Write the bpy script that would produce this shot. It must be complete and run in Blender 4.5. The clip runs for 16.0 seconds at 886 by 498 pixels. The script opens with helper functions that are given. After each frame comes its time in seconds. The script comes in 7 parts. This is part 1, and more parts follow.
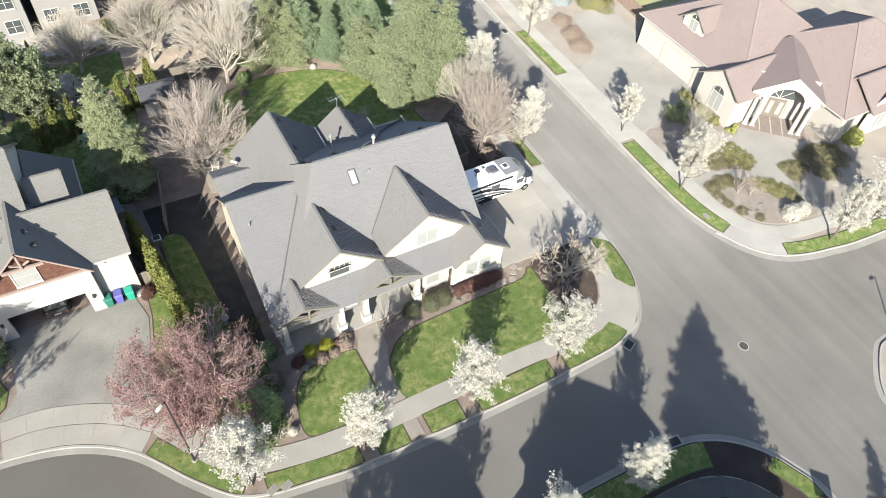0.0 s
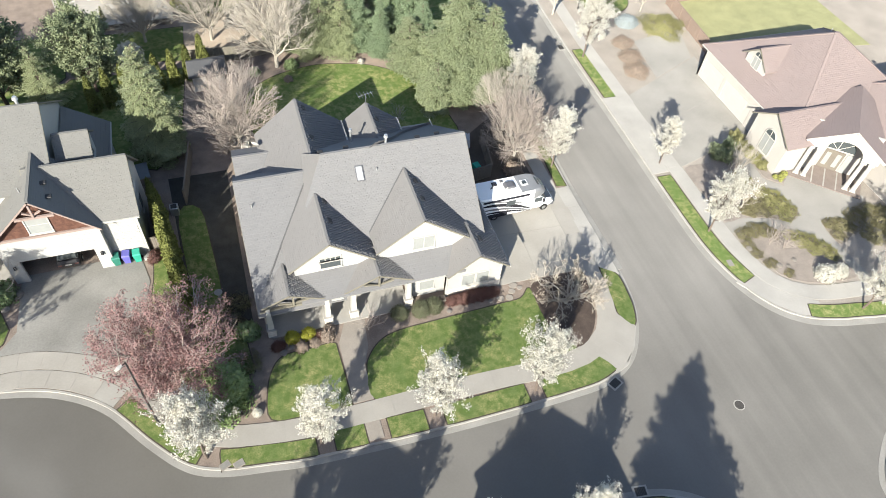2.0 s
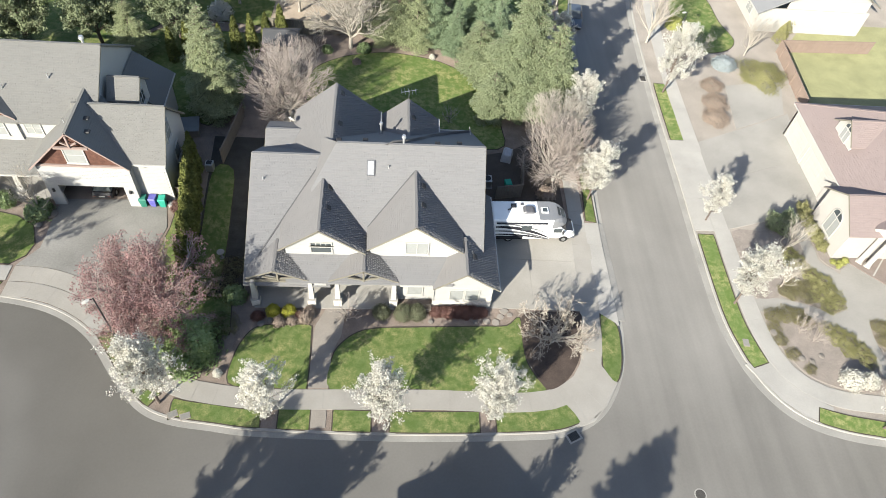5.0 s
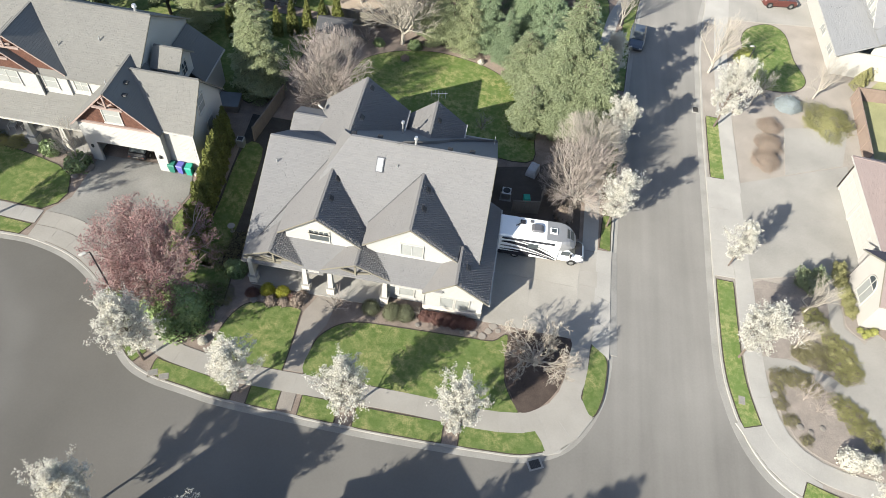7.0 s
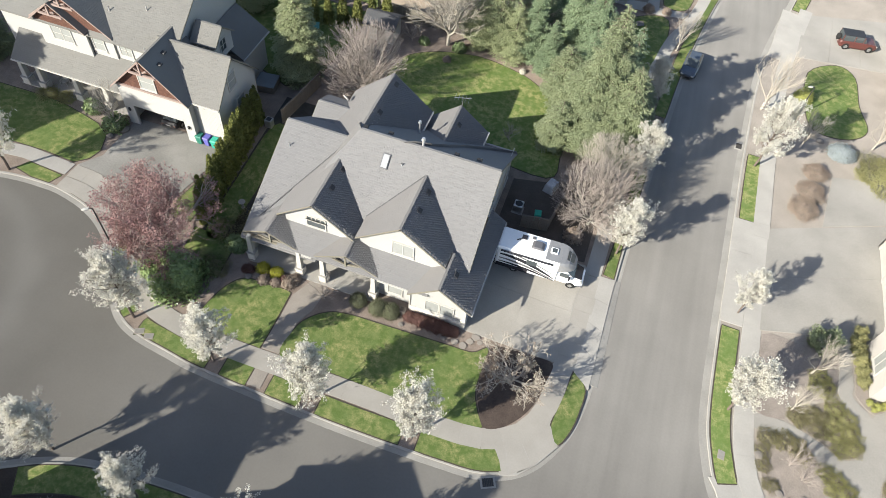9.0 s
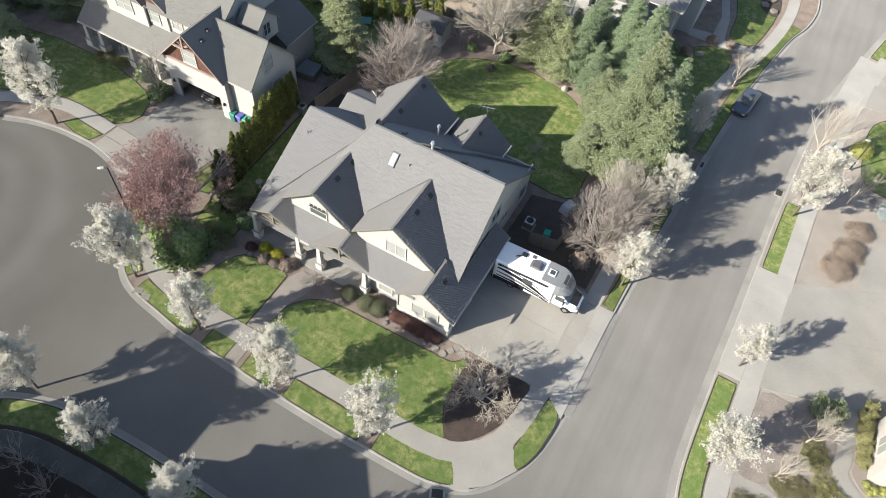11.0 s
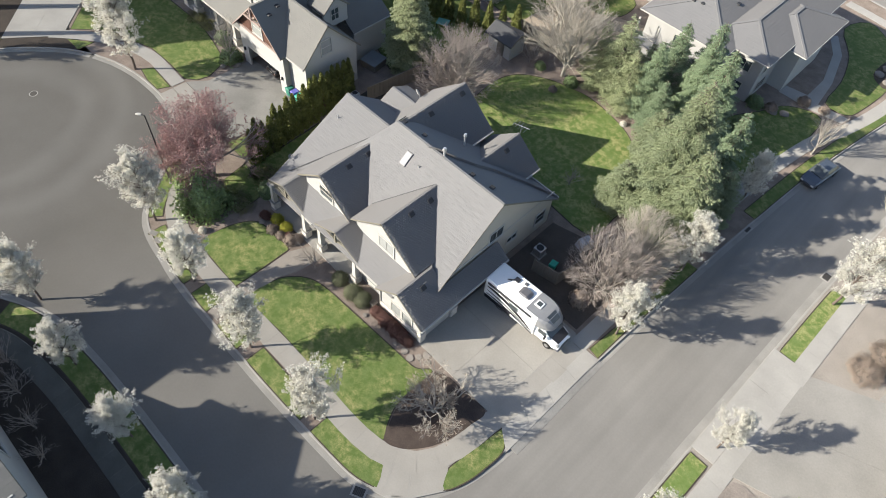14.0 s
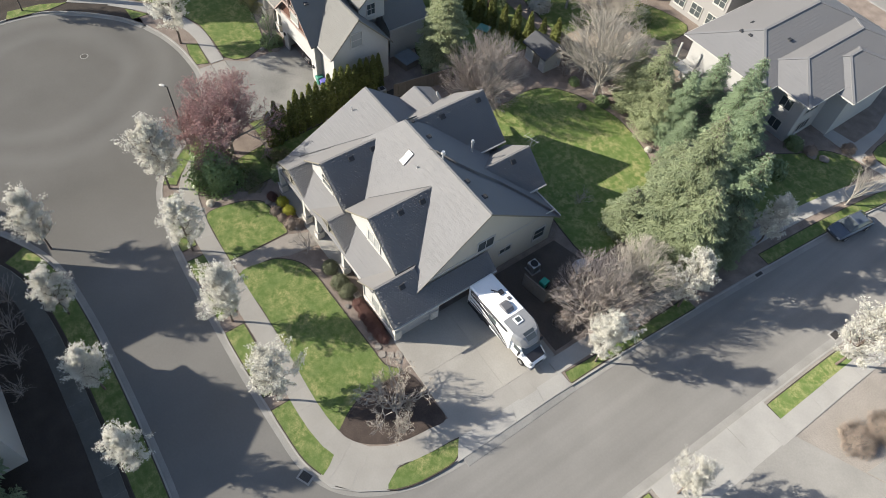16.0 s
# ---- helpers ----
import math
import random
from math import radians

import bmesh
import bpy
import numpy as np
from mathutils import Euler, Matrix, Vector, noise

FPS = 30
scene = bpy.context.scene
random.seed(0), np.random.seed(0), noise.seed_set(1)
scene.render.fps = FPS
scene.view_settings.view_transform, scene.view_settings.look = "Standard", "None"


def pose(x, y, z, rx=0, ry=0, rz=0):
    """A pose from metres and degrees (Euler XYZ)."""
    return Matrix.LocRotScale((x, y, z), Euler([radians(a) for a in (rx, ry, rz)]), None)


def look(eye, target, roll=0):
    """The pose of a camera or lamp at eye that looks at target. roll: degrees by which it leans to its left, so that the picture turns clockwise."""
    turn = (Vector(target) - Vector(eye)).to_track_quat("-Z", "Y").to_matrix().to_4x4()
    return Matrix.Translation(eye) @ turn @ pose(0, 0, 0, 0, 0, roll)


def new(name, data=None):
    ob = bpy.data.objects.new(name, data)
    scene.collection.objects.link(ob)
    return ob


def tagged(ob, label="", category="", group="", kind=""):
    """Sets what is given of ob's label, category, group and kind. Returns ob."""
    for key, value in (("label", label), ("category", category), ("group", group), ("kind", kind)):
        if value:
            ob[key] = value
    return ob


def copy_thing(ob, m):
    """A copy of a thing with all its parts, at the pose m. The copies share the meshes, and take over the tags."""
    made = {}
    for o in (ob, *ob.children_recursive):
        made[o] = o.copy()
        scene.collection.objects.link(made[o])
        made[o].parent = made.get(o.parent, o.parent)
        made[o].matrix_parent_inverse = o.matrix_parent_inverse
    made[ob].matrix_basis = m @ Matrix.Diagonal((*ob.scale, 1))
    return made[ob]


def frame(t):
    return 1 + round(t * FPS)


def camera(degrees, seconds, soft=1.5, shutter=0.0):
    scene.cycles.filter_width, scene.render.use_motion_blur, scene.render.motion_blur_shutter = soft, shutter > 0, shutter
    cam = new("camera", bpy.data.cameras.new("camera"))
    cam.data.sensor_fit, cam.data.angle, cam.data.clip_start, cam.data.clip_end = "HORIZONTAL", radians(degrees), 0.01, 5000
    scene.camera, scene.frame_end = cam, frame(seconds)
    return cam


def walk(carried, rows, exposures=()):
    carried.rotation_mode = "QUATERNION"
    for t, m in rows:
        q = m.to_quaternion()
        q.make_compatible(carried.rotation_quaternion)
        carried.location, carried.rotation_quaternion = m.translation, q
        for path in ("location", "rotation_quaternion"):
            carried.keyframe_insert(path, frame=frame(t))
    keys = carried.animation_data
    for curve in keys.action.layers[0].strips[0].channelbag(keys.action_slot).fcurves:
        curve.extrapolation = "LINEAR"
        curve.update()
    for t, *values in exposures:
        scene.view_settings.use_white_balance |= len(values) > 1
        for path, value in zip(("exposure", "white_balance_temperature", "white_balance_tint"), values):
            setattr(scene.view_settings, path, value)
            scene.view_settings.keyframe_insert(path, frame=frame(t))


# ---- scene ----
cam = camera(66.5, 16.0, 0.55)
METRES, EYE, TILT, LEAN, TURN = 8.0, 1.5, 0.0, 0.0, 0.0
PATH = [
    (0, (-24.647, -28.059, 44.948), (-23.936, -26.977, 43.424), 6.2),
    (0.5, (-23.177, -28.693, 44.999), (-22.515, -27.581, 43.473), 6.3),
    (1, (-21.709, -29.297, 45.06), (-21.093, -28.16, 43.535), 6.4),
    (1.5, (-20.193, -29.767, 45.109), (-19.633, -28.605, 43.581), 6.6),
    (2, (-18.665, -30.15, 45.233), (-18.157, -28.967, 43.702), 6.8),
    (2.5, (-17.162, -30.417, 45.414), (-16.706, -29.219, 43.878), 7.1),
    (3, (-15.644, -30.546, 45.598), (-15.243, -29.337, 44.056), 7.3),
    (3.5, (-14.073, -30.58, 45.794), (-13.727, -29.363, 44.245), 7.5),
    (4, (-12.473, -30.546, 46.03), (-12.182, -29.325, 44.473), 7.7),
    (6.5, (-4.349, -29.705, 47.24), (-4.345, -28.493, 45.649), 7.9),
    (7, (-2.72, -29.387, 47.389), (-2.775, -28.182, 45.794), 7.8),
    (7.5, (-1.124, -28.989, 47.501), (-1.235, -27.793, 45.901), 7.7),
    (8, (0.409, -28.545, 47.628), (0.245, -27.361, 46.025), 7.7),
    (8.5, (1.907, -28.065, 47.726), (1.693, -26.893, 46.119), 7.6),
    (9, (3.384, -27.518, 47.817), (3.119, -26.361, 46.207), 7.6),
    (11.5, (10.56, -23.95, 48.162), (10.038, -22.896, 46.545), 7.0),
    (12, (11.9, -23.057, 48.199), (11.33, -22.03, 46.581), 6.9),
    (12.5, (13.157, -22.07, 48.254), (12.537, -21.075, 46.634), 6.7),
    (13, (14.391, -21.034, 48.325), (13.724, -20.073, 46.703), 6.5),
    (13.5, (15.59, -19.949, 48.383), (14.88, -19.022, 46.759), 6.3),
    (14, (16.744, -18.852, 48.446), (15.994, -17.958, 46.822), 6.2),
    (14.5, (17.875, -17.723, 48.517), (17.087, -16.863, 46.892), 6.2),
    (15, (18.996, -16.517, 48.598), (18.178, -15.688, 46.972), 6.1),
    (15.5, (19.993, -15.274, 48.679), (19.141, -14.482, 47.052), 6.1),
    (16, (20.916, -14.021, 48.787), (20.03, -13.272, 47.158), 5.8),
]
walk(cam, [(t, look(eye, target, roll)) for t, eye, target, roll in PATH], [(0, 1.4, 6500, 10), (4, 1.35, 6500, 10), (9, 1.26, 6550, 10.5), (13, 1.22, 6600, 11.5), (16, 1.21, 6600, 12)])
SUN_DIR = Vector((-0.558, -0.694, 0.455)).normalized()

# ---- light ----
world = bpy.data.worlds.new("world")
scene.world = world
world.use_nodes = True
wn = world.node_tree
sky = wn.nodes.new("ShaderNodeTexSky")
sky.sky_type = "NISHITA"
sky.sun_disc = False
sky.sun_elevation = math.asin(SUN_DIR.z)
sky.sun_rotation = math.atan2(SUN_DIR.x, SUN_DIR.y)
wn.links.new(sky.outputs[0], wn.nodes["Background"].inputs[0])
wn.nodes["Background"].inputs[1].default_value = 0.092
sun = new("sun", bpy.data.lights.new("sun", "SUN"))
sun.data.energy = 4.65
sun.data.angle = radians(0.53)
sun.data.color = (1.0, 0.955, 0.83)
sun.matrix_world = look(SUN_DIR * 100, (0, 0, 0))


# ---- materials ----
def material(name, color, rough=0.8, vary=0.12, scale=1.0, fine=12.0, bump=0.0, metal=0.0, spec=0.3, piece=0.0, tint=None, grain=1.0):
    """Diffuse surface with broad stains, fine grain and bump, in world metres."""
    m = bpy.data.materials.new(name)
    m.use_nodes = True
    nt = m.node_tree
    b = nt.nodes["Principled BSDF"]
    b.inputs["Roughness"].default_value = rough
    b.inputs["Diffuse Roughness"].default_value = 0.35 if rough >= 0.85 else 0.0
    b.inputs["Metallic"].default_value = metal
    b.inputs["Specular IOR Level"].default_value = spec
    co = nt.nodes.new("ShaderNodeNewGeometry").outputs["Position"]
    big = nt.nodes.new("ShaderNodeTexNoise")
    big.inputs["Scale"].default_value = scale
    big.inputs["Detail"].default_value = 5
    small = nt.nodes.new("ShaderNodeTexNoise")
    small.inputs["Scale"].default_value = fine
    small.inputs["Detail"].default_value = 3
    for n in (big, small):
        nt.links.new(co, n.inputs["Vector"])
    add = nt.nodes.new("ShaderNodeMath")
    add.operation = "MULTIPLY_ADD"
    add.inputs[1].default_value = grain
    nt.links.new(small.outputs["Fac"], add.inputs[0])
    nt.links.new(big.outputs["Fac"], add.inputs[2])
    last = add.outputs[0]
    if piece:
        info = nt.nodes.new("ShaderNodeObjectInfo")
        isl = nt.nodes.new("ShaderNodeNewGeometry")
        for out in (info.outputs["Random"], isl.outputs["Random Per Island"]):
            mul = nt.nodes.new("ShaderNodeMath")
            mul.operation = "MULTIPLY_ADD"
            mul.inputs[1].default_value = piece
            nt.links.new(out, mul.inputs[0])
            nt.links.new(last, mul.inputs[2])
            last = mul.outputs[0]
    ramp = nt.nodes.new("ShaderNodeMapRange")
    ramp.inputs["From Min"].default_value = 0.3 + 0.25 * grain
    ramp.inputs["From Max"].default_value = 0.7 + 0.75 * grain + 2 * piece
    nt.links.new(last, ramp.inputs["Value"])
    mix = nt.nodes.new("ShaderNodeMix")
    mix.data_type = "RGBA"
    lo = [c * (1 - vary) for c in color]
    hi = [min(1, c * (1 + vary)) for c in (tint or color)]
    mix.inputs[6].default_value = (*lo, 1)
    mix.inputs[7].default_value = (*hi, 1)
    nt.links.new(ramp.outputs[0], mix.inputs[0])
    nt.links.new(mix.outputs[2], b.inputs["Base Color"])
    if bump:
        bp = nt.nodes.new("ShaderNodeBump")
        bp.inputs["Strength"].default_value = 0.6
        bp.inputs["Distance"].default_value = bump
        nt.links.new(small.outputs["Fac"], bp.inputs["Height"])
        nt.links.new(bp.outputs[0], b.inputs["Normal"])
    return m


def turf(name, lift=1.0):
    """Mown grass: green and straw patches, clover-dark spots and fine blades."""
    m = bpy.data.materials.new(name)
    m.use_nodes = True
    nt = m.node_tree
    b = nt.nodes["Principled BSDF"]
    b.inputs["Roughness"].default_value = 0.9
    b.inputs["Specular IOR Level"].default_value = 0.2
    co = nt.nodes.new("ShaderNodeNewGeometry").outputs["Position"]
    tex = []
    for scale, detail in ((0.45, 6), (1.7, 5), (11.0, 4)):
        n = nt.nodes.new("ShaderNodeTexNoise")
        n.inputs["Scale"].default_value = scale
        n.inputs["Detail"].default_value = detail
        n.inputs["Roughness"].default_value = 0.65
        nt.links.new(co, n.inputs["Vector"])
        tex.append(n.outputs["Fac"])

    def blend(fac, lo, hi, a, c):
        r = nt.nodes.new("ShaderNodeMapRange")
        r.inputs["From Min"].default_value, r.inputs["From Max"].default_value = lo, hi
        nt.links.new(fac, r.inputs["Value"])
        x = nt.nodes.new("ShaderNodeMix")
        x.data_type = "RGBA"
        nt.links.new(r.outputs[0], x.inputs[0])
        for k, v in ((6, a), (7, c)):
            if isinstance(v, tuple):
                x.inputs[k].default_value = (*v, 1)
            else:
                nt.links.new(v, x.inputs[k])
        return x.outputs[2]

    tone = lambda *c: tuple(v * lift for v in c)
    patch = blend(tex[0], 0.4, 0.6, tone(0.108, 0.146, 0.05), tone(0.235, 0.228, 0.1))
    spots = blend(tex[1], 0.42, 0.6, patch, tone(0.078, 0.12, 0.03))
    dark = blend(tex[2], 0.28, 0.58, tone(0.085, 0.12, 0.035), spots)
    nt.links.new(dark, b.inputs["Base Color"])
    bp = nt.nodes.new("ShaderNodeBump")
    bp.inputs["Strength"].default_value = 0.8
    bp.inputs["Distance"].default_value = 0.035
    nt.links.new(tex[2], bp.inputs["Height"])
    nt.links.new(bp.outputs[0], b.inputs["Normal"])
    return m


M_ASPHALT = material("asphalt", (0.19, 0.182, 0.17), 0.85, 0.13, 0.16, 6, 0.004, grain=0.3)
def worn_asphalt(m, centre):
    """Adds faint pale tyre-worn rings round a turning circle."""
    nt = m.node_tree
    b = nt.nodes["Principled BSDF"]
    src = b.inputs["Base Color"].links[0].from_socket
    pos = nt.nodes.new("ShaderNodeNewGeometry").outputs["Position"]
    dist = nt.nodes.new("ShaderNodeVectorMath")
    dist.operation = "DISTANCE"
    nt.links.new(pos, dist.inputs[0])
    dist.inputs[1].default_value = centre
    blur = nt.nodes.new("ShaderNodeTexNoise")
    blur.inputs["Scale"].default_value = 0.12
    nt.links.new(pos, blur.inputs["Vector"])
    add = nt.nodes.new("ShaderNodeMath")
    add.operation = "MULTIPLY_ADD"
    add.inputs[1].default_value = 4.0
    nt.links.new(blur.outputs["Fac"], add.inputs[0])
    nt.links.new(dist.outputs["Value"], add.inputs[2])
    ramp = nt.nodes.new("ShaderNodeValToRGB")
    ramp.color_ramp.interpolation = "EASE"
    els = ramp.color_ramp.elements
    els[0].position, els[1].position = 0.0, 1.0
    for p, c in ((0.27, 0.0), (0.32, 0.75), (0.38, 0.15), (0.44, 0.9), (0.5, 0.2), (0.62, 0.0)):
        e = els.new(p)
        e.color = (c, c, c, 1)
    els[0].color = els[-1].color = (0, 0, 0, 1)
    scale = nt.nodes.new("ShaderNodeMath")
    scale.operation = "DIVIDE"
    scale.inputs[1].default_value = 30.0
    nt.links.new(add.outputs[0], scale.inputs[0])
    nt.links.new(scale.outputs[0], ramp.inputs[0])
    mix = nt.nodes.new("ShaderNodeMix")
    mix.data_type = "RGBA"
    mix.inputs[7].default_value = (0.3, 0.295, 0.285, 1)
    half = nt.nodes.new("ShaderNodeMath")
    half.operation = "MULTIPLY"
    half.inputs[1].default_value = 0.13
    nt.links.new(ramp.outputs[0], half.inputs[0])
    nt.links.new(half.outputs[0], mix.inputs[0])
    sep = nt.nodes.new("ShaderNodeSeparateXYZ")
    nt.links.new(pos, sep.inputs[0])
    # asphalt gets darker to the west and towards the cross street
    west_ramp = nt.nodes.new("ShaderNodeMapRange")
    west_ramp.interpolation_type = "SMOOTHSTEP"
    west_ramp.inputs["From Min"].default_value, west_ramp.inputs["From Max"].default_value = -6.0, -30.0
    nt.links.new(sep.outputs[0], west_ramp.inputs["Value"])
    darkened = nt.nodes.new("ShaderNodeMix")
    darkened.data_type = "RGBA"
    darkened.blend_type = "MULTIPLY"
    darkened.inputs[7].default_value = (0.56, 0.553, 0.54, 1)
    cross = nt.nodes.new("ShaderNodeMapRange")
    cross.interpolation_type = "SMOOTHSTEP"
    cross.inputs["From Min"].default_value, cross.inputs["From Max"].default_value = -1.0, -13.0
    cross.inputs["To Max"].default_value = 0.52
    nt.links.new(sep.outputs[1], cross.inputs["Value"])
    most = nt.nodes.new("ShaderNodeMath")
    most.operation = "MAXIMUM"
    nt.links.new(west_ramp.outputs[0], most.inputs[0])
    nt.links.new(cross.outputs[0], most.inputs[1])
    nt.links.new(most.outputs[0], darkened.inputs[0])
    nt.links.new(src, darkened.inputs[6])
    # long faint wear along the side street
    flat = nt.nodes.new("ShaderNodeMapping")
    flat.inputs["Scale"].default_value = (0.9, 0.045, 1.0)
    nt.links.new(pos, flat.inputs["Vector"])
    lane = nt.nodes.new("ShaderNodeTexNoise")
    lane.inputs["Scale"].default_value = 1.0
    lane.inputs["Detail"].default_value = 4
    nt.links.new(flat.outputs[0], lane.inputs["Vector"])
    tone = nt.nodes.new("ShaderNodeMapRange")
    tone.inputs["From Min"].default_value, tone.inputs["From Max"].default_value = 0.3, 0.7
    tone.inputs["To Min"].default_value, tone.inputs["To Max"].default_value = 0.92, 1.1
    nt.links.new(lane.outputs["Fac"], tone.inputs["Value"])
    lane_zone = nt.nodes.new("ShaderNodeMapRange")
    lane_zone.inputs["From Min"].default_value, lane_zone.inputs["From Max"].default_value = 4.0, 12.0
    nt.links.new(sep.outputs[0], lane_zone.inputs["Value"])
    lane_mix = nt.nodes.new("ShaderNodeMix")
    lane_mix.inputs[2].default_value = 1.0
    nt.links.new(lane_zone.outputs[0], lane_mix.inputs[0])
    nt.links.new(tone.outputs[0], lane_mix.inputs[3])
    worn = nt.nodes.new("ShaderNodeVectorMath")
    worn.operation = "SCALE"
    nt.links.new(darkened.outputs[2], worn.inputs[0])
    nt.links.new(lane_mix.outputs[0], worn.inputs["Scale"])
    nt.links.new(worn.outputs[0], mix.inputs[6])
    nt.links.new(mix.outputs[2], b.inputs["Base Color"])


worn_asphalt(M_ASPHALT, (-45.0, -13.5, 0.0))
M_CONCRETE = material("concrete", (0.3, 0.29, 0.272), 0.85, 0.14, 0.4, 8, 0.004, grain=0.4)
M_WALK = material("worn_footpath_concrete", (0.272, 0.258, 0.236), 0.85, 0.16, 0.4, 8, 0.004, piece=0.12, grain=0.4)
M_KERB = material("kerb_concrete", (0.29, 0.28, 0.26), 0.85, 0.12, 0.5, 8, 0.004, grain=0.4)
M_GUTTER = material("gutter_concrete", (0.24, 0.232, 0.217), 0.85, 0.18, 0.5, 8, 0.004, grain=0.4)
M_DRIVE = material("driveway_concrete", (0.285, 0.27, 0.245), 0.85, 0.17, 0.3, 8, 0.004, grain=0.4)
M_DRIVE_OLD = material("stained_driveway_concrete", (0.2, 0.195, 0.182), 0.85, 0.32, 0.28, 7, 0.004, grain=0.4)
M_DRIVE_PALE = material("pale_driveway_concrete", (0.245, 0.235, 0.218), 0.85, 0.2, 0.22, 7, 0.004, grain=0.4)
M_GRASS = turf("grass")
M_GRASS_PALE = turf("pale_verge_grass", 1.35)
M_GRASS_BACK = turf("back_lawn_grass", 1.25)
M_SOIL = material("soil", (0.09, 0.075, 0.064), 0.95, 0.35, 0.6, 10, 0.05)
M_MULCH = material("mulch", (0.2, 0.162, 0.137), 0.95, 0.45, 0.9, 14, 0.05)
M_WHITE = material("white_paint", (0.4, 0.39, 0.366), 0.6, 0.04, 0.6, 9, 0.002)
M_BARK = material("bark", (0.12, 0.095, 0.08), 0.9, 0.3, 2, 20, 0.02)
M_BARK_PALE = material("pale_bark", (0.29, 0.268, 0.24), 0.9, 0.3, 2, 20, 0.02)
M_BLOSSOM = material("white_blossom", (0.64, 0.625, 0.57), 0.8, 0.3, 2, 12, 0, piece=0.3)
M_PLUM = material("plum_leaf", (0.3, 0.18, 0.175), 0.8, 0.35, 1.2, 10, 0, piece=0.4)
M_CONIFER = material("conifer_needles", (0.188, 0.266, 0.168), 0.8, 0.45, 0.5, 6, 0, piece=0.4, tint=(0.2, 0.255, 0.15))
M_YEW = material("olive_needles", (0.172, 0.216, 0.128), 0.8, 0.3, 0.5, 6, 0, piece=0.4, tint=(0.24, 0.27, 0.155))
M_LEAF = material("evergreen_leaf", (0.19, 0.25, 0.12), 0.3, 0.4, 1, 8, 0, piece=0.4)
M_LAUREL = material("laurel_leaf", (0.24, 0.32, 0.14), 0.3, 0.4, 1, 8, 0, piece=0.4)
M_GLASS = material("dark_window_glass", (0.06, 0.07, 0.075), 0.08, 0.1, 1, 4, 0, spec=0.6)


def shingle(name, color, along, vary=0.13):
    """Roofing of lapped tabs in level courses; along: the axis (0 x, 1 y) that the courses run along."""
    m = bpy.data.materials.new(name)
    m.use_nodes = True
    nt = m.node_tree
    b = nt.nodes["Principled BSDF"]
    b.inputs["Roughness"].default_value = 0.9
    b.inputs["Specular IOR Level"].default_value = 0.25
    geo = nt.nodes.new("ShaderNodeNewGeometry")
    sep = nt.nodes.new("ShaderNodeSeparateXYZ")
    com = nt.nodes.new("ShaderNodeCombineXYZ")
    nt.links.new(geo.outputs["Position"], sep.inputs[0])
    nt.links.new(sep.outputs[along], com.inputs[0])
    nt.links.new(sep.outputs[2], com.inputs[1])
    brick = nt.nodes.new("ShaderNodeTexBrick")
    brick.offset = 0.5
    brick.inputs["Color1"].default_value = (0.1, 0.1, 0.1, 1)
    brick.inputs["Color2"].default_value = (1, 1, 1, 1)
    brick.inputs["Mortar"].default_value = (0, 0, 0, 1)
    brick.inputs["Scale"].default_value = 1.0
    brick.inputs["Mortar Size"].default_value = 0.012
    brick.inputs["Mortar Smooth"].default_value = 0.2
    brick.inputs["Bias"].default_value = 0.0
    brick.inputs["Brick Width"].default_value = 0.24
    brick.inputs["Row Height"].default_value = 0.12
    nt.links.new(com.outputs[0], brick.inputs["Vector"])
    big = nt.nodes.new("ShaderNodeTexNoise")
    big.inputs["Scale"].default_value = 0.35
    big.inputs["Detail"].default_value = 3
    nt.links.new(geo.outputs["Position"], big.inputs["Vector"])
    grit = nt.nodes.new("ShaderNodeTexNoise")
    grit.inputs["Scale"].default_value = 25
    nt.links.new(geo.outputs["Position"], grit.inputs["Vector"])
    sums = nt.nodes.new("ShaderNodeMath")
    sums.operation = "MULTIPLY_ADD"
    sums.inputs[1].default_value = 0.06
    nt.links.new(brick.outputs["Color"], sums.inputs[0])
    soft = nt.nodes.new("ShaderNodeMath")
    soft.operation = "MULTIPLY_ADD"
    soft.inputs[1].default_value = 0.4
    soft.inputs[2].default_value = 0.3
    nt.links.new(big.outputs["Fac"], soft.inputs[0])
    nt.links.new(soft.outputs[0], sums.inputs[2])
    sums2 = nt.nodes.new("ShaderNodeMath")
    sums2.operation = "MULTIPLY_ADD"
    sums2.inputs[1].default_value = 0.35
    nt.links.new(grit.outputs["Fac"], sums2.inputs[0])
    nt.links.new(sums.outputs[0], sums2.inputs[2])
    rng = nt.nodes.new("ShaderNodeMapRange")
    rng.inputs["From Min"].default_value = 0.45
    rng.inputs["From Max"].default_value = 1.35
    nt.links.new(sums2.outputs[0], rng.inputs["Value"])
    mix = nt.nodes.new("ShaderNodeMix")
    mix.data_type = "RGBA"
    mix.inputs[6].default_value = (*[c * (1 - vary) for c in color], 1)
    mix.inputs[7].default_value = (*[c * (1 + vary) for c in color], 1)
    nt.links.new(rng.outputs[0], mix.inputs[0])
    nt.links.new(mix.outputs[2], b.inputs["Base Color"])
    rows = nt.nodes.new("ShaderNodeMath")
    rows.operation = "DIVIDE"
    rows.inputs[1].default_value = 0.12
    nt.links.new(sep.outputs[2], rows.inputs[0])
    saw = nt.nodes.new("ShaderNodeMath")
    saw.operation = "FRACT"
    nt.links.new(rows.outputs[0], saw.inputs[0])
    inv = nt.nodes.new("ShaderNodeMath")
    inv.operation = "SUBTRACT"
    inv.inputs[0].default_value = 1.0
    nt.links.new(saw.outputs[0], inv.inputs[1])
    odd = nt.nodes.new("ShaderNodeMath")
    odd.operation = "POWER"
    odd.inputs[1].default_value = 1.0
    nt.links.new(brick.outputs["Color"], odd.inputs[0])
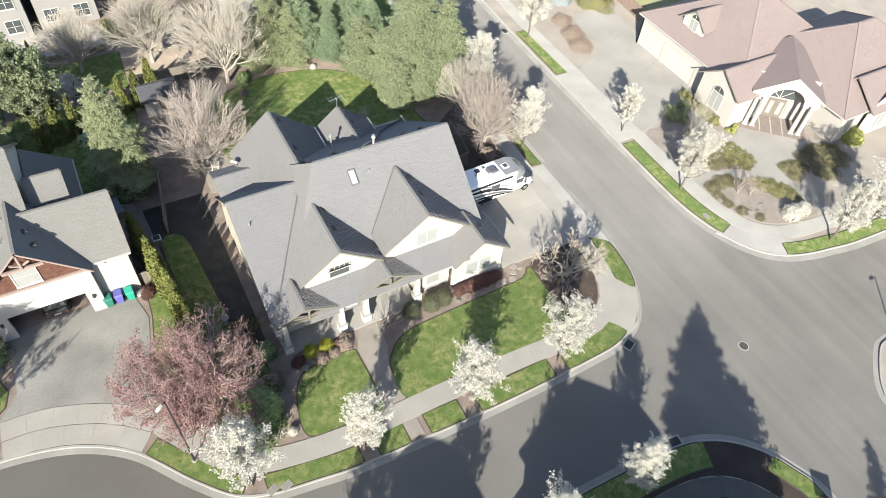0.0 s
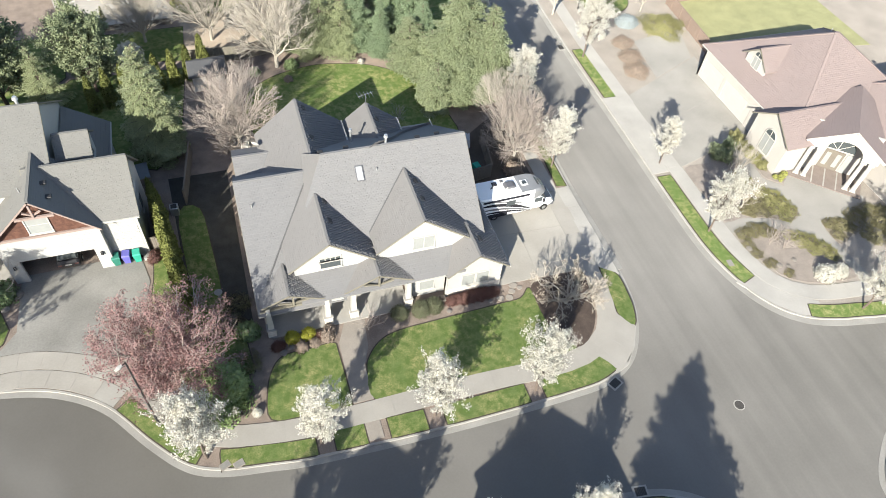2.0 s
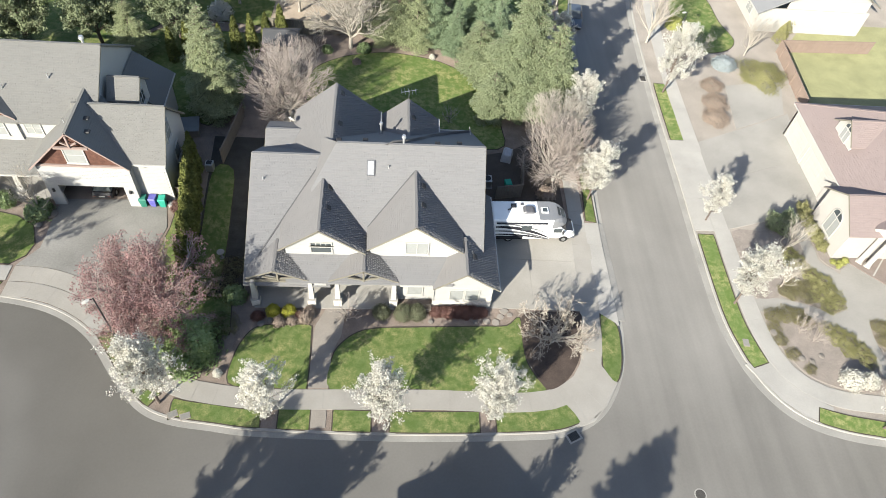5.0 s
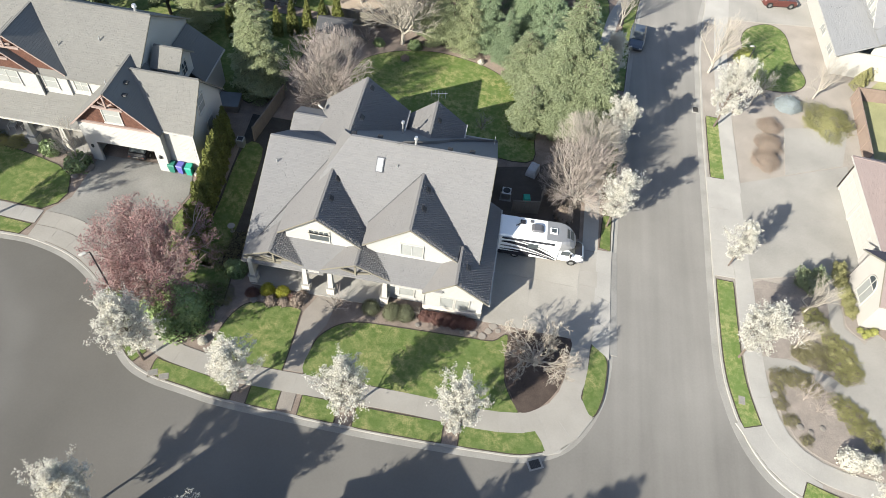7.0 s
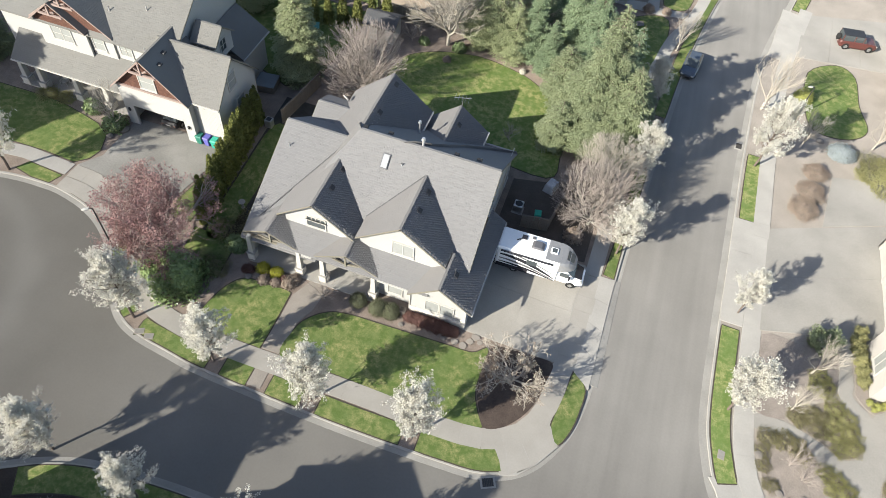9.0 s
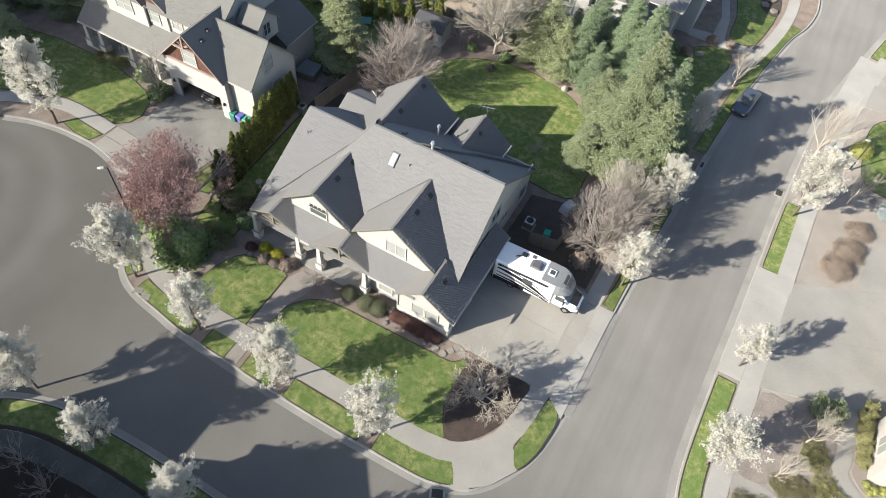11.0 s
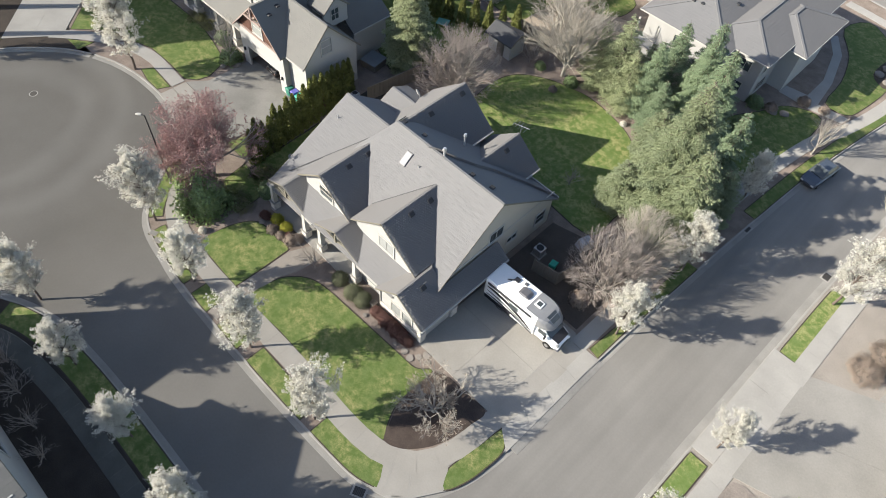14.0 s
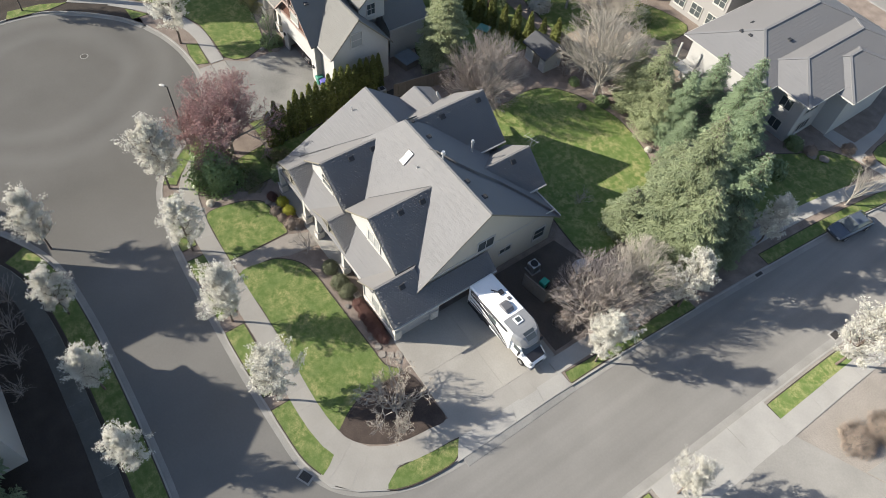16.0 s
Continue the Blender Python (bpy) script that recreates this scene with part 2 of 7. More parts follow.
    lift = nt.nodes.new("ShaderNodeMath")
    lift.operation = "MULTIPLY"
    nt.links.new(inv.outputs[0], lift.inputs[0])
    nt.links.new(odd.outputs[0], lift.inputs[1])
    bp = nt.nodes.new("ShaderNodeBump")
    bp.inputs["Strength"].default_value = 1.0
    bp.inputs["Distance"].default_value = 0.034
    nt.links.new(lift.outputs[0], bp.inputs["Height"])
    nt.links.new(bp.outputs[0], b.inputs["Normal"])
    return m


def siding(name, color, lap=0.17):
    """Painted lap siding: level boards with a shadow line under each."""
    m = material(name, color, 0.7, 0.05, 0.5, 9)
    nt = m.node_tree
    geo = nt.nodes.new("ShaderNodeNewGeometry")
    sep = nt.nodes.new("ShaderNodeSeparateXYZ")
    nt.links.new(geo.outputs["Position"], sep.inputs[0])
    div = nt.nodes.new("ShaderNodeMath")
    div.operation = "DIVIDE"
    div.inputs[1].default_value = lap
    nt.links.new(sep.outputs[2], div.inputs[0])
    fr = nt.nodes.new("ShaderNodeMath")
    fr.operation = "FRACT"
    nt.links.new(div.outputs[0], fr.inputs[0])
    bp = nt.nodes.new("ShaderNodeBump")
    bp.invert = True
    bp.inputs["Strength"].default_value = 0.7
    bp.inputs["Distance"].default_value = 0.02
    nt.links.new(fr.outputs[0], bp.inputs["Height"])
    nt.links.new(bp.outputs[0], nt.nodes["Principled BSDF"].inputs["Normal"])
    return m


# The y copy is tinted warmer to offset blue sky light on shaded slopes.
ROOF_HOME = (shingle("grey_shingle_x", (0.176, 0.175, 0.178), 0, 0.1), shingle("grey_shingle_y", (0.173, 0.168, 0.166), 1, 0.1))
ROOF_WEST = (shingle("weathered_shingle_x", (0.168, 0.166, 0.158), 0, 0.2), shingle("weathered_shingle_y", (0.168, 0.166, 0.158), 1, 0.2))
ROOF_EAST = (shingle("brown_tile_x", (0.235, 0.19, 0.182), 0, 0.15), shingle("brown_tile_y", (0.235, 0.19, 0.182), 1, 0.15))
M_CREAM = siding("cream_siding", (0.35, 0.348, 0.342))
M_TAN = siding("tan_siding", (0.42, 0.395, 0.335))
M_GREY_SIDING = siding("grey_siding", (0.38, 0.38, 0.365))
M_FAR = siding("pale_grey_siding", (0.25, 0.242, 0.236))
M_STUCCO = material("beige_stucco", (0.325, 0.308, 0.29), 0.85, 0.06, 0.7, 14, 0.006)
M_SHAKE = material("red_cedar_shake", (0.1, 0.048, 0.035), 0.85, 0.45, 3, 10, 0.02)
M_FELT = material("dark_roofing_felt", (0.07, 0.072, 0.078), 0.9, 0.25, 1, 12, 0.01)
M_VALLEY = material("dark_valley_strip", (0.085, 0.085, 0.088), 0.9, 0.2, 1, 12)
M_TRIM = material("tan_trim_paint", (0.26, 0.2, 0.18), 0.7, 0.1, 1, 9)
M_WOOD = material("weathered_wood", (0.15, 0.132, 0.113), 0.85, 0.25, 1.5, 14, 0.01, piece=0.4)
M_FENCE = material("brown_fence_stain", (0.19, 0.145, 0.12), 0.85, 0.2, 1.5, 14, 0.01, piece=0.3)
M_TIMBER = material("painted_timber", (0.17, 0.158, 0.128), 0.75, 0.1, 1.5, 14, 0.004)
M_STONE = material("ledge_stone", (0.52, 0.49, 0.44), 0.85, 0.25, 4, 9, 0.03)
M_ROCK = material("landscape_rock", (0.17, 0.155, 0.14), 0.9, 0.2, 3, 9, 0.03)
M_BLIND_REFLECT = material("blind_and_reflection_glass", (0.27, 0.28, 0.275), 0.2, 0.08, 1, 5, spec=0.6)
M_SKYLIGHT = material("skylight_glass", (0.3, 0.31, 0.32), 0.15, 0.15, 1, 5, spec=0.6)
M_METAL = material("dull_metal", (0.5, 0.5, 0.5), 0.45, 0.1, 2, 9, metal=0.9)
M_DARK = material("dark_paint", (0.03, 0.03, 0.032), 0.5, 0.2, 2, 9)
M_PIPE = material("galvanised_pipe", (0.6, 0.61, 0.62), 0.35, 0.1, 2, 9, metal=0.7)
M_RV_WHITE = material("white_gelcoat", (0.82, 0.83, 0.84), 0.25, 0.03, 1, 5, spec=0.5)
M_RV_GREY = material("grey_gelcoat", (0.1, 0.1, 0.11), 0.3, 0.1, 1, 5, spec=0.5)
M_RV_CAP = material("silver_gelcoat", (0.2, 0.205, 0.215), 0.3, 0.08, 1, 5, spec=0.5)
M_RV_BLACK = material("black_gelcoat", (0.025, 0.025, 0.03), 0.25, 0.1, 1, 5, spec=0.5)
M_RUBBER = material("tyre_rubber", (0.025, 0.025, 0.025), 0.8, 0.2, 3, 12)
M_RED = material("red_car_paint", (0.1, 0.036, 0.031), 0.35, 0.1, 1, 5, spec=0.5)
M_NAVY = material("dark_blue_car_paint", (0.06, 0.075, 0.1), 0.25, 0.1, 1, 5, spec=0.6)
M_BIN_GREEN = material("green_bin_plastic", (0.03, 0.3, 0.22), 0.5, 0.1, 1, 8)
M_BIN_BLUE = material("blue_bin_plastic", (0.1, 0.1, 0.34), 0.5, 0.1, 1, 8)
M_BIN_TEAL = material("dark_green_bin_plastic", (0.03, 0.16, 0.12), 0.5, 0.1, 1, 8)
M_YELLOW_LEAF = material("yellow_green_leaf", (0.36, 0.355, 0.055), 0.7, 0.3, 1, 8, piece=0.4)
M_LIME_LEAF = material("lime_green_leaf", (0.27, 0.28, 0.085), 0.7, 0.3, 1, 8, piece=0.4)
M_BOX_LEAF = material("boxwood_leaf", (0.13, 0.14, 0.085), 0.7, 0.35, 1, 8, piece=0.4)
M_ARBOR = material("arborvitae_leaf", (0.07, 0.095, 0.028), 0.8, 0.45, 0.8, 8, piece=0.5, tint=(0.16, 0.17, 0.05))
M_PINE = material("golden_conifer_needles", (0.29, 0.325, 0.185), 0.8, 0.4, 0.6, 7, piece=0.4)
M_RED_LEAF = material("red_barberry_leaf", (0.15, 0.082, 0.072), 0.8, 0.4, 1, 8, piece=0.4)
M_HEATH = material("low_heath_leaf", (0.2, 0.185, 0.105), 0.85, 0.4, 1, 8, piece=0.4)
M_DRY = material("dry_grass_leaf", (0.25, 0.2, 0.165), 0.85, 0.25, 1, 8, piece=0.4)
M_BLUE_LEAF = material("blue_spruce_needles", (0.25, 0.285, 0.3), 0.8, 0.25, 1, 8, piece=0.3)
M_TWIG = material("pale_twig", (0.345, 0.315, 0.272), 0.9, 0.25, 2, 20, piece=0.3)
M_TWIG_RED = material("reddish_twig", (0.3, 0.26, 0.235), 0.9, 0.25, 2, 20, piece=0.3)
M_TWIG_PLUM = material("plum_twig", (0.3, 0.235, 0.22), 0.9, 0.25, 2, 20, piece=0.3)
M_BUD = material("dry_bud", (0.24, 0.19, 0.15), 0.85, 0.25, 2, 20, piece=0.3)
M_STEP = material("exposed_aggregate", (0.235, 0.212, 0.188), 0.9, 0.2, 0.7, 14, 0.006)
M_OLIVE = material("olive_leaf", (0.27, 0.262, 0.125), 0.8, 0.35, 1, 8, piece=0.4)
M_DRYBED = material("pale_dry_soil", (0.25, 0.225, 0.2), 0.95, 0.3, 0.35, 9, 0.04)
M_GRATE = material("cast_iron", (0.06, 0.055, 0.05), 0.7, 0.3, 4, 14)


def translucent(m, amount):
    """Lets light through thin petals and leaves."""
    nt = m.node_tree
    b = nt.nodes["Principled BSDF"]
    t = nt.nodes.new("ShaderNodeBsdfTranslucent")
    nt.links.new(b.inputs["Base Color"].links[0].from_socket, t.inputs["Color"])
    mix = nt.nodes.new("ShaderNodeMixShader")
    mix.inputs[0].default_value = amount
    nt.links.new(b.outputs[0], mix.inputs[1])
    nt.links.new(t.outputs[0], mix.inputs[2])
    nt.links.new(mix.outputs[0], nt.nodes["Material Output"].inputs["Surface"])


for m, amount in ((M_BLOSSOM, 0.48), (M_LEAF, 0.3), (M_LAUREL, 0.3), (M_CONIFER, 0.22), (M_PINE, 0.3), (M_YEW, 0.25), (M_ARBOR, 0.2), (M_PLUM, 0.35), (M_BOX_LEAF, 0.2), (M_YELLOW_LEAF, 0.3), (M_RED_LEAF, 0.3), (M_HEATH, 0.2), (M_OLIVE, 0.25)):
    translucent(m, amount)


# ---- mesh helpers ----
def mesh_of(name, verts, faces, mat, smooth=False):
    me = bpy.data.meshes.new(name)
    me.from_pydata([tuple(v) for v in verts], [], [tuple(f) for f in faces])
    me.materials.append(mat)
    me.update()
    if smooth:
        me.polygons.foreach_set("use_smooth", [True] * len(me.polygons))
    return me


def part(name, bm, mat, parent, label=""):
    """Links a bmesh, or a mesh, as one object under a thing or a part."""
    if isinstance(bm, bmesh.types.BMesh):
        bmesh.ops.recalc_face_normals(bm, faces=bm.faces)
        me = bpy.data.meshes.new(name)
        bm.to_mesh(me)
        bm.free()
        me.materials.append(mat)
    else:
        me = bm
    ob = new(name, me)
    if parent is not None:
        ob.parent = parent
    return tagged(ob, label)


def thing(name, label, category, at=(0, 0, 0), turn=0.0, group="", kind=""):
    ob = new(name)
    ob.matrix_basis = pose(*at, 0, 0, turn)
    return tagged(ob, label, category, group, kind)


def box(x0, y0, z0, x1, y1, z1, bevel=0.0, bm=None):
    bm = bm or bmesh.new()
    vs = [bm.verts.new((x, y, z)) for z in (z0, z1) for x, y in ((x0, y0), (x1, y0), (x1, y1), (x0, y1))]
    fs = [bm.faces.new([vs[i] for i in f]) for f in ((3, 2, 1, 0), (4, 5, 6, 7), (0, 1, 5, 4), (1, 2, 6, 5), (2, 3, 7, 6), (3, 0, 4, 7))]
    if bevel:
        bmesh.ops.bevel(bm, geom=list({e for f in fs for e in f.edges}), offset=bevel, segments=1, affect="EDGES")
    return bm


def prism(poly, z0, z1, bm=None):
    """An upright block over a plan outline."""
    bm = bm or bmesh.new()
    lo = [bm.verts.new((x, y, z0)) for x, y in poly]
    hi = [bm.verts.new((x, y, z1)) for x, y in poly]
    bm.faces.new(hi)
    bm.faces.new(lo[::-1])
    n = len(poly)
    for i in range(n):
        bm.faces.new((lo[i], lo[(i + 1) % n], hi[(i + 1) % n], hi[i]))
    return bm


def smooth_line(pts, n=6, closed=False):
    """A round course through plan points."""
    out, k = [], len(pts)
    for i in range(k if closed else k - 1):
        a, b, c, d = (Vector(pts[j % k] if closed else pts[min(max(j, 0), k - 1)]) for j in (i - 1, i, i + 1, i + 2))
        for s in range(n):
            t = s / n
            out.append(tuple(0.5 * (2 * b + (c - a) * t + (2 * a - 5 * b + 4 * c - d) * t * t + (3 * b - a - 3 * c + d) * t ** 3)))
    if not closed:
        out.append(tuple(pts[-1]))
    return out


def offset_line(pts, d):
    """The line moved d metres to its left."""
    out = []
    for i, p in enumerate(pts):
        a, b = Vector(pts[max(i - 1, 0)]), Vector(pts[min(i + 1, len(pts) - 1)])
        t = (b - a).normalized()
        out.append((p[0] - t.y * d, p[1] + t.x * d))
    return out


def band(line, d0, d1, z0, z1):
    return prism(offset_line(line, d0) + offset_line(line, d1)[::-1], z0, z1)


# ---- ground ----
g = part("ground", prism([(-900, -900), (900, -900), (900, 900), (-900, 900)], -1.2, -0.2), M_SOIL, None)
tagged(g, "bare soil and planted ground of a suburb", "ground", kind="structure")
road_poly = [(-140, -130), (140, -130), (140, 160), (-140, 160)]
tagged(part("road", prism(road_poly, -0.19, -0.13), M_ASPHALT, None), "smooth grey asphalt residential street", "road", kind="structure")

# kerb lines, road on the right hand
kerb_home = smooth_line([(-48.4, -1.8), (-45.9, -0.8), (-43.2, -0.2), (-40.6, 0.0), (-38.0, -0.1), (-34.4, -1.1), (-31.2, -3.2), (-28.4, -6.7), (-26.2, -9.0), (-24.0, -10.0), (-21, -10.5), (-17.9, -10.9), (-10.9, -11.2), (-5, -11.3), (1.1, -11.2), (4.6, -10.9), (7.4, -9.5), (9.4, -6.5), (10.3, -3.0), (10.6, 2), (10.7, 7.9), (11.2, 18), (12.0, 30), (13.2, 43), (15.3, 56), (16.8, 61), (17.2, 66), (16.0, 71.5), (12.5, 75.0), (6, 76.2), (-20, 77), (-140, 78)])
kerb_east = smooth_line([(40, 112), (29, 78), (24.3, 60), (21.3, 45.6), (20.25, 31), (19.95, 22), (19.75, 14), (19.55, 8), (19.45, 0), (19.95, -3.8), (20.8, -6.5), (22.0, -8.5), (23.4, -9.8), (25.2, -10.7), (28.5, -11.5), (35.5, -12.3), (60, -13), (140, -14)])
kerb_south = smooth_line([(12.5, -130), (11.0, -70), (10.5, -40), (10.2, -28), (9.4, -24.6), (8.0, -22.2), (5.6, -20.3), (2.5, -19.4), (-3, -19.1), (-10, -19.0), (-16, -19.1), (-22, -19.8), (-27, -22.0), (-31.5, -25.3), (-37, -27.6), (-43, -28.2), (-49, -26.6), (-54, -22.6), (-56.6, -17), (-56.6, -11.5), (-54.6, -7.5), (-51.2, -3.7), (-48.4, -1.8)])


def block(name, line, rest, label, mat=None, pan=0.3):
    """Raised block behind a kerb: soil inside, a kerb round it."""
    inner = offset_line(line, 0.3)
    tagged(part(name, prism(inner + rest, -0.19, -0.012), mat or M_MULCH, None), label, "ground", kind="structure")
    k = part("kerb", band(line, 0.3, 0.14, -0.19, 0.015), M_KERB, None)
    tagged(k, "cast concrete kerb along the street", "kerb", kind="structure")
    gut = part("gutter", band(line, 0.14, -pan, -0.19, -0.115), M_GUTTER, None)
    tagged(gut, "pale concrete gutter pan beside the kerb", "gutter", kind="structure")


block("ground_home", kerb_home, [(-140, 0.45), (-60, 0.45), (-50.5, -2.6)], "soil of the corner lots")
block("ground_east", kerb_east, [(140, 160), (52, 160)], "dry pale soil of the lots across the street", M_DRYBED, 0.45)
# South soil colour is lowered to carry the deep shade of the houses.
block("ground_south", kerb_south[:-1], [(-140, 0.4), (-140, -130)], "soil of the shaded lots", material("shade_darkened_soil", (0.045, 0.036, 0.03), 0.95, 0.45, 0.7, 12, 0.05))

kerb_southeast = smooth_line([(140, -21.6), (60, -20.9), (32, -20.4), (27, -20.3), (25.1, -20.35), (23.9, -20.6), (22.1, -21.9), (20.7, -23.3), (20.15, -24.8), (19.95, -30), (19.8, -60), (20.5, -130)])
block("ground_southeast", kerb_southeast, [(140, -130)], "dry soil of the lot across the corner", M_DRYBED)

tagged(part("ground_join", prism([(-51.3, -3.2), (-48.5, -1.35), (-46.5, -0.6), (-47, 1), (-53, 1), (-54, -4)], -0.19, -0.02), M_MULCH, None), "soil at the head of the turning circle", "ground", kind="structure")


def sheet(name, poly, z, mat, label, category):
    return tagged(part(name, prism(poly, -0.1, z), mat, None), label, category, kind="structure")


# ---- pavements, lawns and beds ----
def resample(line, step):
    out, left = [line[0]], step
    for a, b in zip(line, line[1:]):
        a, b = Vector(a), Vector(b)
        while (b - a).length >= left:
            a = a + (b - a).normalized() * left
            out.append(tuple(a))
            left = step
        left -= (b - a).length
    return out


def slab_walk(name, line, d0, d1, label, step=1.55, mat=None):
    """A pavement of separate cast slabs along a line, on one bed."""
    mat = mat or M_CONCRETE
    walk_ob = tagged(part(name, band(line, d0, d1, -0.1, 0.022), M_KERB, None), label, "pavement", kind="structure")
    pts = resample(line, step)
    a, b = offset_line(pts, d0), offset_line(pts, d1)
    for i in range(len(pts) - 1):
        q = [Vector(p) for p in (a[i], a[i + 1], b[i + 1], b[i])]
        c = sum(q, Vector((0, 0))) / 4
        poly = [tuple(c + (p - c) * 0.994) for p in q]
        part("slab", prism(poly, 0.0, 0.03 + 0.004 * random.random()), mat, walk_ob)
    return walk_ob


home_south = [p for p in kerb_home if -24.2 < p[0] < 5.2 and p[1] < -9]
slab_walk("pavement_south", smooth_line([(-29.1, -1.6), (-27.6, -3.9), (-26.0, -6.0), (-23.8, -7.4), (-21.0, -8.05), (-17.5, -8.4), (-11, -8.4), (-5, -8.4), (-0.5, -8.6), (2.4, -8.55), (4.6, -8.1), (6.4, -6.9), (7.45, -5.1), (7.9, -3.0), (8.05, -1.0), (8.35, 1.5), (8.5, 5), (8.6, 9)], 4), -0.8, 0.8, "pale concrete footpath of square slabs round the corner lot", 1.55, M_WALK)
sheet("ramp_bed", [(4.5, -9.05), (5.75, -10.5), (6.9, -10.05), (8.1, -8.75), (9.3, -6.85), (8.5, -5.0), (7.3, -6.6), (6.0, -8.0)], 0.02, M_KERB, "concrete bed of the corner ramp", "pavement")
ramp = tagged(part("pavement_ramp", prism([(6.05, -8.35), (6.75, -7.9), (7.7, -9.1), (6.9, -9.85)], -0.1, 0.02), M_KERB, None), "concrete kerb ramp at the street corner", "pavement", kind="structure")
for quad in ([(4.6, -8.7), (5.55, -8.3), (6.35, -10.22), (5.76, -10.45)], [(5.58, -8.28), (6.5, -7.5), (7.75, -9.05), (6.38, -10.2)], [(6.53, -7.47), (8.1, -5.3), (9.2, -6.85), (7.78, -9.02)]):
    part("slab", prism(quad, -0.05, 0.026), M_WALK, ramp)
north_walk = smooth_line([(8.6, 9.05), (8.9, 22), (9.2, 34), (10.5, 44.8), (12.2, 50.1), (13.4, 55.1), (14.1, 60.3), (14.1, 65.1), (13.4, 68.4), (11.2, 71.4), (8.4, 72.6), (2, 73.2)])
slab_walk("pavement_north", north_walk, -0.7, 0.7, "shaded concrete footpath along the side street", 1.6)
east_walk = smooth_line([(26.3, 60), (24.0, 47), (22.95, 34), (22.65, 22), (22.45, 10), (22.3, 1), (22.75, -3.6), (24.0, -6.4), (26.6, -8.1), (31, -8.8), (38, -9.5), (55, -10)])
slab_walk("pavement_east", east_walk, -0.75, 0.8, "bright concrete footpath across the street", 1.7)
# Footpath under the south houses; their shade is partly put into the slab colour.
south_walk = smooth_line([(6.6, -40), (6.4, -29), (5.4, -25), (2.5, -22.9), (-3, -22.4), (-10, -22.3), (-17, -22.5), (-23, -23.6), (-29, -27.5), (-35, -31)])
slab_walk("pavement_shaded", south_walk, -0.75, 0.75, "concrete footpath below the houses, toned dark for shade", 1.6, material("shade_darkened_concrete", (0.1, 0.098, 0.088), 0.9, 0.35, 0.5, 8, 0.004, piece=0.2, grain=0.4))


M_EDGE = material("cut_earth", (0.06, 0.05, 0.04), 0.95, 0.4, 2, 12, 0.03)


def lawn(poly, z=0.03, name="lawn", mat=None):
    area = sum(a[0] * b[1] - b[0] * a[1] for a, b in zip(poly, poly[1:] + poly[:1]))
    ring = poly[-1:] + poly + poly[:1]
    edge = offset_line(ring, -0.1 if area > 0 else 0.1)[1:-1]
    sheet("lawn_edge", edge, z - 0.008, M_EDGE, "dark cut earth edge round a lawn", "lawn edge")
    return sheet(name, poly, z, mat or M_GRASS, "green mown lawn with paler patches", "lawn")


lawn(smooth_line([(-12.85, -7.6), (-12.85, -5.0), (-12.2, -3.7), (-11.0, -2.7), (-9.4, -2.3), (-7.0, -2.2), (-4.0, -2.1), (-1.0, -2.0), (1.0, -1.9), (2.1, -1.1), (2.1, -3.5), (2.25, -5.2), (2.9, -6.6), (3.5, -7.55), (2.4, -7.8), (0.3, -7.85), (-5, -7.6), (-9, -7.5)], 4, True))
lawn(smooth_line([(-20.3, -7.1), (-20.2, -4.8), (-19.5, -3.0), (-18.5, -2.2), (-16.6, -2.15), (-14.85, -2.1), (-14.65, -3.0), (-14.6, -7.2), (-15.0, -7.55), (-18, -7.45)], 4, True))
lawn([(-25.3, 0.9), (-21.2, 0.7), (-20.9, -3.0), (-22.6, -3.4), (-24.6, -3.6)])
lawn(smooth_line([(-24.3, 1.0), (-22.6, 0.9), (-22.4, 5.0), (-22.7, 10.0), (-23.2, 14.6), (-25.0, 14.6), (-24.8, 8.0)], 3, True))
sheet("border_north", smooth_line([(-17.4, 31.0), (-14.4, 33.6), (-9.2, 34.9), (-5.4, 34.4), (-2.4, 33.5), (0.4, 31.6), (3.4, 27.4), (3.8, 22.6), (2.0, 20.0), (-2, 22), (-8, 26), (-14, 27)], 3, True), 0.016, material("tan_bark_mulch", (0.23, 0.185, 0.155), 0.95, 0.35, 0.8, 12, 0.03), "tan bark border round the back lawn", "garden bed")
lawn(smooth_line([(-17.5, 19.2), (-17.3, 24), (-17.6, 27.7), (-16.7, 30.4), (-14.3, 32.2), (-12.0, 33.0), (-9.1, 33.5), (-5.8, 33.0), (-3.1, 32.1), (-0.6, 30.2), (2.2, 26.5), (2.6, 22), (2, 18.7), (-6, 19.3)], 4, True), mat=M_GRASS_BACK)
for x0, x1 in ((-24.0, -17.7), (-16.4, -14.2), (-12.5, -9.8), (-8.4, -1.85), (-0.55, 5.0)):
    seg = [p for p in kerb_home if x0 <= p[0] <= x1 and p[1] < -8.9]
    seg = [(x0, float(np.interp(x0, [p[0] for p in home_south], [p[1] for p in home_south])))] + seg + [(x1, float(np.interp(x1, [p[0] for p in home_south], [p[1] for p in home_south])))]
    far = [(x, y + (1.3 if x < -17.5 else 1.6 if x < 1 else 1.6 + 0.03 * (x - 1))) for x, y in offset_line(seg, 0.3)]
    tip = [(5.75, -10.15), (5.45, -9.5)] if x1 == 5.0 else []
    lawn(offset_line(seg, 0.34) + tip + far[::-1])
lawn(smooth_line([(9.15, -6.85), (9.85, -5.3), (10.12, -3.6), (10.2, -1.9), (9.6, -0.9), (9.05, -0.6), (8.75, -2.7), (8.4, -5.0), (8.45, -5.8)], 3, True))
lawn([(9.5, 9.6), (10.4, 9.4), (10.5, 13.5), (9.8, 13.5)])
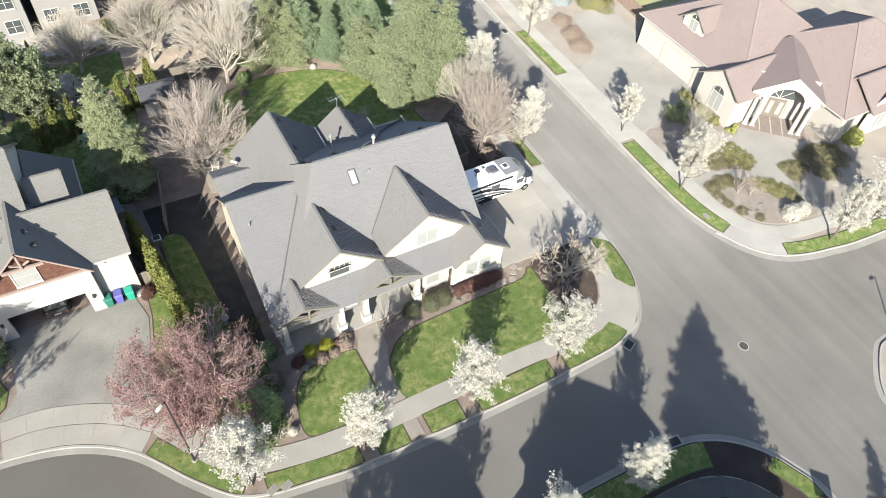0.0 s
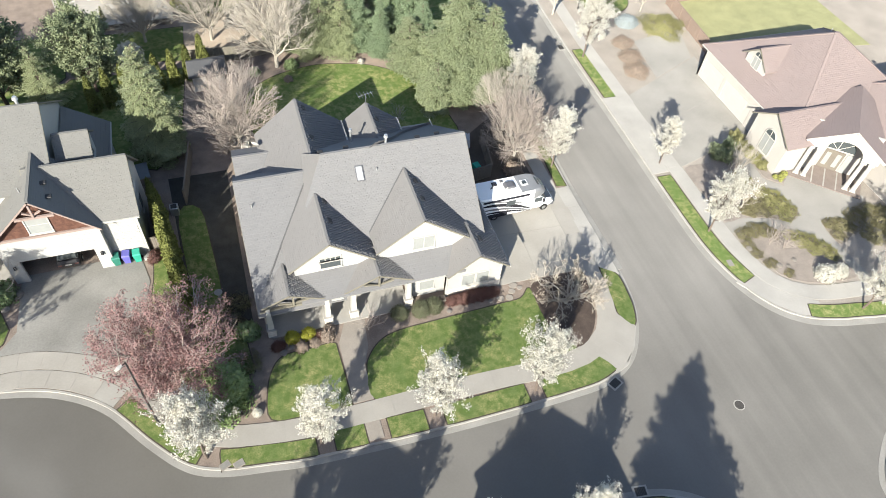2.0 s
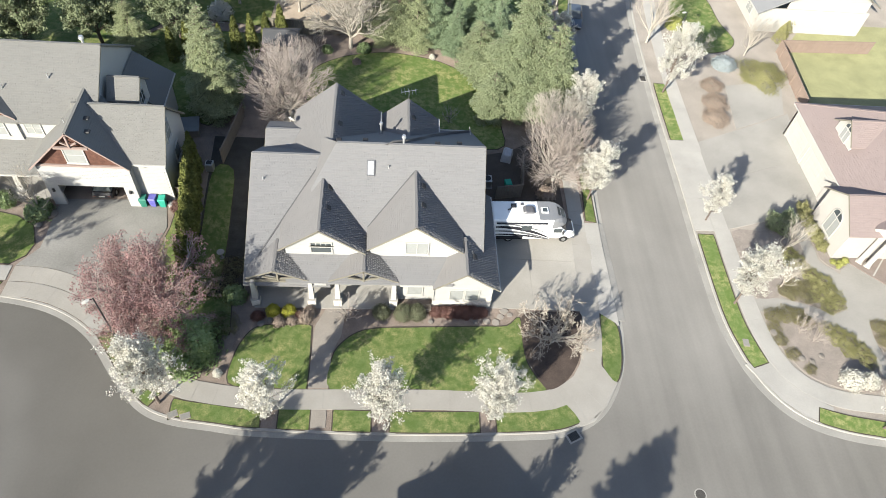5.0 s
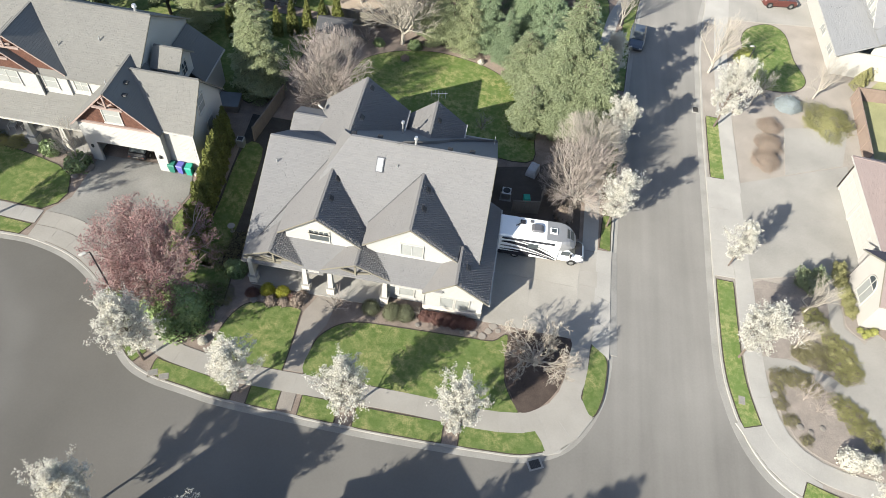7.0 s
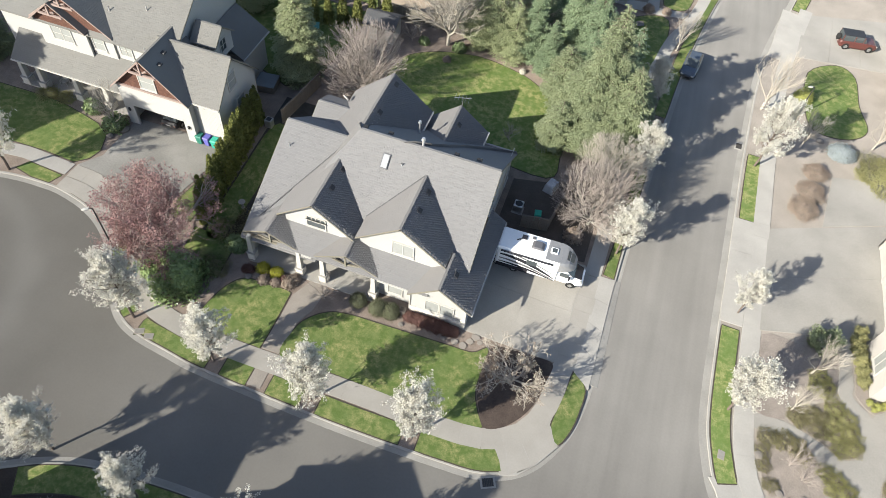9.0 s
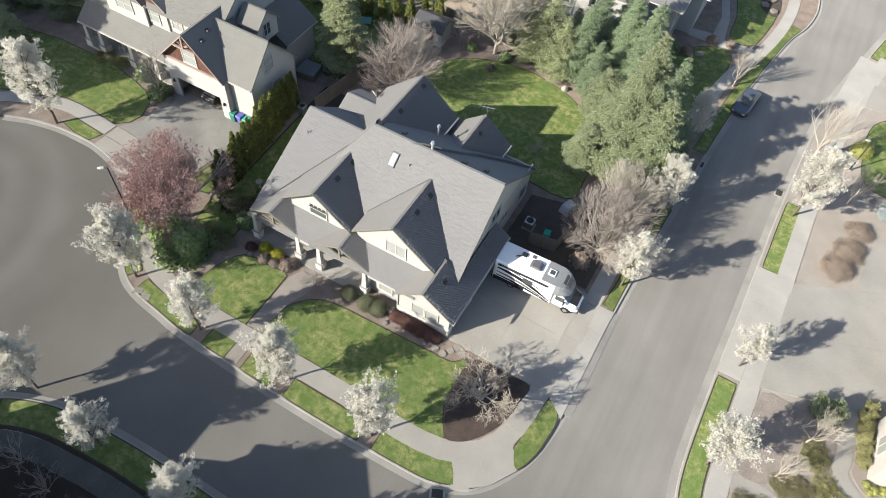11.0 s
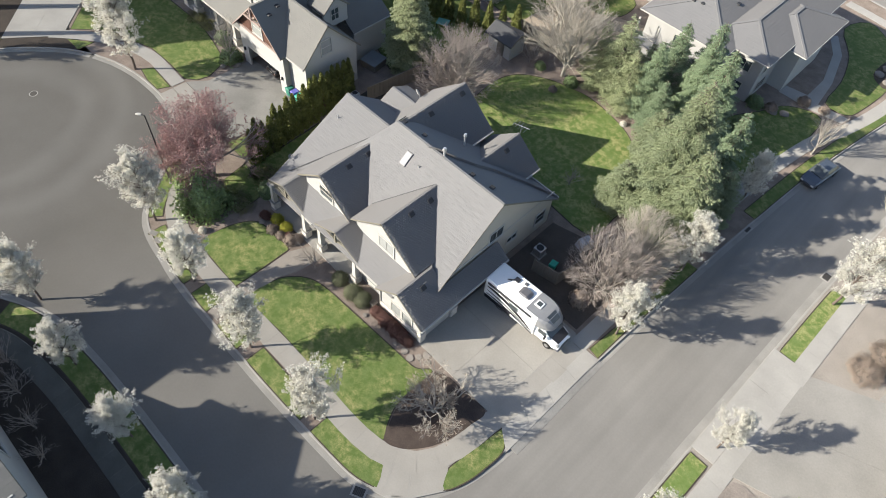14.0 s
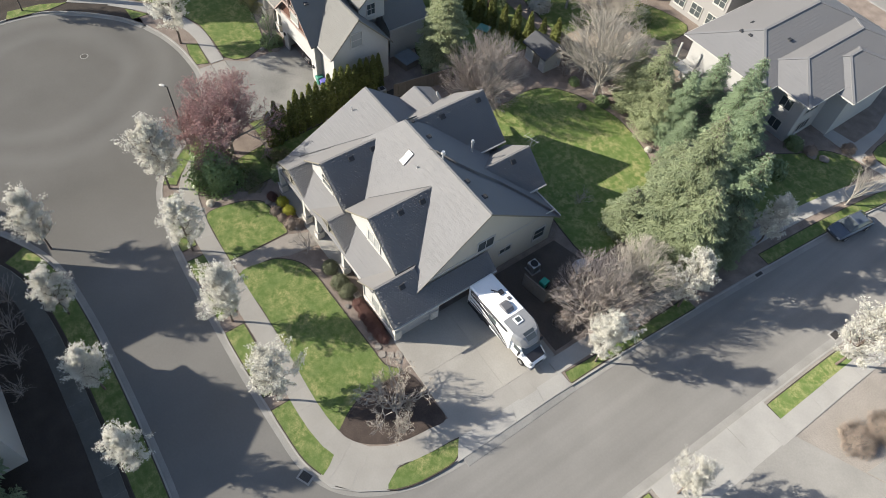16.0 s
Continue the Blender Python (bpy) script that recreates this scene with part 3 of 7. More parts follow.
lawn([(9.8, 13.6), (10.6, 13.6), (11.2, 23), (10.1, 23)])
nstrip = [p for p in kerb_home if 30 < p[1] < 60]
lawn(offset_line(nstrip, 0.34) + offset_line(nstrip, 1.5)[::-1])
lawn(smooth_line([(8.9, 53.0), (8.5, 57.8), (7.0, 63.0), (4.2, 67.6), (5.8, 71.3), (8.9, 69.6), (11.6, 66.6), (12.7, 61), (12.2, 55.4), (11.4, 52.9)], 3, True))
lawn(smooth_line([(3.0, 37), (2.6, 42), (4.6, 46), (6.3, 49.2), (9.8, 50), (9.9, 43), (8.8, 36.8), (6, 34.5)], 4, True))
for y0, y1, a, b in ((-5.6, 8.65, 0.42, 1.86), (21.1, 30.5, 0.62, 2.02), (59.5, 75, 0.36, 1.78)):
    seg = [p for p in resample(kerb_east, 0.4) if y0 <= p[1] <= y1 and p[0] < 30]
    lawn(offset_line(seg, a) + offset_line(seg, b)[::-1], mat=M_GRASS_PALE)
seg = [p for p in kerb_east if p[0] > 24.2 and p[1] < -10]
lawn(offset_line(seg, 0.34) + offset_line(seg, 1.6)[::-1], mat=M_GRASS_PALE)
lawn(smooth_line([(26.7, 47), (29.9, 49.8), (32, 48.3), (32.3, 43.2), (33.1, 39.3), (31, 37), (27.4, 37), (26.4, 41)], 4, True), mat=M_GRASS_BACK)
lawn(smooth_line([(-23, 50), (-16.4, 52), (-15.5, 48), (-18, 46.2), (-22.4, 46.6)], 4, True))
lawn([(-53.9, -1.4), (-52.0, 0.7), (-49.0, 2.2), (-45.6, 3.4), (-42.3, 3.5), (-39.2, 3.3), (-38.2, 4.2), (-37.9, 5.4), (-38.6, 7.3), (-40.2, 8.3), (-42.2, 8.8), (-44.6, 9.3), (-47.0, 9.5), (-53.0, 9.4), (-57.4, 8.6), (-59.3, 6.2), (-57.6, 2.4)])
lawn([(-43.3, 0.8), (-42.7, 1.8), (-39.1, 1.5), (-39.6, 0.4), (-41.4, 0.4)])
lawn([(-52.5, -2.5), (-50.3, -0.7), (-50.3, -2.5)])
lawn([(-58.4, -13.5), (-58.0, -10.2), (-56.9, -7.6), (-56.6, -9.5), (-57.1, -14.0)])
slab_walk("pavement_west", smooth_line([(-38.9, 2.4), (-41.0, 2.5), (-44.6, 2.6), (-48.4, 1.4), (-51.4, -0.4), (-54.6, -3.4)]), -0.7, 0.7, "concrete footpath round the turning circle", 1.6)
lawn([(-28.9, 1.2), (-26.0, 1.2), (-26.2, 9.6), (-27.3, 9.6), (-27.4, 7.5), (-28.2, 3.2)])
for lo, hi in ((-26, 5),):
    seg = [p for p in kerb_south if lo < p[0] < hi and p[1] > -24]
    if len(seg) > 1:
        lawn(offset_line(seg, 0.34) + offset_line(seg, 2.2)[::-1])
seg = [p for p in kerb_south if p[0] > 8.3 and -27.5 < p[1] < -23]
lawn(offset_line(seg, 0.34) + offset_line(seg, 1.5)[::-1])
strip_w = [p for p in kerb_home if -31 < p[0] < -25.6 and p[1] < 0]
lawn(offset_line(strip_w, 0.34) + offset_line(strip_w, 1.5)[::-1])
lawn([(-36, 24.2), (-26.5, 20.5), (-24.2, 22.5), (-22.8, 35.8), (-34, 36), (-40, 30)])
lawn([(-66, 26), (-40.5, 24.6), (-40.5, 30), (-34.6, 36.5), (-34.6, 44), (-66, 46)])
lawn([(-34, 38.6), (-22.8, 37.2), (-22.4, 43.8), (-34, 43.6)])
sheet("yard_east", [(38.4, 26.5), (60, 23.5), (60, 44), (44, 44), (38.8, 37.6)], 0.03, material("dry_olive_lawn", (0.215, 0.215, 0.115), 0.95, 0.3, 0.5, 10, 0.02), "dry olive back lawn behind a brown fence", "yard")

sheet("yard_behind", smooth_line([(-22.4, 36.6), (-17.0, 36.4), (-12.0, 40.2), (-9.2, 44.0), (-9.0, 50.0), (-15.0, 47.6), (-22.2, 46.0)], 3, True), 0.022, material("dry_bare_lawn", (0.3, 0.25, 0.2), 0.95, 0.3, 0.4, 9, 0.02), "dry tan worn lawn behind the garden fence", "yard")

# dark earth bed with a bare tree at the corner
sheet("bed_corner", smooth_line([(2.3, -4.8), (2.95, -6.4), (3.6, -7.5), (4.8, -7.1), (6.0, -5.8), (6.8, -4.1), (7.15, -2.2), (7.25, -0.5), (5.2, -0.5), (3.4, -0.5), (2.3, -1.0), (2.15, -2.6)], 4, True), 0.04, material("dark_mulch", (0.062, 0.047, 0.04), 0.95, 0.45, 1.2, 14, 0.05), "dark bark mulch bed at the corner", "garden bed")
sheet("side_yard", [(-24.6, 0.4), (-20.4, 0.4), (-20.4, 19.0), (-25.6, 19.0)], 0.02, material("dark_yard_soil", (0.05, 0.048, 0.043), 0.95, 0.45, 1.0, 12, 0.05), "dark soil between the hedge and the house", "garden bed")
# Dark soil sheet that also stands in for the house shadow here.
sheet("side_bed", [(0.2, 10.4), (7.6, 10.2), (7.7, 21.5), (3.2, 18.4), (-0.9, 17.4), (-0.9, 10.4)], 0.02, M_SOIL, "dark soil beside the driveway, toned for the house shade", "garden bed")
# walkway, porch and driveway
sheet("ramp_bed_east", [(20.2, -5.2), (22.2, -4.6), (23.4, -6.6), (25.4, -8.4), (26.2, -8.9), (25.9, -10.6), (23.7, -9.65), (22.3, -8.35), (21.2, -6.7)], 0.018, M_CONCRETE, "concrete corner paving across the street", "pavement")
sheet("path_front", [(-14.5, -7.5), (-14.4, -2.2), (-13.6, -0.4), (-12.0, -0.4), (-12.3, -3.0), (-12.95, -4.6), (-13.0, -7.5)], 0.025, M_STEP, "aggregate concrete path to the front porch", "path")
sheet("porch_floor", [(-19.3, -0.5), (-8.2, -0.5), (-8.2, 2.3), (-19.3, 2.3)], 0.1, M_CONCRETE, "pale concrete porch floor", "porch")
sheet("path_verge", [(-13.0, -10.6), (-14.5, -10.6), (-14.5, -9.1), (-13.0, -9.1)], 0.02, M_STEP, "paved strip between kerb and footpath", "path")


def solid_wedge(x0, x1, y0, y1, z0, z1):
    """A block whose top falls from z0 at x0 to z1 at x1."""
    bm = bmesh.new()
    lo = [bm.verts.new((x, y, -0.19)) for x, y in ((x0, y0), (x1, y0), (x1, y1), (x0, y1))]
    hi = [bm.verts.new((x, y, z)) for x, y, z in ((x0, y0, z0), (x1, y0, z1), (x1, y1, z1), (x0, y1, z0))]
    bm.faces.new(hi)
    bm.faces.new(lo[::-1])
    for i in range(4):
        bm.faces.new((lo[i], lo[(i + 1) % 4], hi[(i + 1) % 4], hi[i]))
    return bm


def driveway(name, quad, nx, ny, label, mat, z=0.03):
    """A cast driveway in bays with joints; quad: four plan corners."""
    d = sheet(name, quad, z - 0.02, M_KERB, label, "driveway")
    a, b, c, e = (Vector(p) for p in quad)
    at = lambda u, v: (a * (1 - u) + b * u) * (1 - v) + (e * (1 - u) + c * u) * v
    for i in range(nx):
        for j in range(ny):
            q = [at(*uv) for uv in ((i / nx, j / ny), ((i + 1) / nx, j / ny), ((i + 1) / nx, (j + 1) / ny), (i / nx, (j + 1) / ny))]
            m = sum(q, Vector((0, 0))) / 4
            part("slab", prism([tuple(m + (p - m) * (1 - 0.012 / max(0.3, (p - m).length))) for p in q], -0.05, z + 0.004 * random.random()), mat, d)
    return d


driveway("driveway_home", [(-0.6, -0.2), (7.5, -0.35), (7.8, 9.9), (-0.6, 10.2)], 2, 2, "broad grey concrete driveway beside the garage", M_DRIVE)
sheet("driveway_seam", [(7.3, -0.3), (7.95, -0.4), (8.2, 9.6), (7.6, 9.9)], 0.018, M_KERB, "mortar bed between driveway and footpath", "driveway")
sheet("apron_seam", [(8.75, -0.5), (9.3, -0.5), (9.5, 9.2), (9.0, 9.2)], 0.018, M_KERB, "mortar bed between footpath and driveway apron", "driveway")
lip = part("driveway_lip", solid_wedge(10.3, 11.08, -1.2, 9.35, 0.03, -0.112), M_GUTTER, None)
tagged(lip, "dropped concrete kerb at the driveway", "kerb", kind="structure")
driveway("driveway_apron", [(9.0, -0.6), (10.42, -1.7), (10.55, 9.3), (9.25, 9.3)], 1, 4, "concrete driveway apron across the kerb", M_CONCRETE)
west_arc = smooth_line([(-38.7, 1.6), (-36.4, 1.45), (-34.1, 0.75), (-31.8, -0.4), (-29.75, -2.1)])
sheet("driveway_west", offset_line(west_arc, 1.55) + [(-28.6, 3.2), (-27.7, 7.5), (-28.4, 10.6), (-37.2, 10.4), (-37.3, 5.0)], 0.03, M_DRIVE_OLD, "broad stained concrete driveway of the neighbouring house", "driveway")
driveway("driveway_far_west", [(-57.0, -7.6), (-53.4, -2.6), (-60.2, 4.5), (-65.6, 0.6)], 2, 2, "concrete driveway at the head of the turning circle", M_CONCRETE)
slab_walk("driveway_west_apron", west_arc, -1.45, -0.03, "curved concrete driveway apron at the turning circle", 2.0, M_DRIVE)
slab_walk("pavement_driveway", west_arc, 0.03, 1.5, "curved concrete footpath across a driveway", 1.55, M_DRIVE)
driveway("driveway_east", [(23.1, 9.0), (33.6, 12.0), (35.2, 26.0), (23.3, 20.8)], 1, 2, "wide pale concrete driveway before a three car garage", M_DRIVE_PALE)
driveway("driveway_east_yard", [(28.3, 23.1), (34.7, 25.9), (36.6, 32.2), (29.3, 30.4)], 1, 1, "pale concrete turning bay of the wide driveway", M_DRIVE_PALE)
driveway("driveway_east_apron", [(19.78, 8.75), (21.66, 8.75), (21.9, 21.0), (20.05, 21.0)], 1, 3, "pale concrete driveway apron", M_CONCRETE)
driveway("driveway_north_east", [(25.2, 49.5), (36.5, 51.0), (36.5, 62.0), (26.2, 59)], 3, 2, "pale concrete driveway with a parked car", M_DRIVE_PALE)
driveway("driveway_side_apron", [(22.0, 48.2), (24.5, 47.8), (25.6, 58.5), (23.4, 59.0)], 1, 3, "pale concrete driveway apron by the side street", M_CONCRETE)
sheet("path_east", smooth_line([(22.95, -0.1), (25.6, 0.1), (27.4, -0.45), (28.1, -1.2), (29.7, -1.8), (31.1, -3.6), (31.6, -5.3), (31.8, -7.6), (32.8, -7.6), (32.5, -4.2), (32.5, -1.7), (33.2, -0.75), (35.4, -1.2), (38.5, 0), (39.4, 1.2), (38, 4), (34, 5.6), (32.1, 4.0), (31.4, 2.2), (31.3, 0.5), (29.75, -0.3), (28.3, 0.35), (25.7, 1.25), (22.95, 1.1)], 3, True), 0.02, M_DRIVE_PALE, "curving concrete path to the columned porch", "path")
sheet("path_east_side", smooth_line([(31.35, 0.9), (31.0, 1.95), (30.4, 3.7), (29.6, 5.2), (29.7, 7.4), (29.7, 10.4), (29.2, 11.3), (30.5, 11.6), (30.65, 8.9), (30.8, 6.6), (30.75, 5.4), (32.1, 4.1), (31.9, 2.4)], 3, True), 0.018, M_DRIVE_PALE, "narrow concrete side path", "path")
sheet("path_north_house", [(4.4, 50.6), (8.2, 50.6), (11.6, 51.2), (12.0, 52.5), (8.4, 52.1), (7.9, 56.6), (6.4, 62.3), (4.3, 65.6), (3.6, 64.9), (5.5, 61.8), (6.9, 56.4), (6.9, 52.6), (4.4, 52.2)], 0.02, M_CONCRETE, "curving concrete path to a far porch", "path")
sheet("patio_home", [(-17.7, 24.6), (-15.9, 20.3), (-16.2, 18.6), (-19.6, 18.6), (-19.5, 22.4)], 0.035, M_STEP, "small gravel patio behind the house", "patio")
sheet("bed_north_corner", smooth_line([(10.4, 62.0), (10.8, 66.6), (12.5, 64.8), (12.7, 60.6)], 4, True), 0.045, M_EDGE, "dark bed with boulders at the far corner", "garden bed")
M_COVER = material("dry_ground_cover", (0.155, 0.138, 0.105), 0.95, 0.4, 1.1, 9, 0.1, tint=(0.215, 0.185, 0.155))
M_BED_PINK = material("dry_pinkish_bark", (0.215, 0.188, 0.168), 0.95, 0.35, 0.9, 12, 0.05)
for outline, mat, text in (
        ([(25.7, 2.3), (27.2, 3.3), (29.1, 4.4), (30.2, 3.7), (30.9, 1.9), (31.15, 0.6), (29.75, -0.15), (28.3, 0.55), (26.0, 1.4)], M_COVER, "mounded ground cover bed of olive and brown"),
        ([(23.6, -0.25), (25.6, -0.05), (27.3, -0.6), (28.0, -1.35), (29.6, -1.95), (31.0, -3.7), (31.5, -5.3), (31.7, -7.3), (30.6, -7.65), (27.4, -7.2), (25.2, -6.1), (24.3, -4.6), (23.5, -2.3)], M_BED_PINK, "corner bed of dry pinkish bark and low plants"),
        ([(23.3, 1.4), (25.4, 1.5), (25.5, 2.5), (27.1, 3.6), (28.9, 4.7), (29.4, 5.4), (29.5, 7.4), (29.5, 9.2), (26.4, 8.9), (23.35, 8.7), (23.4, 4.4)], M_BED_PINK, "dry bark bed below the blossoming trees"),
        ([(33.2, -0.9), (35.3, -1.3), (35.2, -2.8), (32.8, -3.9), (32.65, -1.7)], M_COVER, "mounded ground cover bed of olive and brown"),
        ([(31.0, 12.2), (31.9, 12.2), (31.9, 6.0), (33.8, 6.0), (32.4, 4.5), (31.0, 5.6), (31.0, 6.8), (30.9, 9.0)], M_BED_PINK, "narrow dry bark bed along the house wall")):
    sheet("bed_east", smooth_line(outline, 3, True), 0.03, mat, text, "garden bed")
sheet("patio_far", [(-34, 45.7), (-23.4, 45.4), (-23.2, 48.6), (-25, 51), (-34, 51)], 0.02, M_CONCRETE, "pale concrete patio behind far houses", "patio")


# ---- plants ----
def tubes(segs, sides=4):
    """Tapered limbs as (start, end, start radius, end radius)."""
    verts, faces = [], []
    for a, b, ra, rb in segs:
        a, b = Vector(a), Vector(b)
        d = (b - a).normalized()
        u = d.orthogonal().normalized()
        v = d.cross(u)
        k = len(verts)
        for p, r in ((a, ra), (b, rb)):
            for i in range(sides):
                w = 2 * math.pi * i / sides
                verts.append(p + (u * math.cos(w) + v * math.sin(w)) * r)
        for i in range(sides):
            j = (i + 1) % sides
            faces.append((k + i, k + j, k + sides + j, k + sides + i))
    return verts, faces


def leaves(rng, centres, spread, per, size, aspect=1.4, flat=0.0, out=None):
    """Small separate leaf blades round centres; out: a point that they turn from."""
    c = np.repeat(np.asarray(centres, float), per, axis=0)
    n = len(c)
    c = c + rng.normal(size=(n, 3)) * spread
    if out is None:
        d = rng.normal(size=(n, 3))
    else:
        face = c - np.asarray(out, float)
        face /= np.linalg.norm(face, axis=1)[:, None] + 1e-9
        d = np.cross(face + rng.normal(size=(n, 3)) * 0.45, rng.normal(size=(n, 3)))
    d[:, 2] *= 1 - flat
    d /= np.linalg.norm(d, axis=1)[:, None] + 1e-9
    w = np.cross(d, rng.normal(size=(n, 3)) if out is None else face + rng.normal(size=(n, 3)) * 0.45)
    w /= np.linalg.norm(w, axis=1)[:, None] + 1e-9
    s = size * rng.uniform(0.6, 1.3, size=(n, 1))
    a, b = d * s * aspect / 2, w * s / 2
    quads = np.stack([c - a, c - a * 0.1 + b, c + a, c - a * 0.1 - b], axis=1).reshape(-1, 3)
    return quads, np.arange(4 * n).reshape(-1, 4)


def fast_mesh(name, verts, faces, mat):
    me = bpy.data.meshes.new(name)
    me.from_pydata([tuple(v) for v in np.asarray(verts).tolist()], [], np.asarray(faces).tolist())
    me.materials.append(mat)
    me.update()
    return me


def aside(rng, d, angle):
    """The direction d bent by an angle (degrees) to a random side."""
    side = d.cross(Vector(rng.normal(size=3)))
    side = side.normalized() if side.length > 1e-4 else d.orthogonal().normalized()
    a = radians(angle)
    return (d * math.cos(a) + side * math.sin(a)).normalized()


def grow(rng, starts, levels, shrink=0.74, angle=30.0, up=0.08, crook=0.12, side=0.6, dome=None, thin=0.62, least=0.007):
    """Forking limbs. starts: (point, direction, length, radius). dome: centre height and half sizes that bound the crown.
    Returns limb and twig segments and the points along the last two orders."""
    limbs, fine, tips = [], [], []
    stack = [(Vector(p), Vector(d).normalized(), L, r, levels) for p, d, L, r in starts]
    while stack:
        p, d, L, r, level = stack.pop()
        n = 4 if level > 1 else 3
        for i in range(n):
            d = (d + Vector(rng.normal(size=3)) * crook + Vector((0, 0, up))).normalized()
            q = p + d * (L / n)
            if dome and (q.x / dome[1]) ** 2 + (q.y / dome[1]) ** 2 + ((q.z - dome[0]) / dome[2]) ** 2 > rng.uniform(0.88, 1.12):
                tips.append(tuple(p))
                break
            a, b = max(least, r * (1 - 0.3 * i / n)), max(least, r * (1 - 0.3 * (i + 1) / n))
            (limbs if a > 0.022 else fine).append((p, q, a, b))
            p = q
            if level <= 1:
                tips.append(tuple(p))
            if level > 0 and i < n - 1 and rng.random() < side:
                stack.append((p, aside(rng, d, angle * rng.uniform(0.9, 1.6)), L * shrink * rng.uniform(0.55, 0.95), r * thin * 0.8, level - 1))
        else:
            if level > 0:
                for k in range(2):
                    stack.append((p, aside(rng, d, angle * rng.uniform(0.5, 1.2)), L * shrink * rng.uniform(0.8, 1.15), r * thin * rng.uniform(0.9, 1.15), level - 1))
    return limbs, fine, tips


def wood(t, limbs, fine, bark, twig_mat):
    part("trunk", fast_mesh("trunk", *tubes(limbs, 6), bark), bark, t)
    if fine:
        tagged(part("twig_spray", fast_mesh("twig_spray", *tubes(fine, 3), twig_mat), twig_mat, t), kind="stuff")


def fan_tree(name, label, seed, trunk_h, base_r, stems, tilt, first, levels, dome, bark, twig_mat, leaf=None, per=0, leaf_size=0.1, leaf_spread=0.1, bare=0.0, category="tree", **kw):
    """A tree whose main limbs fan out from the top of a short trunk; tilt: least and most lean from upright."""
    rng = np.random.default_rng(seed)
    t = thing(name, label, category)
    top = Vector((rng.normal() * 0.05, rng.normal() * 0.05, trunk_h))
    starts = []
    for k in range(stems):
        w = 2 * math.pi * (k + rng.uniform(-0.3, 0.3)) / stems * (1 if k % 2 else 1.003)
        lean = radians(tilt[0] + (tilt[1] - tilt[0]) * ((k * 0.618) % 1.0))
        d = Vector((math.cos(w) * math.sin(lean), math.sin(w) * math.sin(lean), math.cos(lean)))
        starts.append((top - Vector((0, 0, trunk_h * 0.35 * rng.random())), d, first * rng.uniform(0.85, 1.2), base_r * rng.uniform(0.45, 0.62)))
    limbs, fine, tips = grow(rng, starts, levels, dome=dome, **kw)
    limbs = [(Vector((0, 0, -0.1)), top * 0.5, base_r * 1.15, base_r), (top * 0.5, top, base_r, base_r * 0.85)] + limbs
    wood(t, limbs, fine, bark, twig_mat)
    if leaf:
        tips = [p for p in tips if rng.random() > bare]
        tagged(part("crown", fast_mesh("crown", *leaves(rng, tips, leaf_spread, per, leaf_size), leaf), leaf, t), kind="stuff")
    return t


def leader_tree(name, label, seed, h, trunk_h, rad, profile, stems, base_r, bark, twig_mat, leaf=None, per=0, leaf_size=0.1, leaf_spread=0.1, levels=2, tilt=48.0, bare=0.0, **kw):
    """A tree with one upright stem and rising limbs along it."""
    rng = np.random.default_rng(seed)
    t = thing(name, label, "tree")
    n = 7
    line = [Vector((0, 0, -0.1))] + [Vector((rng.normal() * 0.05, rng.normal() * 0.05, h * 0.93 * i / n)) for i in range(1, n + 1)]
    stem = [(line[i], line[i + 1], base_r * (1 - 0.9 * i / n), base_r * (1 - 0.9 * (i + 1) / n)) for i in range(n)]
    starts = []
    for k in range(stems):
        u = (k + rng.uniform(0, 0.8)) / stems
        z = trunk_h + (h * 0.93 - trunk_h) * u * 0.96
        f = min(n - 1, int(z / (h * 0.93) * n))
        p = line[f].lerp(line[f + 1], z / (h * 0.93) * n - f)
        w = k * 2.4 + rng.uniform(-0.5, 0.5)
        lean = radians(tilt * rng.uniform(0.8, 1.15) * (1 - 0.35 * u))
        reach = rad * profile(u) / max(0.4, math.sin(lean))
        starts.append((p, Vector((math.cos(w) * math.sin(lean), math.sin(w) * math.sin(lean), math.cos(lean))), max(0.25, reach * 0.42) * rng.uniform(0.8, 1.15), base_r * 0.34 * (1 - 0.6 * u)))
    limbs, fine, tips = grow(rng, starts, levels, **kw)
    wood(t, stem + limbs, fine, bark, twig_mat)
    if leaf:
        tips += [tuple(line[-1] + Vector((0, 0, 0.1 * k))) for k in range(4)]
        tips = [p for p in tips if rng.random() > bare]
        tagged(part("crown", fast_mesh("crown", *leaves(rng, tips, leaf_spread, per, leaf_size), leaf), leaf, t), kind="stuff")
    return t


TEAR = lambda u: (1 - u) ** 0.6 * (0.55 + 0.45 * min(1, u * 5)) + 0.06
ROUND = lambda u: math.sqrt(max(0.02, 1 - (2 * u - 0.85) ** 2 / 1.4))


def place(t, spots, group):
    """The thing at the first spot and copies at the rest: x, y, size, turn."""
    obs = [t]
    for k, (x, y, s, turn) in enumerate(spots):
        m = pose(x, y, 0.0, 0, 0, turn) @ Matrix.Diagonal((s, s, s, 1))
        if k == 0:
            t.matrix_basis = m
            tagged(t, group=group)
        else:
            c = copy_thing(t, Matrix.Identity(4))
            c.matrix_basis = m
            tagged(c, group=group)
            obs.append(c)
    return obs


def pear(seed):
    return leader_tree("pear_tree", "street pear tree in full white blossom", seed, 7.8, 1.5, 2.6, TEAR, 36, 0.11, M_BARK, M_BARK, M_BLOSSOM, 5, 0.085, 0.08, 3, 52.0, 0.28, shrink=0.68, angle=32.0, up=0.1, side=0.55, thin=0.5, least=0.006)


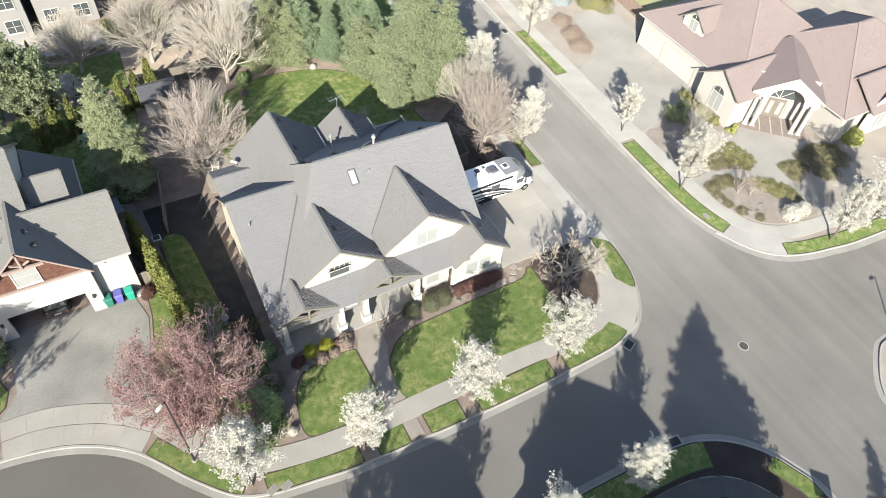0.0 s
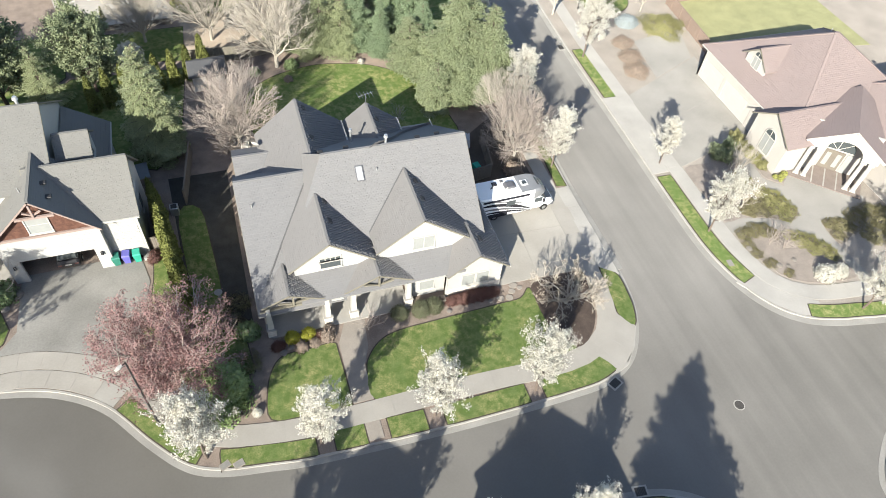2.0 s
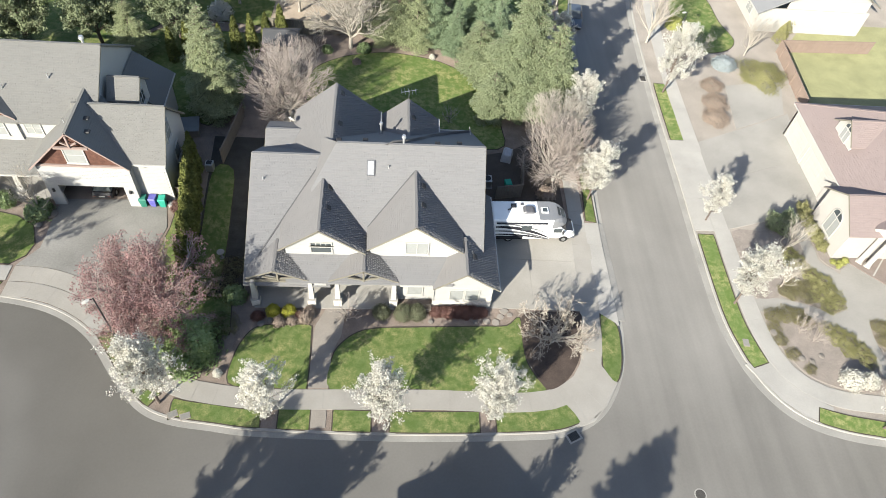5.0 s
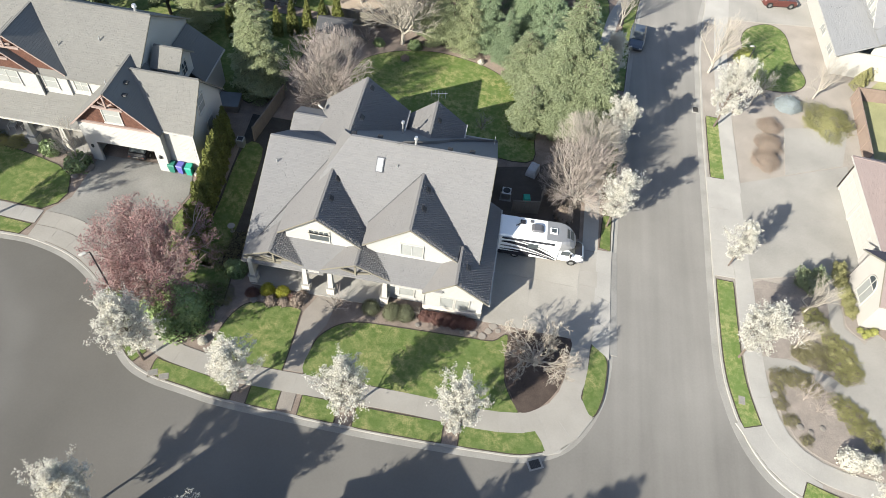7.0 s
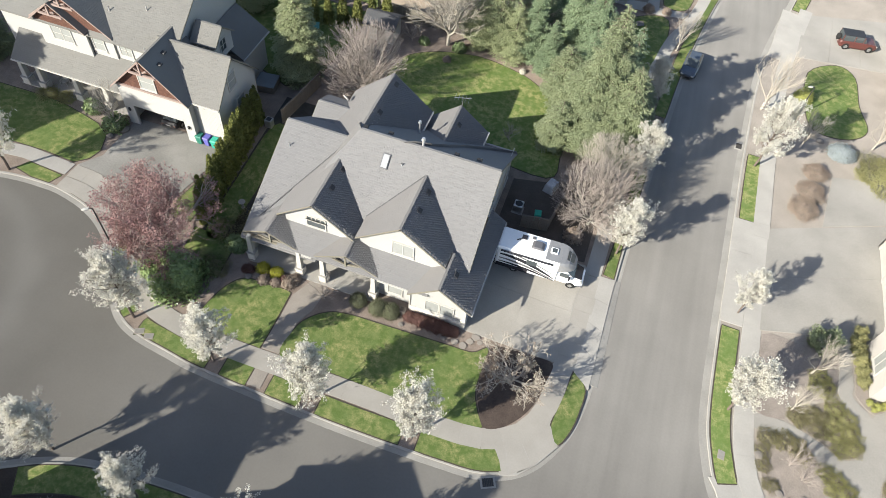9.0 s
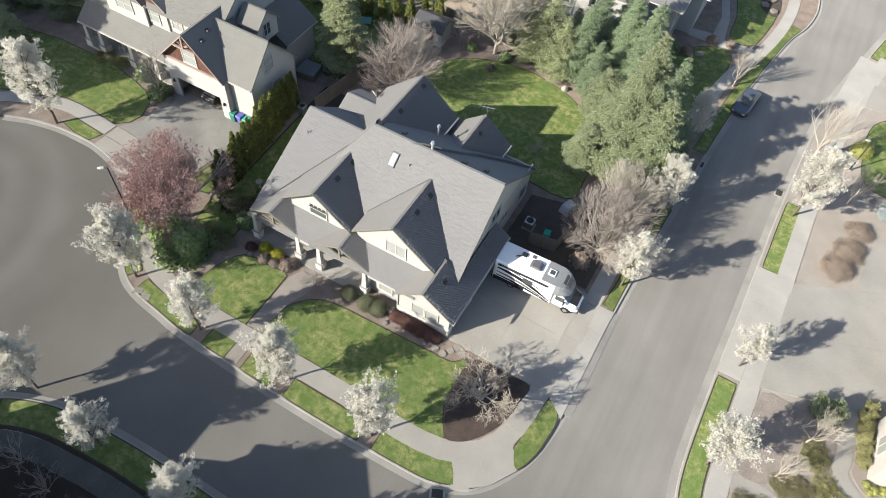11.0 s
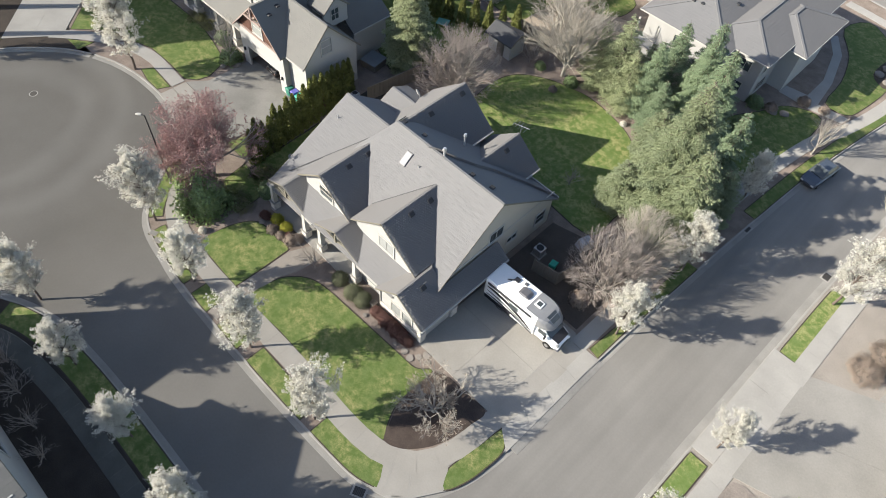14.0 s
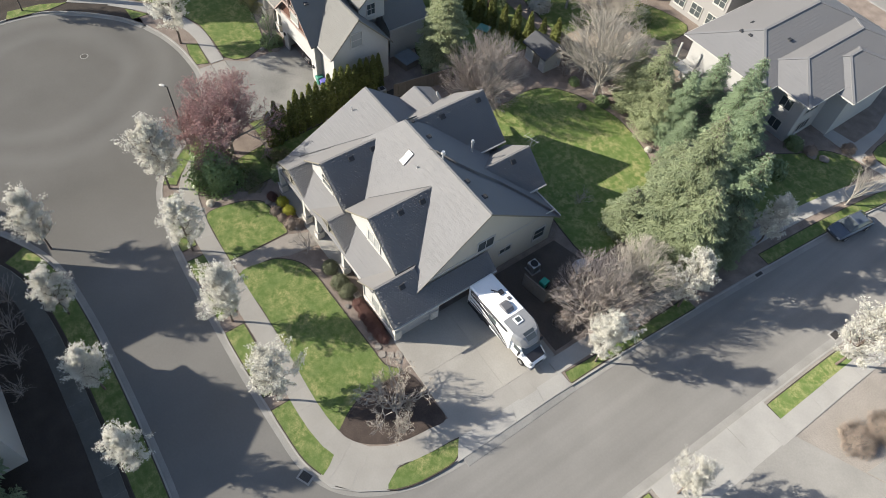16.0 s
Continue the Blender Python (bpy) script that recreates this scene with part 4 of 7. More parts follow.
place(pear(11), [(-17.3, -9.8, 0.9, 0), (-1.1, -10.1, 0.98, 70), (21.2, 10.1, 0.72, 140), (10.3, 21.8, 0.95, 200), (21.5, 28.8, 1.12, 250), (-16.8, -20.4, 0.8, 20), (-43.7, 0.35, 1.22, 300), (-57.8, -12.1, 0.9, 30)], "blossoming street trees")
place(pear(12), [(-9.1, -10.0, 0.95, 0), (-24.9, -8.7, 1.06, 60), (21.1, 0.7, 0.97, 120), (10.1, 12.3, 0.9, 190), (-9.0, -20.3, 0.8, 230), (34.0, -11.0, 1.15, 290), (-24.0, -19.6, 0.9, 330)], "blossoming street trees")
place(pear(13), [(-2.1, -20.3, 0.78, 0), (9.7, 33.1, 0.82, 90), (29.6, -10.6, 0.95, 45)], "blossoming street trees")

plum = fan_tree("plum_tree", "broad purple-leaf plum tree in early pink leaf", 21, 1.5, 0.2, 14, (8, 84), 2.5, 5, (4.0, 5.5, 4.3), M_BARK_PALE, M_TWIG_PLUM, M_PLUM, 1, 0.095, 0.1, 0.05, shrink=0.76, angle=27.0, up=0.05, side=0.62, thin=0.52, least=0.0075)
plum.matrix_basis = pose(-26.0, -2.0, 0, 0, 0, 30)

bare_a = fan_tree("bare_tree", "bare many-stemmed tree with fine reddish grey twigs", 31, 0.7, 0.14, 16, (6, 78), 1.9, 5, (3.3, 3.8, 3.5), M_BARK_PALE, M_TWIG_RED, shrink=0.77, angle=21.0, up=0.02, side=0.66, crook=0.08, thin=0.52, least=0.0065)
place(bare_a, [(-18.8, 22.6, 1.25, 0), (7.0, 14.6, 1.1, 130), (-34, 40, 0.8, 60)], "bare garden trees")
bare_b = fan_tree("bare_tree", "bare spreading tree with pale grey limbs", 32, 1.5, 0.17, 18, (5, 60), 2.4, 5, (4.2, 4.2, 3.4), M_TWIG, M_TWIG, shrink=0.76, angle=22.0, up=0.03, side=0.58, crook=0.08, thin=0.52, least=0.0065)
place(bare_b, [(-13.3, 34.0, 1.25, 0), (-19.5, 40.5, 1.1, 60), (7.3, 18.6, 0.88, 200), (-26.5, 41.5, 0.9, 30), (-4.2, 39.0, 0.8, 160)], "bare garden trees")
bare_c = fan_tree("bare_tree", "bare pale young street tree with upright limbs", 33, 1.3, 0.11, 8, (6, 46), 2.0, 4, (4.0, 2.4, 3.4), M_TWIG, M_TWIG, shrink=0.72, angle=24.0, up=0.08, side=0.5, thin=0.55)
place(bare_c, [(21.7, 38.0, 1.15, 0), (11.5, 44.4, 0.8, 90), (27.4, 6.4, 0.7, 40), (25.9, 2.5, 0.55, 100), (-38.2, 8.4, 0.8, 200), (33.5, 36.5, 0.8, 50), (26.0, 33.6, 0.75, 300)], "bare street trees")
bare_d = fan_tree("bare_tree", "wide crooked tree with pale limbs and dry tan buds", 34, 0.9, 0.17, 8, (34, 86), 1.5, 5, (2.1, 3.6, 1.9), M_BARK_PALE, M_TWIG, M_BUD, 1, 0.06, 0.08, 0.55, shrink=0.74, angle=36.0, up=0.1, crook=0.2, side=0.42, thin=0.55, least=0.012)
bare_d.matrix_basis = pose(4.5, -3.3, 0, 0, 0, 20)
bare_e = fan_tree("bare_shrub", "thin bare shrub with reddish twigs", 35, 0.3, 0.05, 9, (10, 55), 0.8, 3, None, M_TWIG_RED, M_TWIG_RED, category="shrub", shrink=0.72, angle=26.0, up=0.08, side=0.5)
place(bare_e, [(-11.9, -1.6, 1.0, 0), (-2.8, 22.2, 0.8, 50), (25.9, -2.2, 1.1, 20), (26.8, -3.0, 0.9, 80), (0.6, 31.6, 1.0, 120), (9.0, 19.0, 0.9, 10), (-17.2, 33.0, 1.1, 0), (-9.0, -28.6, 1.3, 0), (-14.4, -24.9, 1.0, 40), (-17.4, -24.4, 1.2, 90), (-11.8, -25.4, 0.9, 10), (-20.4, -23.9, 1.1, 150), (8.6, 30.6, 1.2, 30)], "bare shrubs")


def conifer(name, label, seed, h, rad, mat, dense=1.0, droop=0.25, start=0.06, power=0.75, size=0.25, step=0.5, fan=0.42):
    """Whorls of boughs; each bough is a flat drooping fan of side shoots that carry needle sprays."""
    rng = np.random.default_rng(seed)
    t = thing(name, label, "tree")
    segs = [(Vector((0, 0, -0.1)), Vector((0, 0, h * 0.5)), 0.028 * h, 0.016 * h), (Vector((0, 0, h * 0.5)), Vector((0, 0, h)), 0.016 * h, 0.02)]
    pts, dirs = [], []
    z = start * h
    while z < h * 0.985:
        u = z / h
        reach = rad * (1 - u) ** power * (0.72 + 0.28 * min(1, u * 6))
        count = max(4, int((4.5 + 3.0 * rng.random()) * dense * (0.55 + 0.45 * (1 - u))))
        turn = rng.random() * 6.28
        for k in range(count):
            w = turn + 6.283 * (k + rng.uniform(-0.35, 0.35)) / count
            zz = z + rng.uniform(-0.2, 0.2)
            length = reach * rng.uniform(0.68, 1.14) + 0.15
            d = np.array([math.cos(w), math.sin(w), 0.0])
            across = np.array([-d[1], d[0], 0.0])
            rise = rng.uniform(0.08, 0.4)
            at = lambda s: d * length * s + np.array([0, 0, zz + length * (rise * s - droop * s * s)])
            segs.append((Vector((0, 0, zz)), Vector(at(0.55)), 0.03 + 0.006 * length, 0.02))
            segs.append((Vector(at(0.55)), Vector(at(1.0)), 0.02, 0.008))
            for s in np.arange(0.18, 1.03, 0.2 / max(0.5, length)):
                p = at(min(1.0, s))
                width = fan * length * max(0.12, math.sin(math.pi * min(0.97, 0.25 + 0.72 * s))) ** 0.8
                for hand in (-1, 1):
                    shoot = across * hand + d * rng.uniform(0.35, 0.9)
                    shoot /= np.linalg.norm(shoot)
                    m = width * rng.uniform(0.6, 1.15)
                    for q in np.arange(0.0, m, size * 0.55):
                        for _ in range(2):
                            pts.append(p + shoot * q + np.array([0, 0, -0.18 * q * q - 0.03]) + rng.normal(size=3) * (0.05, 0.05, 0.035))
                            dirs.append(shoot + d * 0.3 + np.array([0, 0, -0.2 - 0.25 * q]) + rng.normal(size=3) * 0.3)
        z += step * (1.15 - 0.5 * u) * rng.uniform(0.8, 1.2)
    pts, dirs = np.array(pts), np.array(dirs)
    dirs /= np.linalg.norm(dirs, axis=1)[:, None]
    side = np.cross(dirs, np.array([0, 0, 1.0]) + rng.normal(size=dirs.shape) * 0.4)
    side /= np.linalg.norm(side, axis=1)[:, None]
    s = size * rng.uniform(0.65, 1.35, size=(len(pts), 1))
    q = np.stack([pts - dirs * s * 0.5, pts + side * s * 0.26, pts + dirs * s * 0.85, pts - side * s * 0.26], axis=1).reshape(-1, 3)
    v, f = tubes(segs, 4)
    part("trunk", fast_mesh("trunk", v, f, M_BARK), M_BARK, t)
    tagged(part("crown", fast_mesh("crown", q, np.arange(len(q)).reshape(-1, 4), mat), mat, t), kind="stuff")
    return t


fir = conifer("fir_tree", "tall dark green fir with drooping boughs", 52, 14.0, 4.0, M_CONIFER, 1.3, size=0.17)
place(fir, [(2.2, 36.2, 0.84, 80), (-4.2, 35.6, 0.66, 20), (2.4, 31.8, 0.6, 210), (-1.8, 33.8, 0.5, 330), (-1.2, 41.0, 0.75, 200), (-3.8, 38.8, 0.72, 60), (-0.2, 37.6, 0.78, 300), (6.4, -37.8, 0.57, 0)], "tall garden conifers")
front_fir = conifer("fir_tree", "tall olive green fir at the edge of the back lawn", 41, 15.4, 4.7, M_YEW, 1.6, 0.2, 0.03, 0.8, size=0.17, step=0.42, fan=0.36)
front_fir.matrix_basis = pose(4.5, 25.9, 0)
cedar = conifer("cedar_tree", "yellow-green garden cedar with loose boughs", 42, 9.6, 3.0, M_PINE, 1.25, 0.15, size=0.13)
place(cedar, [(-8.0, 35.6, 1.05, 70), (-35.5, 31.0, 0.8, 220), (-10.8, 36.4, 0.78, 100), (-9.8, 35.0, 0.58, 10), (-6.0, 34.6, 0.8, 50), (-6.0, 38.0, 0.7, 170), (-10.0, 39.0, 0.6, 210), (-13.0, 38.2, 0.45, 250)], "garden cedars")
broad = conifer("fir_tree", "broad dark fir behind the shaded houses", 46, 15.0, 6.2, M_CONIFER, 2.0, 0.12, 0.06, 0.76, size=0.24)
broad.matrix_basis = pose(-5.6, -33.6, 0, 0, 0, 40)
dense = conifer("cedar_tree", "tall dense yellow-green cedar between the gardens", 47, 11.8, 3.1, M_PINE, 1.6, 0.12, 0.04, 0.62, size=0.16)
dense.matrix_basis = pose(-25.8, 22.7, 0, 0, 0, 10)
round_tree = leader_tree("evergreen_tree", "broad olive evergreen tree in a back garden", 48, 8.0, 1.0, 3.4, ROUND, 40, 0.2, M_BARK, M_BARK, M_YEW, 6, 0.15, 0.14, 3, 55.0, shrink=0.66, angle=34.0, up=0.04)
place(round_tree, [(-31.5, 33.5, 0.95, 0), (-39.5, 32.5, 1.1, 80), (-46.0, 31.0, 1.0, 150), (-52.0, 29.0, 1.1, 30)], "broad evergreen trees")
side_fir = conifer("fir_tree", "dense olive green fir beside the side street", 53, 10.8, 3.2, M_YEW, 1.7, 0.15, 0.03, 0.62, size=0.18, step=0.42)
side_fir.matrix_basis = pose(7.3, 24.4, 0, 0, 0, 75)
fir_b = conifer("fir_tree", "olive green bushy conifer beside the side street", 43, 8.0, 3.3, M_YEW, 1.3, 0.1, 0.04, 0.55, size=0.18)
# The two near y = -29 are unseen, added to fill out the street shadow.
place(fir_b, [(1.5, 23.5, 0.7, 0), (0.6, 30.4, 0.85, 90), (2.2, 27.6, 0.85, 150), (-55.5, 13.2, 0.8, 10), (-60.5, 12.4, 0.9, 70), (1.0, -29.8, 1.0, 20), (-3.0, -29.4, 0.8, 110), (8.4, 28.8, 0.8, 60)], "bushy garden conifers")
young = conifer("fir_tree", "slender feathery young conifer", 45, 9.8, 2.3, M_CONIFER, 1.0, 0.3, 0.05, 0.8, size=0.2)
young.matrix_basis = pose(6.6, 32.4, 0, 0, 0, 0)
weeping = conifer("cedar_tree", "weeping yellow-green cedar on the turning circle lawn", 49, 7.0, 2.1, M_PINE, 0.8, 0.55, 0.1, 0.6, size=0.16)
weeping.matrix_basis = pose(-56.4, 6.4, 0, 0, 0, 0)
# Firs added out of view to shade the west lawn and porch.
slim = conifer("fir_tree", "slender high-crowned fir out of view, added to cast shade", 50, 18.0, 4.2, M_CONIFER, 2.4, 0.2, 0.54, 0.6, size=0.3)
slim.matrix_basis = pose(-62.3, -13.0, 0, 0, 0, 0)
tall = conifer("fir_tree", "tall high-crowned fir out of view, added to cast shade", 51, 19.0, 7.4, M_CONIFER, 2.4, 0.2, 0.52, 0.65, size=0.34)
place(tall, [(-65.4, -9.2, 1.0, 0), (-69.0, -6.4, 1.0, 120), (-66.5, -2.0, 0.95, 60)], "tall firs beyond the turning circle")


def shrub(name, label, seed, rx, ry, h, mat, n, size, base=0.0, category="shrub", lumps=0.0):
    """A clipped or loose bush of leaves over short stems."""
    rng = np.random.default_rng(seed)
    t = thing(name, label, category)
    d = rng.normal(size=(n, 3))
    d /= np.linalg.norm(d, axis=1)[:, None]
    d[:, 2] = np.abs(d[:, 2]) if base <= 0 else d[:, 2]
    r = rng.uniform(0.55, 1.0, size=(n, 1)) ** 0.5 * (0.85 + 0.3 * rng.random((n, 1)))
    r = r * (1 + lumps * np.sin(5 * d[:, :1] + 1.7) * np.sin(6 * d[:, 1:2] + 0.6) + lumps * np.sin(7 * d[:, 2:] + 3 * d[:, :1]))
    c = d * r * (rx, ry, h * (1.0 if base <= 0 else 0.55)) + (0, 0, base)
    v, f = leaves(rng, c, 0.04, 2, size, 1.3, 0, (0, 0, base + h * 0.2))
    segs = [(Vector((0, 0, -0.05)), Vector((rng.normal() * rx * 0.4, rng.normal() * ry * 0.4, h * 0.7 + base * 0.5)), 0.03, 0.01) for _ in range(7)]
    sv, sf = tubes(segs, 4)
    tagged(part("stem_cluster", fast_mesh("stem_cluster", sv, sf, M_BARK), M_BARK, t), kind="stuff")
    tagged(part("foliage", fast_mesh("foliage", v, f, mat), mat, t), kind="stuff")
    return t


laurel = shrub("evergreen_shrub", "large dark green broadleaf evergreen by the footpath", 51, 2.35, 2.0, 3.6, M_LAUREL, 6400, 0.17, lumps=0.2)
laurel.matrix_basis = pose(-23.5, -4.6, 0, 0, 0, 0)
place(shrub("boxwood", "clipped green boxwood ball in the front bed", 52, 0.78, 0.78, 1.0, M_BOX_LEAF, 2600, 0.055), [(-9.2, -0.9, 0.95, 0), (-7.4, -1.0, 1.05, 40), (-6.3, -0.9, 1.0, 90)], "boxwood balls")
place(shrub("golden_shrub", "small round yellow-green shrub by the porch", 53, 0.58, 0.58, 0.85, M_YELLOW_LEAF, 1500, 0.06), [(-17.75, -0.95, 1.0, 0), (-16.5, -0.95, 1.0, 70)], "golden shrubs")
place(shrub("golden_shrub", "loose yellow-green shrub across the street", 54, 1.0, 1.0, 1.3, M_LIME_LEAF, 1400, 0.1), [(26.0, 41.6, 1.1, 0), (43.6, -1.4, 1.2, 90), (-22.6, 49.0, 0.8, 0)], "golden garden shrubs")
place(shrub("barberry", "low dark red barberry hedge plant under the windows", 55, 0.66, 0.5, 0.7, M_RED_LEAF, 1300, 0.06), [(-4.7, -0.8, 1, 0), (-4.1, -0.72, 0.95, 20), (-3.5, -0.8, 1.05, 50), (-2.9, -0.75, 0.95, 75), (-2.3, -0.8, 1, 90), (-1.7, -0.75, 1.0, 130), (-1.1, -0.8, 0.95, 190), (-18.9, -1.4, 0.9, 10), (-15.6, -1.3, 0.8, 0), (-26.9, 11.4, 1.2, 0), (-27.2, 9.8, 1.1, 60)], "red barberries")
place(shrub("dry_grass_clump", "tan ornamental grass clump in the mulch bed", 56, 0.6, 0.6, 0.65, M_DRY, 900, 0.08), [(-17.2, -1.9, 0.9, 0), (-16.2, -1.75, 0.8, 30), (-15.2, -1.4, 1.1, 60), (-14.9, -0.9, 0.9, 10), (5.2, 47.2, 1.2, 0), (7.2, 51.0, 1.2, 20), (9.4, 51.4, 1.0, 60), (-12.5, 31.4, 0.8, 0), (6.0, 12.5, 1.5, 0)], "ornamental grasses")
place(shrub("globe_shrub", "rounded tan deciduous shrub beside the driveway", 57, 1.5, 1.4, 0.8, M_DRY, 4200, 0.055, lumps=0.12), [(26.4, 24.6, 1.05, 0), (27.1, 27.2, 1.0, 50), (27.6, 30.2, 0.9, 100)], "globe shrubs")
place(shrub("pale_shrub", "wide pale green shrub behind the driveway", 58, 2.8, 2.4, 1.2, M_OLIVE, 7000, 0.085, lumps=0.25), [(34.2, 32.2, 1.0, 0), (-46.9, 10.0, 0.42, 0), (-45.5, 10.2, 0.3, 50), (-44.8, 10.1, 0.34, 120)], "pale shrubs")
spruce = shrub("spruce_shrub", "pale blue-grey mounded spruce shrub", 44, 1.5, 1.3, 0.95, M_BLUE_LEAF, 3200, 0.1)
spruce.matrix_basis = pose(30.2, 34.2, 0, 0, 0, 0)
HEATH = [(24.3, -0.5, 0.8, 0), (25.4, -0.35, 0.85, 40), (26.5, -0.6, 0.8, 80), (26.9, -1.1, 0.7, 10), (23.9, -1.6, 0.6, 70), (24.0, -2.8, 0.6, 90), (24.6, -4.2, 0.6, 10), (25.6, -5.6, 0.5, 30), (26.4, 2.1, 0.75, 0), (27.3, 2.6, 0.8, 60), (28.0, 1.6, 0.75, 100), (26.7, 1.7, 0.6, 45), (28.3, 2.6, 0.7, 20), (33.5, -1.5, 0.75, 0), (34.4, -1.8, 0.8, 30), (33.3, -2.8, 0.7, 60), (35, -2.4, 0.7, 0), (37, -3.6, 1.4, 30), (39.5, -2.4, 1.6, 60), (-21.6, -2.2, 1.2, 0), (-22.4, 1.6, 1.2, 0), (-21.4, 3.4, 1.0, 0), (36.6, -1.2, 1.0, 0), (38.4, -1.0, 1.0, 0)]
place(shrub("low_heath", "low brown-green heath mound", 59, 1.25, 1.0, 0.34, M_HEATH, 1500, 0.06, lumps=0.15), HEATH, "heath mounds")
OLIVE = [(29.3, 3.9, 0.8, 0), (30.1, 3.1, 0.9, 40), (30.5, 2.1, 0.85, 80), (30.6, 1.0, 0.8, 30), (29.7, 0.5, 0.75, 60), (29.3, 1.5, 0.8, 10), (29.2, 2.7, 0.8, 70), (28.1, 6.2, 0.85, 20), (28.6, 5.3, 0.85, 60), (27.9, 5.2, 0.7, 0), (28.5, -1.75, 0.7, 0), (29.3, -2.3, 0.85, 30), (30.0, -3.0, 0.9, 60), (30.6, -3.9, 0.9, 10), (31.0, -4.8, 0.75, 50), (28.9, -2.9, 0.6, 90), (29.6, -4.0, 0.6, 20)]
place(shrub("ground_cover", "low olive green ground cover mound", 63, 1.2, 0.95, 0.3, M_OLIVE, 1500, 0.06, lumps=0.2), OLIVE, "olive ground cover mounds")
place(shrub("wall_shrub", "loose olive green shrub along the house wall", 64, 0.65, 0.6, 1.0, M_OLIVE, 1200, 0.08, lumps=0.2), [(31.4, 11.9, 0.9, 0), (31.2, 10.9, 1.0, 40), (31.2, 9.9, 0.95, 90), (31.35, 8.9, 0.95, 120), (31.4, 7.9, 0.9, 30), (31.45, 7.0, 0.85, 10)], "shrubs along the house wall")
place(shrub("yellow_tuft", "small yellow-green grass tuft by the house", 65, 0.3, 0.3, 0.35, M_LIME_LEAF, 300, 0.06), [(32.0, 5.4, 1.0, 0), (32.6, 5.2, 1.2, 0), (32.3, 4.9, 0.9, 0), (33.2, 5.5, 1.2, 0)], "yellow grass tufts")
tall_shrub = shrub("garden_shrub", "tall olive and dark green shrub beside the driveway", 66, 1.3, 1.1, 1.9, M_YEW, 3600, 0.1, lumps=0.2)
tall_shrub.matrix_basis = pose(28.2, 9.5, 0)
place(shrub("rhododendron", "dark leafy garden shrub by the porch", 60, 1.1, 1.0, 1.4, M_LEAF, 700, 0.18), [(-41.6, 9.8, 0.9, 0), (-38.4, 8.6, 1.1, 80), (-20.9, 0.4, 0.9, 0), (-15.8, 33.2, 0.6, 0), (-11.8, 33.6, 0.75, 30), (-20, 47.6, 1.2, 0), (4.8, 41.6, 1.2, 20), (3.6, 46.4, 0.9, 0)], "dark garden shrubs")
place(shrub("white_flower_shrub", "small shrub with white flowers at the lawn edge", 61, 0.6, 0.6, 0.8, M_BLOSSOM, 900, 0.08), [(-4.2, 32.9, 0.6, 0), (-28.2, 38.8, 2.2, 0), (-24.3, -6.6, 0.6, 0), (-21.2, -6.4, 0.6, 0), (28.5, -6.75, 1.6, 0), (30.05, -6.75, 1.3, 60)], "white flowering shrubs")


def column(seed, h, r, mat):
    """A narrow upright evergreen with a pointed top."""
    rng = np.random.default_rng(seed)
    t = thing("arborvitae", "narrow pointed evergreen in a tight hedge", "hedge plant")
    u = rng.random(1800) ** 1.15
    w = rng.random(1800) * 2 * math.pi
    rr = r * (1 - u ** 1.7) ** 0.75 * rng.uniform(0.75, 1.08, 1800) * (0.9 + 0.15 * np.sin(3 * w + 9 * u))
    c = np.stack([rr * np.cos(w), rr * np.sin(w), 0.05 + u * h], axis=1)
    v, f = leaves(rng, c, 0.03, 1, 0.13, 2.2, -0.5)
    segs = [(Vector((0, 0, -0.05)), Vector((0, 0, h * 0.9)), 0.05, 0.015)]
    tv, tf = tubes(segs, 5)
    part("trunk", fast_mesh("trunk", tv, tf, M_BARK), M_BARK, t)
    tagged(part("foliage", fast_mesh("foliage", v, f, mat), mat, t), kind="stuff")
    return t


hedge_spots = [(-24.8 - 0.105 * k + 0.1 * random.uniform(-1, 1), 1.8 + 0.78 * k, random.uniform(0.85, 1.12), random.uniform(0, 360)) for k in range(18)]
place(column(71, 4.6, 0.62, M_ARBOR), hedge_spots, "arborvitae hedge")
place(column(72, 4.2, 0.7, M_ARBOR), [(-31.6 + 1.55 * k, 30.4 + 0.55 * k, random.uniform(0.85, 1.15), random.uniform(0, 360)) for k in range(8)] + [(-30.8, 46.8, 0.4, 0), (-26.4, 47.6, 0.35, 0)], "pointed evergreens")
hedge = [(38.9 + 1.0 * k, 39.8 + 1.15 * k, random.uniform(0.5, 0.58), random.uniform(0, 360)) for k in range(6)]
place(column(73, 4.0, 1.4, M_OLIVE), hedge, "clipped boundary hedge")
# ---- house building kit ----
def solid(pts_a, pts_b):
    """A closed body between two outlines with the same number of corners."""
    bm = bmesh.new()
    a = [bm.verts.new(p) for p in pts_a]
    b = [bm.verts.new(p) for p in pts_b]
    bm.faces.new(a)
    bm.faces.new(b[::-1])
    n = len(a)
    for i in range(n):
        bm.faces.new((a[i], a[(i + 1) % n], b[(i + 1) % n], b[i]))
    return bm


def beam(name, p, q, w, h, mat, parent, label=""):
    """A squared timber or board from p to q; w across, h down from the line."""
    p, q = Vector(p), Vector(q)
    d = (q - p).normalized()
    s = d.cross(Vector((0, 0, 1)))
    s = (s.normalized() if s.length > 1e-4 else Vector((1, 0, 0))) * w / 2
    u = s.cross(d).normalized() * h
    if u.z < 0:
        u = -u
    return part(name, solid([p - s, p + s, p + s - u, p - s - u], [q - s, q + s, q + s - u, q - s - u]), mat, parent, label)


def slope_slab(pts, thick=0.16):
    return solid(pts, [(p[0], p[1], p[2] - thick) for p in pts])


